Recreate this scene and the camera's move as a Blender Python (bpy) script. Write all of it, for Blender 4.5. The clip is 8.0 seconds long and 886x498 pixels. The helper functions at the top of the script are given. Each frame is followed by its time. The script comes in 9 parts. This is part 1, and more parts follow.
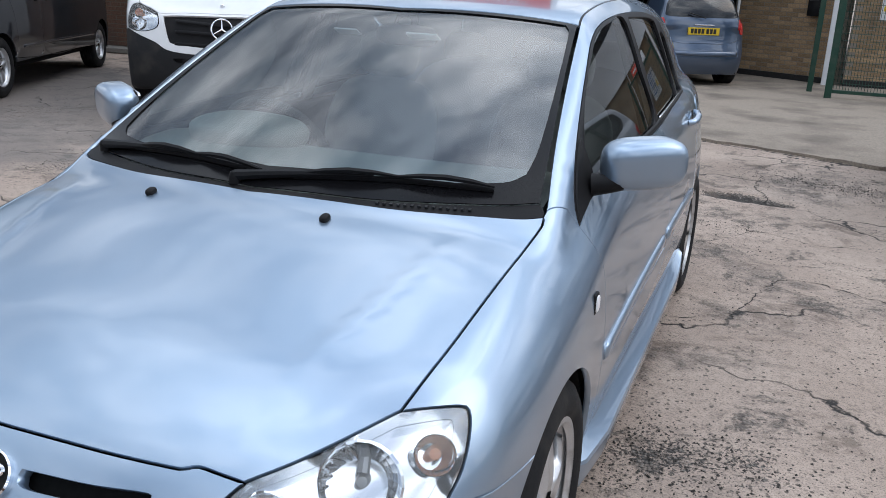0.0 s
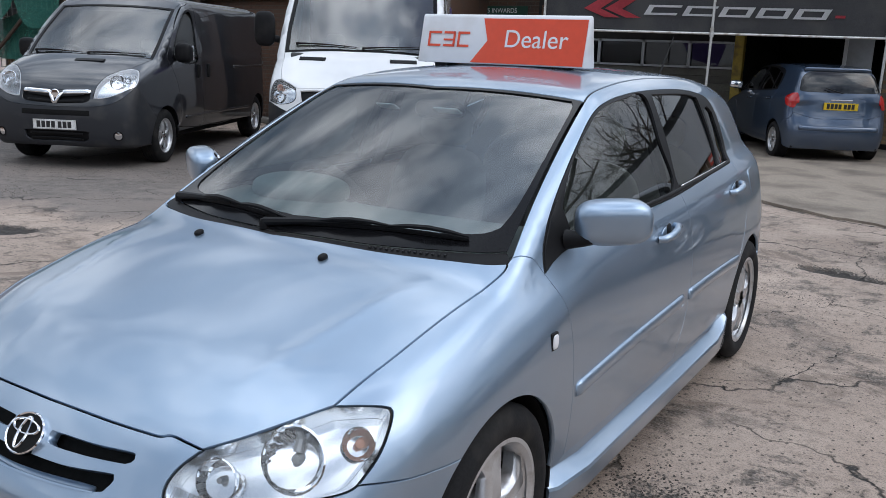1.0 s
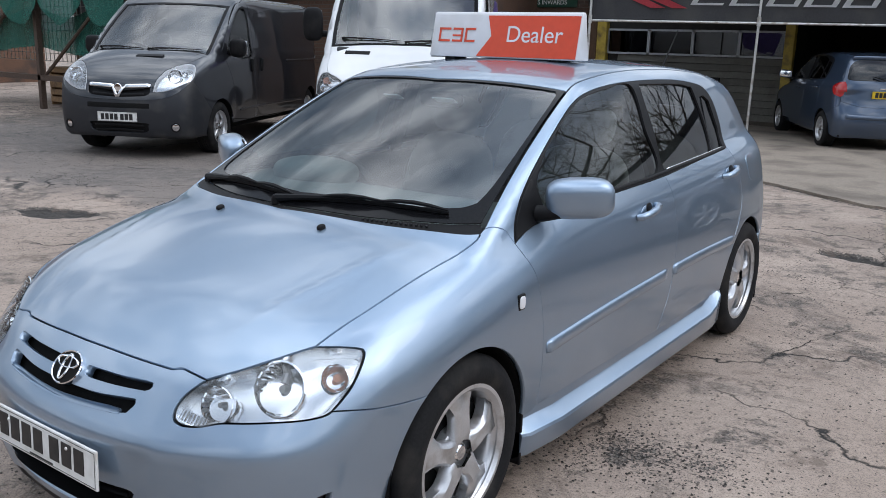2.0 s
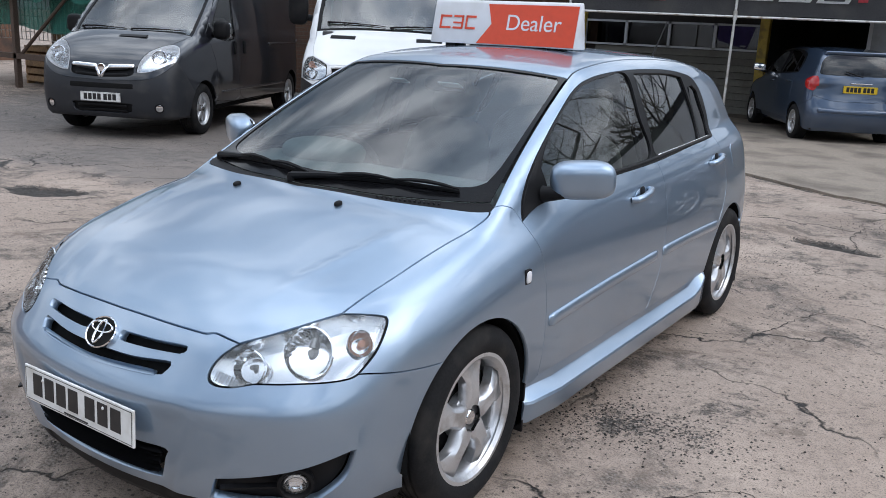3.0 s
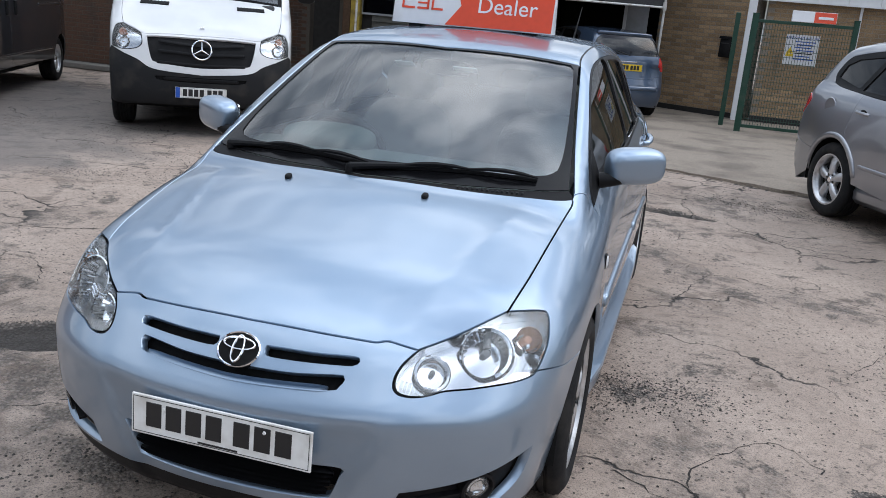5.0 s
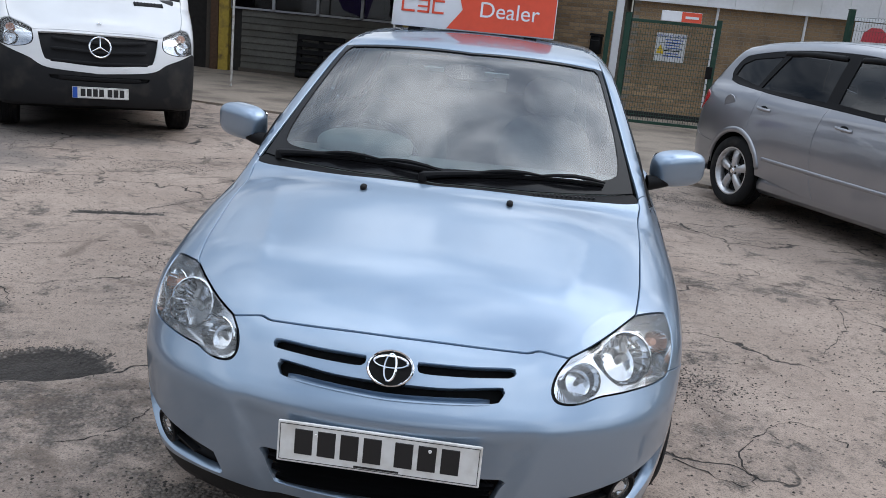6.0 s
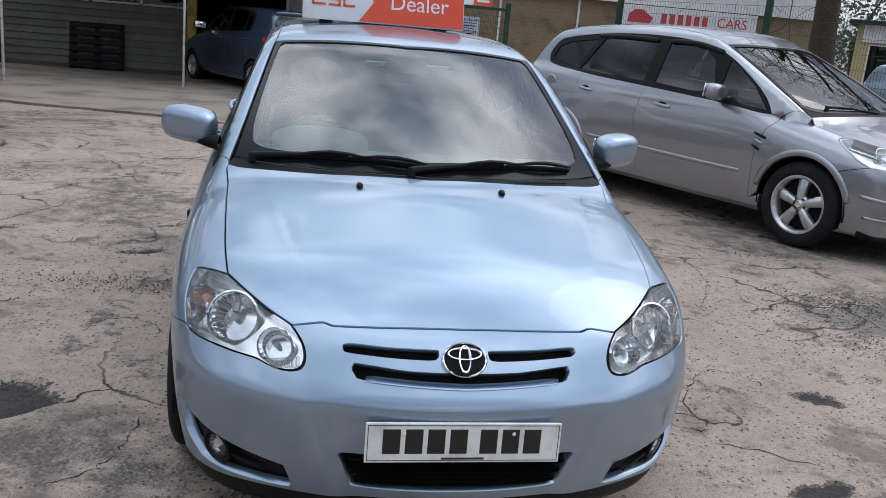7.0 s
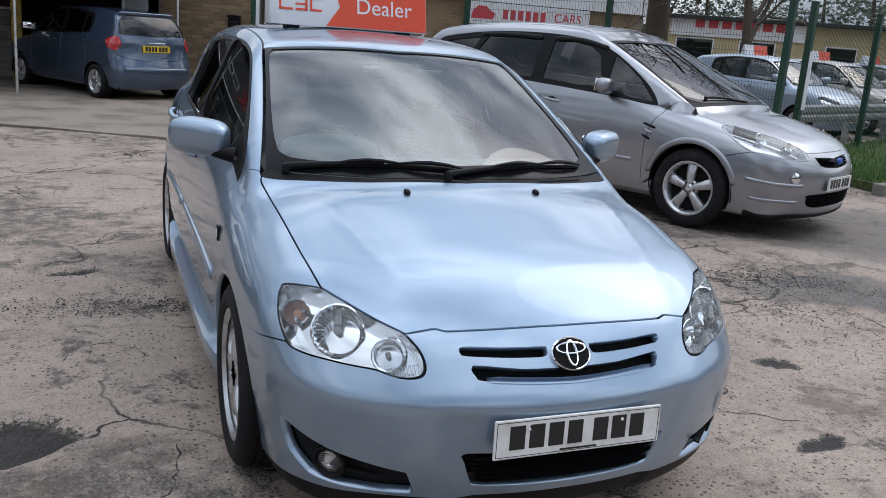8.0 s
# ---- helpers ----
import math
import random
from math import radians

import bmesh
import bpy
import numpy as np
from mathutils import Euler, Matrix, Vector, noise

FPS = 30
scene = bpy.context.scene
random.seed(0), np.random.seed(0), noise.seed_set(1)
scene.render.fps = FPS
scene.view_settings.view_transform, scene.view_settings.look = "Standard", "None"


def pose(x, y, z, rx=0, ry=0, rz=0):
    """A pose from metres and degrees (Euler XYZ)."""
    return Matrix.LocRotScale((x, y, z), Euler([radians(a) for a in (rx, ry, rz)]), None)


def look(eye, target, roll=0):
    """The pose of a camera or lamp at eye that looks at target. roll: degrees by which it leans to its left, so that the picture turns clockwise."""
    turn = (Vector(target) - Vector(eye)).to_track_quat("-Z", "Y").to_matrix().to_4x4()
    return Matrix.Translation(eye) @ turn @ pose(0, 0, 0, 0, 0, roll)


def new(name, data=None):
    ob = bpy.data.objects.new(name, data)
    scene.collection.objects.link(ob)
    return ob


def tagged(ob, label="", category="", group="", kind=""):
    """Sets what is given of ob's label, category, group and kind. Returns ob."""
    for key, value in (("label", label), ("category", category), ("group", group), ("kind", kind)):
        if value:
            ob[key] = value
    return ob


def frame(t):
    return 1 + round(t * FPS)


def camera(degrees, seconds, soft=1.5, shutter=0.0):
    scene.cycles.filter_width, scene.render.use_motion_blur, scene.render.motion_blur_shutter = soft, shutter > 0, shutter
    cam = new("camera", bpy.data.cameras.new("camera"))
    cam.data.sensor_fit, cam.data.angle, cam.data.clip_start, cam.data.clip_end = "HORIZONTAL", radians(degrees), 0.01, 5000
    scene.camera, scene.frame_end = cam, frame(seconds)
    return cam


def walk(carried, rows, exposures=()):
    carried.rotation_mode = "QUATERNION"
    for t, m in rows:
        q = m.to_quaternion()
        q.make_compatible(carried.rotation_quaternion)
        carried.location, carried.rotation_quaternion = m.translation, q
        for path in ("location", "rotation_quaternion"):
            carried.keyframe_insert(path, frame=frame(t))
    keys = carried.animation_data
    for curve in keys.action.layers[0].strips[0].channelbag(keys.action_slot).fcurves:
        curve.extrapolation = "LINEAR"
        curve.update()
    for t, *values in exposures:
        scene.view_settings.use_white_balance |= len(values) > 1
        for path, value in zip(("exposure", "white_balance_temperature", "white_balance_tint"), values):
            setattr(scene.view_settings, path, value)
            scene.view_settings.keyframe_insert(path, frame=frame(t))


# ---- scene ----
cam = camera(54.3, 8.0, soft=0.75)
PATH = [
    (0, (0.06, 0.062, 1.45), (-0.631, 1.842, 0.857), 2.5),
    (0.5, (0.366, 0.04, 1.458), (-0.552, 1.739, 0.938), 2.6),
    (1, (0.624, -0.068, 1.493), (-0.402, 1.589, 1.044), 2.1),
    (1.5, (0.879, -0.103, 1.514), (-0.237, 1.502, 1.093), 1.6),
    (2, (1.018, -0.229, 1.516), (-0.12, 1.347, 1.045), 1.5),
    (3.3, (0.977, -0.534, 1.511), (-0.054, 1.101, 0.999), 3.5),
    (3.5, (0.891, -0.619, 1.528), (-0.089, 1.046, 1.011), 3.7),
    (4, (0.611, -0.69, 1.506), (-0.246, 1.04, 0.985), 4.2),
    (4.2, (0.474, -0.679, 1.503), (-0.336, 1.072, 0.977), 4.2),
    (5.3, (-0.289, -0.966, 1.497), (-0.699, 0.922, 0.981), 5.3),
    (5.5, (-0.439, -0.972, 1.486), (-0.795, 0.929, 0.977), 5.4),
    (6, (-0.842, -1.058, 1.48), (-1.008, 0.869, 0.971), 5.6),
    (6.5, (-1.225, -1.147, 1.473), (-1.101, 0.78, 0.951), 5.4),
    (7, (-1.6, -1.113, 1.466), (-1.242, 0.79, 0.964), 5.0),
    (7.5, (-2.007, -1.099, 1.454), (-1.425, 0.752, 0.967), 4.8),
    (8, (-2.342, -0.973, 1.445), (-1.597, 0.82, 0.965), 4.3),
]
walk(cam, [(t, look(eye, target, roll)) for t, eye, target, roll in PATH],
     exposures=[(0, 0.02), (0.5, -0.13), (1.5, -0.12), (2, -0.08), (3.5, 0.03), (4, 0.0), (5.5, -0.09), (6, -0.19), (6.5, -0.18), (8, -0.22)])

# ---- world, sun ----
SUN_EL, SUN_AZ = 46.0, 14.0     # degrees; azimuth from +x towards +y
world = bpy.data.worlds.new("sky")
scene.world = world
world.use_nodes = True
wn, wl = world.node_tree.nodes, world.node_tree.links
sky = wn.new("ShaderNodeTexSky")
sky.sky_type, sky.sun_disc = "NISHITA", False
sky.sun_elevation, sky.sun_rotation = radians(SUN_EL), radians(90 - SUN_AZ)
sky.air_density, sky.dust_density, sky.ozone_density = 1.0, 1.5, 1.0
coord = wn.new("ShaderNodeTexCoord")
stretch = wn.new("ShaderNodeMapping")
stretch.inputs["Scale"].default_value = (1.0, 1.0, 2.2)
puffs = wn.new("ShaderNodeTexNoise")
puffs.inputs["Scale"].default_value, puffs.inputs["Detail"].default_value = 2.2, 7.0
puffs.inputs["Roughness"].default_value, puffs.inputs["Distortion"].default_value = 0.55, 0.4
cover = wn.new("ShaderNodeValToRGB")
cover.color_ramp.elements[0].position, cover.color_ramp.elements[1].position = 0.33, 0.55
shade = wn.new("ShaderNodeTexNoise")
shade.inputs["Scale"].default_value, shade.inputs["Detail"].default_value = 3.7, 5.0
tone = wn.new("ShaderNodeValToRGB")
tone.color_ramp.elements[0].position, tone.color_ramp.elements[0].color = 0.38, (5.6, 6.8, 8.6, 1)
tone.color_ramp.elements[1].position, tone.color_ramp.elements[1].color = 0.62, (16.4, 17.5, 19.2, 1)
blend = wn.new("ShaderNodeMix")
blend.data_type = "RGBA"
wl.new(coord.outputs["Generated"], stretch.inputs["Vector"])
wl.new(stretch.outputs["Vector"], puffs.inputs["Vector"])
wl.new(stretch.outputs["Vector"], shade.inputs["Vector"])
wl.new(puffs.outputs["Fac"], cover.inputs["Fac"])
wl.new(shade.outputs["Fac"], tone.inputs["Fac"])
wl.new(cover.outputs["Color"], blend.inputs["Factor"])
wl.new(sky.outputs["Color"], blend.inputs["A"])
wl.new(tone.outputs["Color"], blend.inputs["B"])
# an overcast sky is brightest overhead
height = wn.new("ShaderNodeSeparateXYZ")
rise = wn.new("ShaderNodeMapRange")
rise.inputs["To Min"].default_value, rise.inputs["To Max"].default_value = 0.60, 1.95
gain = wn.new("ShaderNodeVectorMath")
gain.operation = "SCALE"
wl.new(coord.outputs["Generated"], height.inputs["Vector"])
wl.new(height.outputs["Z"], rise.inputs["Value"])
# and brighter round the veiled sun
toward = wn.new("ShaderNodeVectorMath")
toward.operation = "DOT_PRODUCT"
toward.inputs[1].default_value = (math.cos(radians(SUN_AZ)) * math.cos(radians(SUN_EL)), math.sin(radians(SUN_AZ)) * math.cos(radians(SUN_EL)), math.sin(radians(SUN_EL)))
halo = wn.new("ShaderNodeMapRange")
halo.interpolation_type = "SMOOTHSTEP"
halo.inputs["From Min"].default_value, halo.inputs["From Max"].default_value = 0.1, 1.0
halo.inputs["To Min"].default_value, halo.inputs["To Max"].default_value = 0.9, 1.4
both = wn.new("ShaderNodeMath")
both.operation = "MULTIPLY"
wl.new(coord.outputs["Generated"], toward.inputs[0])
wl.new(toward.outputs["Value"], halo.inputs["Value"])
wl.new(rise.outputs["Result"], both.inputs[0])
wl.new(halo.outputs["Result"], both.inputs[1])
wl.new(both.outputs[0], gain.inputs["Scale"])
wl.new(blend.outputs["Result"], gain.inputs[0])
wl.new(gain.outputs["Vector"], wn["Background"].inputs["Color"])
wn["Background"].inputs["Strength"].default_value = 0.079
sun = new("sun", bpy.data.lights.new("sun", "SUN"))
sun.data.energy, sun.data.angle, sun.data.color = 0.42, radians(36), (1.0, 0.97, 0.93)
sun_dir = Vector((math.cos(radians(SUN_AZ)) * math.cos(radians(SUN_EL)), math.sin(radians(SUN_AZ)) * math.cos(radians(SUN_EL)), math.sin(radians(SUN_EL))))
sun.matrix_world = look(sun_dir * 40, (0, 0, 0))

# ---- materials ----
def material(name, color=(0.5, 0.5, 0.5), rough=0.5, metal=0.0, grain=0.0, size=20.0, spread=0.0, bump=0.0, coat=0.0, coat_rough=0.03, spec=0.5, dirt=None, dirt_size=2.0, dirt_at=(0.5, 0.7), vary=0.0):
    """A Principled material: colour with fine grain, broad stains, roughness spread and a bump, at metre scale."""
    mat = bpy.data.materials.new(name)
    mat.use_nodes = True
    n, l = mat.node_tree.nodes, mat.node_tree.links
    b = n["Principled BSDF"]
    b.inputs["Base Color"].default_value = (*color, 1)
    b.inputs["Roughness"].default_value, b.inputs["Metallic"].default_value = rough, metal
    b.inputs["Coat Weight"].default_value, b.inputs["Coat Roughness"].default_value = coat, coat_rough
    b.inputs["Specular IOR Level"].default_value = spec
    tc = n.new("ShaderNodeTexCoord")
    last = None
    fine = n.new("ShaderNodeTexNoise")
    fine.inputs["Scale"].default_value, fine.inputs["Detail"].default_value = size, 5.0
    l.new(tc.outputs["Object"], fine.inputs["Vector"])
    if grain:
        hsv = n.new("ShaderNodeHueSaturation")
        hsv.inputs["Color"].default_value = (*color, 1)
        mr = n.new("ShaderNodeMapRange")
        mr.inputs["From Min"].default_value, mr.inputs["From Max"].default_value = 0.3, 0.7
        mr.inputs["To Min"].default_value, mr.inputs["To Max"].default_value = 1 - grain, 1 + grain
        l.new(fine.outputs["Fac"], mr.inputs["Value"])
        l.new(mr.outputs["Result"], hsv.inputs["Value"])
        last = hsv.outputs["Color"]
    if vary:
        info = n.new("ShaderNodeObjectInfo")
        mv = n.new("ShaderNodeMapRange")
        mv.inputs["To Min"].default_value, mv.inputs["To Max"].default_value = 1 - vary, 1 + vary
        l.new(info.outputs["Random"], mv.inputs["Value"])
        h2 = n.new("ShaderNodeHueSaturation")
        h2.inputs["Color"].default_value = (*color, 1)
        l.new(mv.outputs["Result"], h2.inputs["Value"])
        if last:
            l.new(last, h2.inputs["Color"])
        last = h2.outputs["Color"]
    if dirt:
        broad = n.new("ShaderNodeTexNoise")
        broad.inputs["Scale"].default_value, broad.inputs["Detail"].default_value = dirt_size, 6.0
        l.new(tc.outputs["Object"], broad.inputs["Vector"])
        ramp = n.new("ShaderNodeValToRGB")
        ramp.color_ramp.elements[0].position, ramp.color_ramp.elements[1].position = dirt_at
        l.new(broad.outputs["Fac"], ramp.inputs["Fac"])
        mx = n.new("ShaderNodeMix")
        mx.data_type = "RGBA"
        mx.inputs["A"].default_value, mx.inputs["B"].default_value = (*color, 1), (*dirt, 1)
        l.new(ramp.outputs["Color"], mx.inputs["Factor"])
        if last:
            l.new(last, mx.inputs["A"])
        last = mx.outputs["Result"]
    if last:
        l.new(last, b.inputs["Base Color"])
    if spread:
        mr = n.new("ShaderNodeMapRange")
        mr.inputs["From Min"].default_value, mr.inputs["From Max"].default_value = 0.3, 0.7
        mr.inputs["To Min"].default_value, mr.inputs["To Max"].default_value = max(0.02, rough - spread), min(1, rough + spread)
        l.new(fine.outputs["Fac"], mr.inputs["Value"])
        l.new(mr.outputs["Result"], b.inputs["Roughness"])
    if bump:
        bp = n.new("ShaderNodeBump")
        bp.inputs["Strength"].default_value, bp.inputs["Distance"].default_value = 1.0, bump
        l.new(fine.outputs["Fac"], bp.inputs["Height"])
        l.new(bp.outputs["Normal"], b.inputs["Normal"])
    return mat


def car_paint(name, color, metal=0.55, rough=0.38, flake=0.05, dust=0.04):
    """Metallic paint: fine flakes under a clear coat, with a little road film."""
    mat = material(name, color, rough, metal, grain=flake, size=900.0, coat=1.0, coat_rough=0.035, dirt=tuple(c * 0.86 + 0.012 for c in color), dirt_size=3.0, dirt_at=(0.45, 0.95))
    n, l = mat.node_tree.nodes, mat.node_tree.links
    film = n.new("ShaderNodeTexNoise")
    film.inputs["Scale"].default_value, film.inputs["Detail"].default_value = 6.0, 8.0
    mr = n.new("ShaderNodeMapRange")
    mr.inputs["From Min"].default_value, mr.inputs["From Max"].default_value = 0.35, 0.75
    mr.inputs["To Min"].default_value, mr.inputs["To Max"].default_value = 0.012, 0.012 + dust * 0.6
    l.new(film.outputs["Fac"], mr.inputs["Value"])
    l.new(mr.outputs["Result"], n["Principled BSDF"].inputs["Coat Roughness"])
    n["Principled BSDF"].inputs["Coat IOR"].default_value = 1.7
    return mat


def glass(name, tint=(0.9, 0.93, 0.92), rough=0.0, ior=1.5, haze=0.0):
    """Thin glass: what is behind it, tinted, and a Fresnel-driven reflection."""
    mat = bpy.data.materials.new(name)
    mat.use_nodes = True
    n, l = mat.node_tree.nodes, mat.node_tree.links
    n.remove(n["Principled BSDF"])
    see, gloss, mix, fres = n.new("ShaderNodeBsdfTransparent"), n.new("ShaderNodeBsdfGlossy"), n.new("ShaderNodeMixShader"), n.new("ShaderNodeFresnel")
    see.inputs["Color"].default_value = (*tint, 1)
    gloss.inputs["Roughness"].default_value = rough
    fres.inputs["IOR"].default_value = ior
    l.new(fres.outputs[0], mix.inputs[0])
    l.new(see.outputs[0], mix.inputs[1])
    l.new(gloss.outputs[0], mix.inputs[2])
    if haze:
        film, over = n.new("ShaderNodeBsdfDiffuse"), n.new("ShaderNodeMixShader")
        film.inputs["Color"].default_value, over.inputs[0].default_value = (0.85, 0.86, 0.85, 1), haze
        l.new(mix.outputs[0], over.inputs[1])
        l.new(film.outputs[0], over.inputs[2])
        mix = over
    l.new(mix.outputs[0], n["Material Output"].inputs["Surface"])
    return mat


BLUE = car_paint("ice_blue_metallic", (0.278, 0.370, 0.482), metal=0.80, rough=0.36)
SILVER = car_paint("silver_metallic", (0.33, 0.34, 0.37), metal=0.85, rough=0.32)
GREY = car_paint("dark_grey_paint", (0.013, 0.015, 0.021), metal=0.4, rough=0.42)
WHITE = car_paint("white_paint", (0.70, 0.71, 0.72), metal=0.0, rough=0.4, flake=0.0)
STEEL_BLUE = car_paint("steel_blue_metallic", (0.05, 0.082, 0.14), metal=0.55, rough=0.36)
LOT_BLUE = car_paint("pale_blue_metallic", (0.30, 0.38, 0.48), metal=0.5)
LOT_GREY = car_paint("beige_metallic", (0.36, 0.34, 0.31), metal=0.5)
SCREEN = glass("windscreen_glass", (0.72, 0.90, 0.91), ior=2.5)
SIDE_GLASS = glass("side_glass", (0.68, 0.76, 0.75), ior=2.2)
TINTED = glass("tinted_glass", (0.20, 0.24, 0.27), ior=1.9)
PRIVACY = glass("privacy_glass", (0.10, 0.11, 0.12), ior=1.65)
LENS = glass("lamp_lens", (0.96, 0.97, 0.98), rough=0.0, ior=1.5, haze=0.055)
BLACK = material("black_trim", (0.009, 0.009, 0.010), 0.5, spec=0.15, grain=0.2, size=300, bump=0.0002, dirt=(0.018, 0.017, 0.017), dirt_size=5)
SATIN = material("satin_black", (0.008, 0.008, 0.009), 0.42, grain=0.1, size=80, spec=0.15)
FRIT = material("ceramic_border", (0.006, 0.006, 0.007), 0.16, spec=0.15, grain=0.1, size=60)
RUBBER = material("tyre_rubber", (0.009, 0.009, 0.010), 0.85, spec=0.3, grain=0.25, size=120, bump=0.0006, dirt=(0.026, 0.024, 0.022), dirt_size=9)
ALLOY = material("alloy_silver", (0.62, 0.63, 0.65), 0.3, 0.75, grain=0.04, size=200, dirt=(0.30, 0.27, 0.24), dirt_size=14, dirt_at=(0.52, 0.8), coat=0.4)
STEEL = material("brake_steel", (0.09, 0.085, 0.08), 0.5, 0.8, grain=0.2, size=90)
CHROME = material("chrome", (0.82, 0.83, 0.85), 0.06, 1.0, spread=0.03, size=40)
REFLECTOR = material("lamp_reflector", (0.82, 0.84, 0.86), 0.17, 1.0, spread=0.02, size=8)
BOWL = material("lamp_bowl_chrome", (0.84, 0.86, 0.88), 0.06, 1.0, spread=0.02, size=8)
AMBER = material("amber_plastic", (0.62, 0.30, 0.19), 0.2, spread=0.05)
RED_LENS = material("red_lens", (0.45, 0.015, 0.015), 0.1, grain=0.15, size=150, coat=1.0)
PLATE_WHITE = material("plate_white", (0.78, 0.78, 0.76), 0.3, grain=0.03, size=60, dirt=(0.6, 0.58, 0.54), dirt_size=12)
PLATE_YELLOW = material("plate_yellow", (0.75, 0.52, 0.03), 0.3, grain=0.04, size=60)
PLATE_BLUE = material("plate_blue", (0.02, 0.09, 0.42), 0.35, spread=0.05)
INK = material("black_ink", (0.015, 0.015, 0.016), 0.4, spread=0.1)
FABRIC = material("seat_fabric", (0.30, 0.31, 0.30), 0.9, grain=0.03, size=60, dirt=(0.22, 0.22, 0.21), dirt_size=8)
DASH = material("dash_plastic", (0.26, 0.29, 0.285), 0.6, grain=0.12, size=220, bump=0.0004)
DASH_DARK = material("dark_cabin_plastic", (0.035, 0.036, 0.038), 0.6, grain=0.15, size=220)
UNDER = material("underbody_black", (0.007, 0.007, 0.007), 0.85, spec=0.2, grain=0.3, size=60)
SIGN_WHITE = material("sign_white", (0.76, 0.77, 0.80), 0.28, grain=0.02, size=30, dirt=(0.66, 0.66, 0.66), dirt_size=6)
SIGN_RED = material("sign_orange_red", (0.72, 0.075, 0.03), 0.28, grain=0.04, size=30)
BRICK = material("tan_brick", (0.33, 0.225, 0.13), 0.9, grain=0.25, size=45, bump=0.003, dirt=(0.11, 0.08, 0.055), dirt_size=2.2, dirt_at=(0.5, 0.75), vary=0.28)
BRICK_OLD = material("brown_brick", (0.13, 0.07, 0.045), 0.9, grain=0.3, size=45, bump=0.003, dirt=(0.05, 0.04, 0.035), dirt_size=1.5, vary=0.3)
MORTAR = material("mortar", (0.24, 0.21, 0.175), 0.95, grain=0.2, size=60, bump=0.003)
MORTAR_DARK = material("sooty_mortar", (0.10, 0.085, 0.07), 0.95, grain=0.2, size=60, bump=0.003)
BITUMEN = material("bitumen_plinth", (0.018, 0.017, 0.017), 0.75, grain=0.3, size=30, bump=0.002)
FASCIA = material("white_cladding", (0.74, 0.75, 0.77), 0.45, grain=0.03, size=20, dirt=(0.55, 0.55, 0.53), dirt_size=1.2, dirt_at=(0.5, 0.9))
CLADDING = material("weathered_boards", (0.13, 0.127, 0.11), 0.7, grain=0.15, size=25, dirt=(0.09, 0.085, 0.07), dirt_size=2.0, vary=0.15)
YELLOW = material("yellow_paint", (0.50, 0.36, 0.06), 0.55, grain=0.1, size=25, dirt=(0.18, 0.13, 0.05), dirt_size=5)
BROWN_PAINT = material("brown_paint", (0.10, 0.055, 0.03), 0.6, grain=0.2, size=25)
GREEN = material("green_powder_coat", (0.009, 0.050, 0.032), 0.4, grain=0.1, size=60, dirt=(0.04, 0.07, 0.05), dirt_size=6)
NETTING = material("green_netting", (0.012, 0.115, 0.085), 0.8, grain=0.4, size=40)
weave = NETTING.node_tree
thin, holes_in = weave.nodes.new("ShaderNodeBsdfTransparent"), weave.nodes.new("ShaderNodeMixShader")
holes_in.inputs[0].default_value = 0.72
weave.links.new(thin.outputs[0], holes_in.inputs[1])
weave.links.new(weave.nodes["Principled BSDF"].outputs[0], holes_in.inputs[2])
weave.links.new(holes_in.outputs[0], weave.nodes["Material Output"].inputs["Surface"])
WOOD = material("rough_wood", (0.30, 0.19, 0.10), 0.85, grain=0.3, size=30, bump=0.002, dirt=(0.13, 0.09, 0.06), dirt_size=4)
RUST = material("rusty_steel", (0.10, 0.07, 0.055), 0.7, 0.4, grain=0.3, size=40)
CANVAS = material("black_canvas", (0.034, 0.034, 0.037), 0.75, grain=0.25, size=60, bump=0.002, dirt=(0.06, 0.058, 0.055), dirt_size=1.5)
PRINT_WHITE = material("white_print", (0.72, 0.72, 0.72), 0.6, grain=0.05, size=30)
PRINT_RED = material("red_print", (0.55, 0.06, 0.08), 0.6, grain=0.1, size=30)
POLE = material("pale_steel_tube", (0.62, 0.62, 0.60), 0.4, 0.5, grain=0.1, size=60, dirt=(0.35, 0.3, 0.25), dirt_size=8)
# near-black base: the shade inside the buildings is put into the colour
DARK_WALL = material("interior_shade", (0.03, 0.028, 0.026), 0.9, grain=0.2, size=10)
CONCRETE = material("pale_concrete", (0.27, 0.226, 0.182), 0.9, grain=0.28, size=60, bump=0.004, dirt=(0.12, 0.098, 0.08), dirt_size=1.4, dirt_at=(0.46, 0.72))
KERB = material("kerb_concrete", (0.17, 0.16, 0.145), 0.9, grain=0.15, size=50, bump=0.002, vary=0.1)
BARK = material("bark", (0.075, 0.055, 0.04), 0.95, grain=0.35, size=30, bump=0.006)
LEAF = material("dark_evergreen", (0.022, 0.038, 0.014), 0.7, grain=0.5, size=3)
IVY = material("ivy_leaf", (0.035, 0.07, 0.02), 0.5, grain=0.5, size=5)
GRASS = material("grass_blade", (0.07, 0.15, 0.025), 0.7, grain=0.5, size=6)
CREAM = material("cream_render", (0.50, 0.42, 0.24), 0.85, grain=0.06, size=15, dirt=(0.38, 0.32, 0.2), dirt_size=1.5)
GALV = material("galvanised_rail", (0.36, 0.37, 0.37), 0.5, 0.6, grain=0.12, size=20, dirt=(0.2, 0.2, 0.19), dirt_size=3)
GREY_DOOR = material("grey_door_paint", (0.42, 0.44, 0.47), 0.5, grain=0.05, size=20, dirt=(0.3, 0.3, 0.3), dirt_size=2)


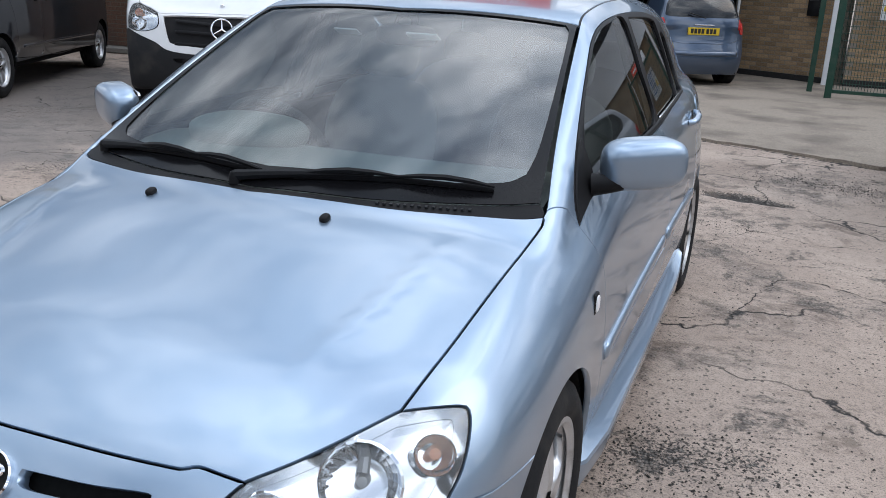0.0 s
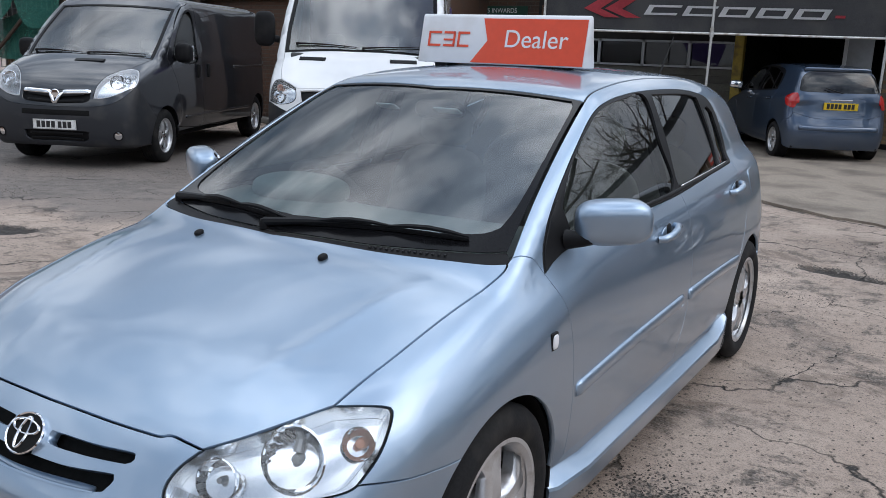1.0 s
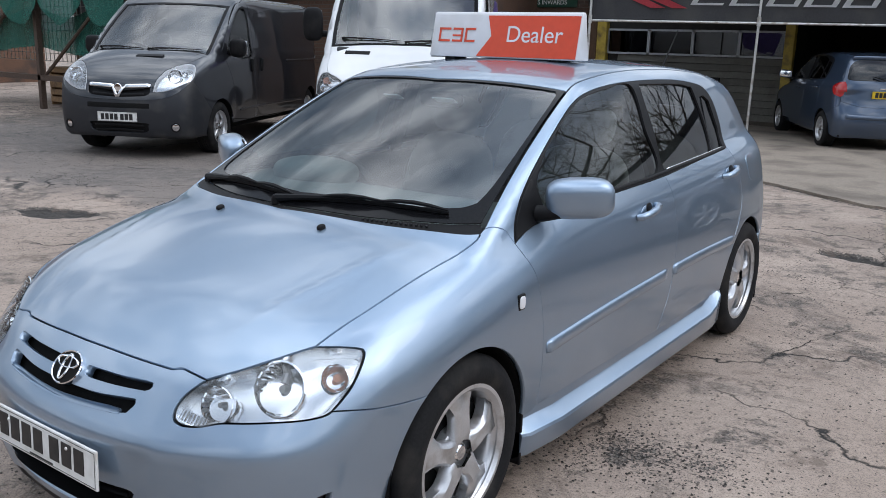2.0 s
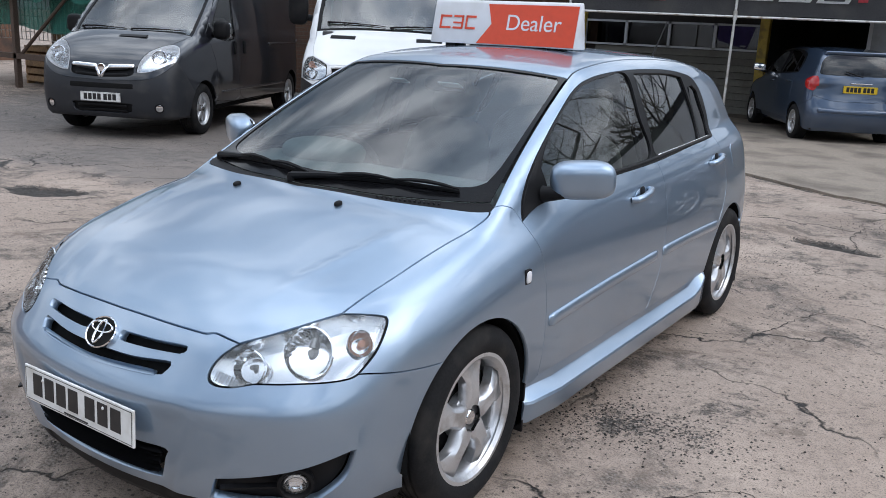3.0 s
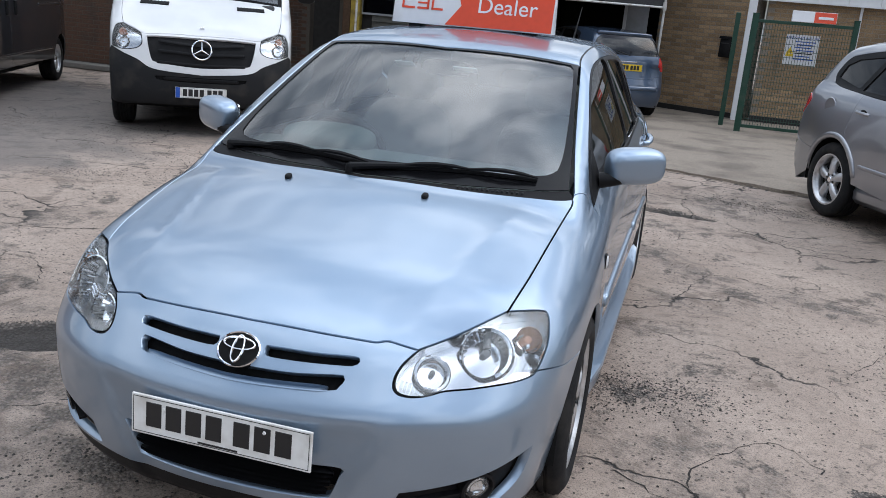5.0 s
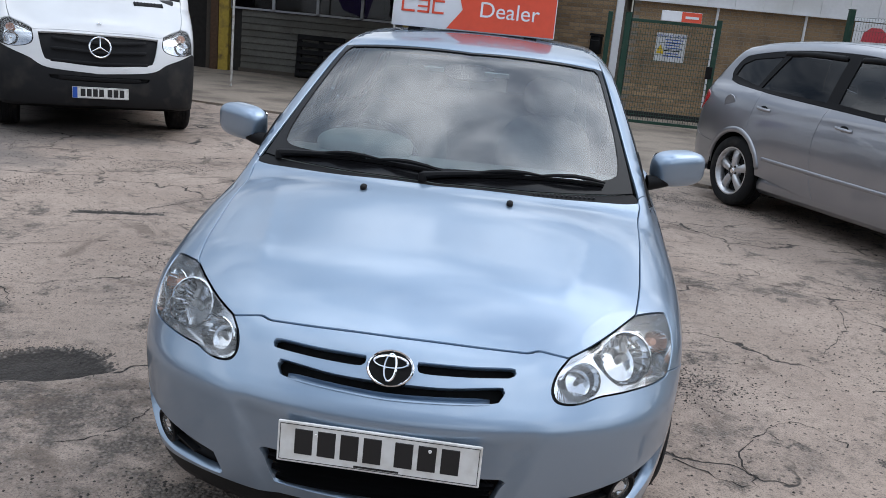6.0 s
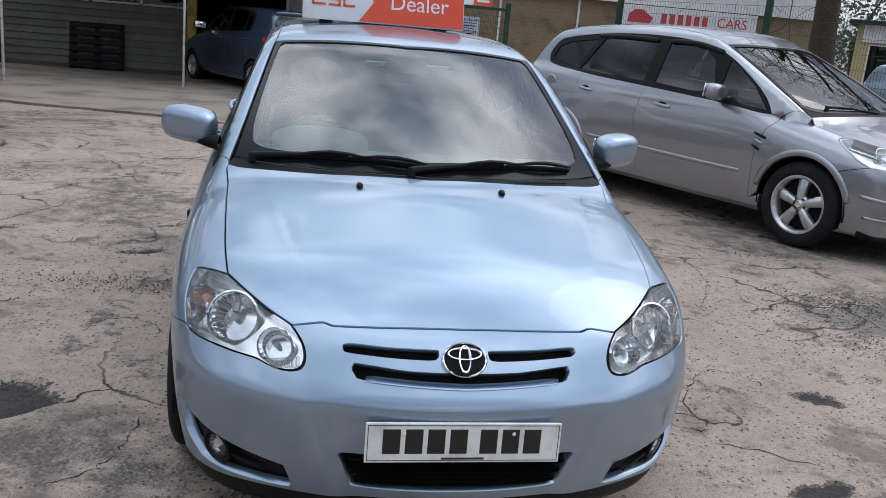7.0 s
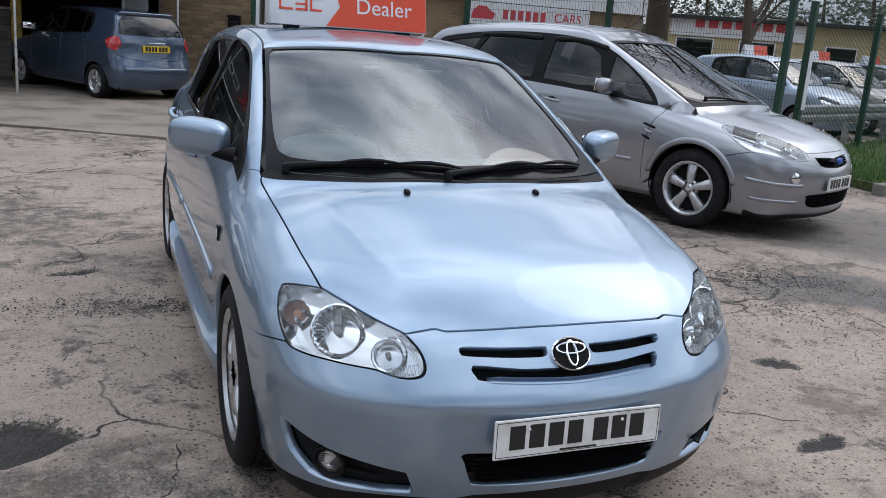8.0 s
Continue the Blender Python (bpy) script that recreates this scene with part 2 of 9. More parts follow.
def ground_material():
    """Worn yard paving: pale worn binder over dark aggregate, stones, stains and a net of cracks; broken ground where 'broken' is high."""
    mat = bpy.data.materials.new("worn_yard_paving")
    mat.use_nodes = True
    n, l = mat.node_tree.nodes, mat.node_tree.links
    b = n["Principled BSDF"]
    tc = n.new("ShaderNodeTexCoord")

    def tex(scale, detail=6.0, rough=0.55, dist=0.0, vec=None):
        t = n.new("ShaderNodeTexNoise")
        t.inputs["Scale"].default_value, t.inputs["Detail"].default_value, t.inputs["Roughness"].default_value, t.inputs["Distortion"].default_value = scale, detail, rough, dist
        l.new(vec or tc.outputs["Object"], t.inputs["Vector"])
        return t.outputs["Fac"]

    def ramp(src, a, c, inv=False):
        m = n.new("ShaderNodeMapRange")
        m.inputs["From Min"].default_value, m.inputs["From Max"].default_value = a, c
        m.inputs["To Min"].default_value, m.inputs["To Max"].default_value = (1, 0) if inv else (0, 1)
        l.new(src, m.inputs["Value"])
        return m.outputs["Result"]

    def mix(fac, a, c):
        m = n.new("ShaderNodeMix")
        m.data_type = "RGBA"
        for key, v in (("A", a), ("B", c)):
            if isinstance(v, tuple):
                m.inputs[key].default_value = (*v, 1)
            else:
                l.new(v, m.inputs[key])
        l.new(fac, m.inputs["Factor"])
        return m.outputs["Result"]

    def op(kind, a, c):
        m = n.new("ShaderNodeMath")
        m.operation, m.use_clamp = kind, kind == "ADD"
        for i, v in enumerate((a, c)):
            if isinstance(v, float):
                m.inputs[i].default_value = v
            else:
                l.new(v, m.inputs[i])
        return m.outputs[0]

    broken = n.new("ShaderNodeAttribute")
    broken.attribute_name = "broken"
    wob = n.new("ShaderNodeTexNoise")
    wob.inputs["Scale"].default_value, wob.inputs["Detail"].default_value = 2.6, 5.0
    l.new(tc.outputs["Object"], wob.inputs["Vector"])
    add = n.new("ShaderNodeVectorMath")
    add.operation = "MULTIPLY_ADD"
    l.new(wob.outputs["Color"], add.inputs[0])
    add.inputs[1].default_value = (0.7, 0.7, 0.0)
    l.new(tc.outputs["Object"], add.inputs[2])
    vor = n.new("ShaderNodeTexVoronoi")
    vor.feature = "DISTANCE_TO_EDGE"
    vor.inputs["Scale"].default_value = 0.75
    l.new(add.outputs["Vector"], vor.inputs["Vector"])
    crack = op("MULTIPLY", ramp(vor.outputs["Distance"], 0.002, 0.009, True), ramp(tex(0.9, 3.0), 0.44, 0.56))
    stones = n.new("ShaderNodeTexVoronoi")
    stones.inputs["Scale"].default_value = 70.0
    l.new(tc.outputs["Object"], stones.inputs["Vector"])
    chip = n.new("ShaderNodeTexVoronoi")
    chip.inputs["Scale"].default_value = 38.0
    l.new(tc.outputs["Object"], chip.inputs["Vector"])
    pale = mix(ramp(tex(1.1), 0.3, 0.7), (0.335, 0.258, 0.208), (0.48, 0.383, 0.315))
    pale = mix(op("MULTIPLY", ramp(tex(18.0, 8.0, 0.8), 0.47, 0.66), 0.5), pale, (0.17, 0.138, 0.115))
    pale = mix(op("MULTIPLY", ramp(tex(150.0, 3.0, 0.65), 0.50, 0.62), 0.65), pale, (0.13, 0.105, 0.088))
    one = n.new("ShaderNodeSeparateColor")
    l.new(stones.outputs["Color"], one.inputs["Color"])
    pick = n.new("ShaderNodeSeparateColor")
    l.new(chip.outputs["Color"], pick.inputs["Color"])
    stone_col = mix(one.outputs[0], (0.04, 0.036, 0.032), (0.20, 0.178, 0.156))
    stone_col = mix(ramp(stones.outputs["Distance"], 0.35, 0.65), stone_col, (0.03, 0.026, 0.023))
    patch = ramp(tex(0.62, 9.0, 0.66, 0.6), 0.515, 0.58)
    patch = op("MULTIPLY", patch, ramp(tex(7.0, 5.0, 0.7), 0.38, 0.58))
    small = op("MULTIPLY", ramp(tex(2.6, 10.0, 0.72, 0.4), 0.56, 0.61), ramp(tex(22.0, 4.0, 0.7), 0.36, 0.5))
    patch = op("ADD", patch, small)
    speck = op("MULTIPLY", op("MULTIPLY", ramp(chip.outputs["Distance"], 0.30, 0.22), ramp(pick.outputs[0], 0.42, 0.50)), ramp(tex(2.3, 5.0), 0.34, 0.50))
    rag = op("ADD", broken.outputs["Fac"], op("ADD", op("MULTIPLY", op("SUBTRACT", tex(5.0, 9.0, 0.75), 0.5), 1.2), op("MULTIPLY", op("SUBTRACT", tex(75.0, 3.0, 0.6), 0.5), 1.6)))
    for link_in in rag.node.inputs[1].links:
        link_in.from_node.use_clamp = False
    rag.node.use_clamp = False
    ragged = op("MULTIPLY", ramp(rag, 0.44, 0.60), 0.9)
    deep = op("ADD", broken.outputs["Fac"], op("MULTIPLY", op("SUBTRACT", tex(11.0, 6.0, 0.7), 0.5), 0.8))
    deep.node.use_clamp = False
    loose = op("ADD", op("MULTIPLY", patch, 0.75), ragged)
    col = mix(loose, pale, stone_col)
    col = mix(op("MULTIPLY", speck, 0.85), col, (0.05, 0.04, 0.033))
    col = mix(op("MULTIPLY", ramp(deep, 0.98, 1.12), 0.85), col, (0.022, 0.019, 0.017))
    col = mix(op("MULTIPLY", ramp(tex(0.23, 5.0), 0.5, 0.75), 0.3), col, (0.12, 0.098, 0.08))
    stain = op("MULTIPLY", ramp(tex(1.9, 8.0, 0.7, 0.8), 0.56, 0.63), 0.62)
    col = mix(stain, col, (0.115, 0.085, 0.066))
    # darker, greyer ground where the painted ovals are, with ragged edges
    dark_at = n.new("ShaderNodeAttribute")
    dark_at.attribute_name = "dark_patch"
    edge = op("ADD", dark_at.outputs["Fac"], op("MULTIPLY", op("SUBTRACT", tex(1.3, 8.0, 0.7), 0.5), 0.9))
    edge.node.use_clamp = False
    edge.node.inputs[1].links[0].from_node.use_clamp = False
    col = mix(op("MULTIPLY", ramp(edge, 0.42, 0.72), 0.72), col, (0.125, 0.113, 0.105))
    col = mix(crack, col, (0.02, 0.018, 0.016))
    l.new(col, b.inputs["Base Color"])
    rough = n.new("ShaderNodeMapRange")
    rough.inputs["To Min"].default_value, rough.inputs["To Max"].default_value = 0.72, 0.95
    l.new(tex(1.7), rough.inputs["Value"])
    l.new(rough.outputs["Result"], b.inputs["Roughness"])
    h = op("SUBTRACT", op("ADD", op("MULTIPLY", tex(60.0), 0.35), op("MULTIPLY", op("MULTIPLY", ramp(stones.outputs["Distance"], 0.7, 0.1), loose), 0.6)), op("MULTIPLY", crack, 0.9))
    bp = n.new("ShaderNodeBump")
    bp.inputs["Strength"].default_value, bp.inputs["Distance"].default_value = 1.0, 0.011
    l.new(h, bp.inputs["Height"])
    l.new(bp.outputs["Normal"], b.inputs["Normal"])
    return mat


PAVING = ground_material()

# ---- mesh tools ----
from mathutils import geometry as geo


def link(name, mesh, mat, parent=None, label="", m=None):
    ob = new(name, mesh)
    if mat is not None:
        mesh.materials.append(mat)
    if parent is not None:
        ob.parent = parent
    if m is not None:
        ob.matrix_basis = m
    if label:
        ob["label"] = label
    return ob


def mesh_of(name, verts, faces, smooth=True, normals=None):
    me = bpy.data.meshes.new(name)
    me.from_pydata([tuple(map(float, v)) for v in verts], [], [tuple(int(i) for i in f) for f in faces])
    me.update()
    if smooth:
        me.polygons.foreach_set("use_smooth", [True] * len(me.polygons))
    if normals is not None:
        me.normals_split_custom_set_from_vertices([tuple(map(float, q)) for q in normals])
    return me


def part(name, bm, mat, parent=None, label="", smooth=False, m=None):
    """One bmesh as one mesh object under a thing or a part."""
    me = bpy.data.meshes.new(name)
    bm.to_mesh(me)
    bm.free()
    if smooth:
        me.polygons.foreach_set("use_smooth", [True] * len(me.polygons))
        me.set_sharp_from_angle(angle=radians(smooth if smooth is not True else 40))
    return link(name, me, mat, parent, label, m)


def thing(name, label, category, m=None, group="", kind=""):
    ob = new(name)
    ob.empty_display_size = 0.2
    if m is not None:
        ob.matrix_basis = m
    return tagged(ob, label, category, group, kind)


def box_bm(x0, x1, y0, y1, z0, z1, bevel=0.0, seg=2, bm=None):
    made = bm if bm is not None else bmesh.new()
    r = bmesh.ops.create_cube(made, size=1)
    for v in r["verts"]:
        v.co = Vector(((x0 + x1) / 2 + v.co.x * (x1 - x0), (y0 + y1) / 2 + v.co.y * (y1 - y0), (z0 + z1) / 2 + v.co.z * (z1 - z0)))
    if bevel:
        es = list({e for v in r["verts"] for e in v.link_edges})
        bmesh.ops.bevel(made, geom=es, offset=bevel, segments=seg, affect="EDGES", profile=0.5)
    return made


def prism_bm(outline, y0, y1, axis="y", bevel=0.0, seg=2):
    """An outline of (a, b) pulled along an axis. y: (x, z); x: (y, z); z: (x, y)."""
    bm = bmesh.new()
    put = {"y": lambda a, b, c: (a, c, b), "x": lambda a, b, c: (c, a, b), "z": lambda a, b, c: (a, b, c)}[axis]
    lo = [bm.verts.new(put(a, b, y0)) for a, b in outline]
    hi = [bm.verts.new(put(a, b, y1)) for a, b in outline]
    k = len(outline)
    bm.faces.new(lo)
    bm.faces.new(hi[::-1])
    for i in range(k):
        bm.faces.new((lo[i], hi[i], hi[(i + 1) % k], lo[(i + 1) % k]))
    bmesh.ops.recalc_face_normals(bm, faces=bm.faces)
    if bevel:
        bmesh.ops.bevel(bm, geom=list(bm.edges), offset=bevel, segments=seg, affect="EDGES", profile=0.5, clamp_overlap=True)
    return bm


def lathe(profile, n=48, axis="x"):
    """A ring of (radius, along) turned round an axis."""
    vs, fs = [], []
    for i in range(n):
        a = 2 * math.pi * i / n
        for r, t in profile:
            c, s = r * math.cos(a), r * math.sin(a)
            vs.append((t, c, s) if axis == "x" else ((c, s, t) if axis == "z" else (c, t, s)))
    k = len(profile)
    for i in range(n):
        for j in range(k - 1):
            fs.append((i * k + j, i * k + j + 1, ((i + 1) % n) * k + j + 1, ((i + 1) % n) * k + j))
    return vs, fs


def lathe_bm(profile, n=48, axis="x"):
    vs, fs = lathe(profile, n, axis)
    bm = bmesh.new()
    made = [bm.verts.new(v) for v in vs]
    for f in fs:
        bm.faces.new([made[i] for i in f])
    bmesh.ops.remove_doubles(bm, verts=bm.verts, dist=1e-5)
    bmesh.ops.recalc_face_normals(bm, faces=bm.faces)
    return bm


def tube_bm(points, radius, n=8, bm=None, ends=True):
    """A round bar along a line of points; radius a number or one for each point."""
    made = bm if bm is not None else bmesh.new()
    pts = [Vector(p) for p in points]
    rs = radius if isinstance(radius, (list, tuple)) else [radius] * len(pts)
    rings, side = [], None
    for i, p in enumerate(pts):
        t = (pts[min(i + 1, len(pts) - 1)] - pts[max(i - 1, 0)]).normalized()
        if side is None:
            side = t.orthogonal().normalized()
        side = (side - t * side.dot(t)).normalized()
        up = t.cross(side)
        rings.append([made.verts.new(p + (side * math.cos(2 * math.pi * k / n) + up * math.sin(2 * math.pi * k / n)) * rs[i]) for k in range(n)])
    for a, b in zip(rings, rings[1:]):
        for k in range(n):
            made.faces.new((a[k], a[(k + 1) % n], b[(k + 1) % n], b[k]))
    if ends:
        made.faces.new(rings[0][::-1])
        made.faces.new(rings[-1])
    return made


def text_mesh(words, height, depth=0.002):
    """Built-in letters as a mesh in the xy plane, centred."""
    cu = bpy.data.curves.new("letters", "FONT")
    cu.body, cu.size, cu.extrude, cu.align_x, cu.align_y = words, height / 0.72, depth / 2, "CENTER", "CENTER"
    ob = new("letters", cu)
    bpy.context.view_layer.update()
    me = bpy.data.meshes.new_from_object(ob)
    bpy.data.objects.remove(ob)
    bpy.data.curves.remove(cu)
    return me


# ---- smooth skins: a body is where f(p) = 0, a panel a patch of it ----
def spline(xs, ys):
    """A natural cubic through the knots, straight beyond them."""
    xs, ys = np.array(xs, float), np.array(ys, float)
    n = len(xs)
    h = np.diff(xs)
    a, r = np.eye(n), np.zeros(n)
    for i in range(1, n - 1):
        a[i, i - 1:i + 2] = h[i - 1], 2 * (h[i - 1] + h[i]), h[i]
        r[i] = 6 * ((ys[i + 1] - ys[i]) / h[i] - (ys[i] - ys[i - 1]) / h[i - 1])
    m2 = np.linalg.solve(a, r)
    s0 = (ys[1] - ys[0]) / h[0] - h[0] * m2[1] / 6
    s1 = (ys[-1] - ys[-2]) / h[-1] + h[-1] * m2[-2] / 6

    tx = np.linspace(xs[0], xs[-1], 5001)
    i = np.clip(np.searchsorted(xs, tx) - 1, 0, n - 2)
    d0, d1, hi = tx - xs[i], xs[i + 1] - tx, h[i]
    ty = (m2[i] * d1 ** 3 + m2[i + 1] * d0 ** 3) / (6 * hi) + (ys[i] / hi - m2[i] * hi / 6) * d1 + (ys[i + 1] / hi - m2[i + 1] * hi / 6) * d0
    tx, ty = np.concatenate([[xs[0] - 9], tx, [xs[-1] + 9]]), np.concatenate([[ys[0] - 9 * s0], ty, [ys[-1] + 9 * s1]])
    return lambda x: np.interp(x, tx, ty)


def smax(a, b, k):
    q = np.maximum(k - np.abs(a - b), 0) / k
    return np.maximum(a, b) + q * q * k / 4


def smin(a, b, k):
    return -smax(-a, -b, k)


def step01(x):
    return 1 / (1 + np.exp(-np.clip(x, -40, 40)))


def grad(f, p):
    g = np.zeros_like(p)
    for k in range(3):
        e = np.zeros(3)
        e[k] = 0.0015
        g[:, k] = (f(p + e) - f(p - e)) / 0.003
    return g


def unit(g):
    return g / np.maximum(np.linalg.norm(g, axis=1, keepdims=True), 1e-9)


def snap(f, p, n=14):
    p = np.array(p, float)
    for _ in range(n):
        g = grad(f, p)
        p = p - np.clip(f(p) / np.maximum((g * g).sum(1), 0.05), -0.06, 0.06)[:, None] * g
    return p


def lift(f, o, d, far=2.4, steps=70):
    """From o along -d, the first point on the skin."""
    ts = np.linspace(0, far, steps)
    lo, hi, found = np.zeros(len(o)), np.zeros(len(o)), np.zeros(len(o), bool)
    prev = f(o)
    for a, b in zip(ts, ts[1:]):
        cur = f(o - d * b)
        new_hit = (~found) & (prev > 0) & (cur <= 0)
        lo[new_hit], hi[new_hit] = a, b
        found |= new_hit
        prev = cur
    for _ in range(22):
        mid = (lo + hi) / 2
        out = f(o - d * mid[:, None]) > 0
        lo, hi = np.where(out, mid, lo), np.where(out, hi, mid)
    return o - d * ((lo + hi) / 2)[:, None], found


def dense(points, gap=0.02, closed=False):
    """A smooth line through control points, in even short steps."""
    p = np.array(points, float)
    n, out = len(p), []
    for i in range(n if closed else n - 1):
        a, b, c, d = (p[(i - 1) % n], p[i], p[(i + 1) % n], p[(i + 2) % n]) if closed else (p[max(i - 1, 0)], p[i], p[i + 1], p[min(i + 2, n - 1)])
        k = max(1, int(math.ceil(np.linalg.norm(c - b) / gap)))
        t = (np.arange(k) / k)[:, None]
        out.append(0.5 * (2 * b + (c - a) * t + (2 * a - 5 * b + 4 * c - d) * t ** 2 + (3 * b - a - 3 * c + d) * t ** 3))
    if not closed:
        out.append(p[-1:])
    return np.vstack(out)


def straight(points, gap=0.03):
    p = np.array(points, float)
    out = []
    for a, b in zip(p, p[1:]):
        k = max(1, int(math.ceil(np.linalg.norm(b - a) / gap)))
        out.append(a + (b - a) * (np.arange(k) / k)[:, None])
    return np.vstack(out + [p[-1:]])


def mirrored(half):
    """A line from the middle plane out, completed on the other side: the closed loop of a part that is alike on both sides."""
    h = np.array(half, float)
    o = h[::-1].copy()
    o[:, 0] *= -1
    keep = np.abs(o[:, 0]) > 1e-4
    return np.vstack([h, o[keep]])


def inside(poly, q):
    x, y = q[:, 0], q[:, 1]
    res = np.zeros(len(q), bool)
    x0, y0 = poly[:, 0], poly[:, 1]
    x1, y1 = np.roll(x0, -1), np.roll(y0, -1)
    for a, b, c, d in zip(x0, y0, x1, y1):
        if b == d:
            continue
        res ^= ((b > y) != (d > y)) & (x < (c - a) * (y - b) / (d - b) + a)
    return res


def inset_loop(p, by):
    """The loop moved inwards by a little, in its plane."""
    area = 0.5 * np.sum(p[:, 0] * np.roll(p[:, 1], -1) - np.roll(p[:, 0], -1) * p[:, 1])
    t = np.roll(p, -1, 0) - np.roll(p, 1, 0)
    t /= np.maximum(np.linalg.norm(t, axis=1, keepdims=True), 1e-9)
    return p + np.stack([-t[:, 1], t[:, 0]], 1) * by * np.sign(area)


def tidy(p, least=0.004):
    """Drop points that lie on top of the one before."""
    keep = [0]
    for i in range(1, len(p)):
        if np.linalg.norm(p[i] - p[keep[-1]]) > least:
            keep.append(i)
    if np.linalg.norm(p[keep[-1]] - p[keep[0]]) < least:
        keep.pop()
    return p[keep]


class Flat:
    """Panels seen along d."""
    def __init__(self, d):
        self.d = np.array(d, float) / np.linalg.norm(d)
        ref = np.array((0, 0, 1.0)) if abs(self.d[2]) < 0.9 else np.array((0, 1.0, 0))
        self.a = np.cross(ref, self.d)
        self.a /= np.linalg.norm(self.a)
        self.b = np.cross(self.d, self.a)

    def flat(self, p):
        return np.stack([p @ self.a, p @ self.b], 1)

    def rays(self, q, mid):
        d = np.repeat(self.d[None], len(q), 0)
        return q[:, :1] * self.a + q[:, 1:] * self.b + d * (mid + 0.9), d


class Round:
    """Panels seen from all round an upright axis at (0, cy)."""
    def __init__(self, cy, r=0.9, back=False):
        self.cy, self.r, self.s = cy, r, -1.0 if not back else 1.0

    def flat(self, p):
        return np.stack([np.arctan2(p[:, 0], self.s * (p[:, 1] - self.cy)) * self.r, p[:, 2]], 1)

    def rays(self, q, mid):
        u = q[:, 0] / self.r
        d = np.stack([np.sin(u), self.s * np.cos(u), 0 * u], 1)
        o = np.stack([0 * u, self.cy + 0 * u, q[:, 1]], 1) + d * 2.2
        return o, d


def panel(f, name, loops, chart, mat, parent, step=0.035, lip=0.012, gap=0.002, off=0.0, both=False, label=""):
    """A patch of the skin f inside loops (the first outer, the rest holes), with its edge turned in. both: also the other side's."""
    if not isinstance(loops, list):
        loops = [loops]
    flat, mids = [], []
    for i, lo in enumerate(loops):
        q = tidy(chart.flat(np.asarray(lo, float)))
        flat.append(tidy(inset_loop(q, gap if i == 0 else -gap)))
        mids.append(np.asarray(lo, float))
    allp = np.vstack(mids)
    mid = float((allp @ chart.d).max()) if isinstance(chart, Flat) else 0.0
    pts, edges = [], []
    for q in flat:
        n0, k = len(pts), len(q)
        pts += [tuple(v) for v in q]
        edges += [(n0 + i, n0 + (i + 1) % k) for i in range(k)]
    lo2, hi2 = flat[0].min(0), flat[0].max(0)
    gx, gy = np.arange(lo2[0], hi2[0], step), np.arange(lo2[1], hi2[1], step * 0.87)
    if len(gx) and len(gy):
        gr = np.array([(x + (step / 2 if j % 2 else 0), y) for j, y in enumerate(gy) for x in gx])
        ok = inside(flat[0], gr)
        for h in flat[1:]:
            ok &= ~inside(h, gr)
        gr = gr[ok]
        if len(gr):
            edge = np.array(pts)
            near = np.min(((gr[:, None, :] - edge[None, ::1]) ** 2).sum(2), 1) if len(gr) * len(edge) < 4e7 else np.ones(len(gr))
            pts += [tuple(v) for v in gr[near > (0.45 * step) ** 2]]
    v2, _, tris, *_ = geo.delaunay_2d_cdt([Vector(p) for p in pts], edges, [], 0, 1e-6)
    v2 = np.array([tuple(v) for v in v2])
    tris = np.array([t for t in tris if len(t) == 3])
    cen = v2[tris].mean(1)
    ok = inside(flat[0], cen)
    for h in flat[1:]:
        ok &= ~inside(h, cen)
    tris = tris[ok]
    o, d = chart.rays(v2, mid)
    p3, found = lift(f, o, d)
    if not found.all():
        p3[~found] = snap(f, (o - d * 0.9)[~found])
    nor = unit(grad(f, p3))
    fn = np.cross(p3[tris[:, 1]] - p3[tris[:, 0]], p3[tris[:, 2]] - p3[tris[:, 0]])
    turn = (fn * nor[tris[:, 0]]).sum(1) < 0
    tris[turn] = tris[turn][:, ::-1]
    p3 = p3 + nor * off
    verts, faces, norms = [*p3], [tuple(t) for t in tris], [*nor]
    if lip:
        count = {}
        for t in faces:
            for i in range(3):
                e = (t[i], t[(i + 1) % 3])
                count[e] = count.get(e, 0) + 1
        rim = [e for e in count if (e[1], e[0]) not in count]
        outer, inner = {}, {}
        for a, b in rim:
            side = np.cross(p3[b] - p3[a], nor[a])
            side = side / max(np.linalg.norm(side), 1e-9)
            for v in (a, b):
                if v not in outer:
                    outer[v], inner[v] = len(verts), len(verts) + 1
                    verts += [p3[v], p3[v] - nor[v] * lip]
                    norms += [side * 0.8 + nor[v] * 0.6, side]
            faces.append((outer[b], outer[a], inner[a], inner[b]))
    made = [link(name, mesh_of(name, verts, faces, True, norms), mat, parent, label)]
    if both:
        flip = np.array((-1.0, 1, 1))
        made.append(link(name, mesh_of(name, [v * flip for v in verts], [q[::-1] for q in faces], True, [q * flip for q in norms]), mat, parent, label))
    return made


def arc(cy, cz, r, a0, a1, x=0.82, n=26):
    """Part of a wheel arch, angles from the front over the top."""
    return [(x, cy - r * math.cos(radians(a0 + (a1 - a0) * i / (n - 1))), cz + r * math.sin(radians(a0 + (a1 - a0) * i / (n - 1)))) for i in range(n)]

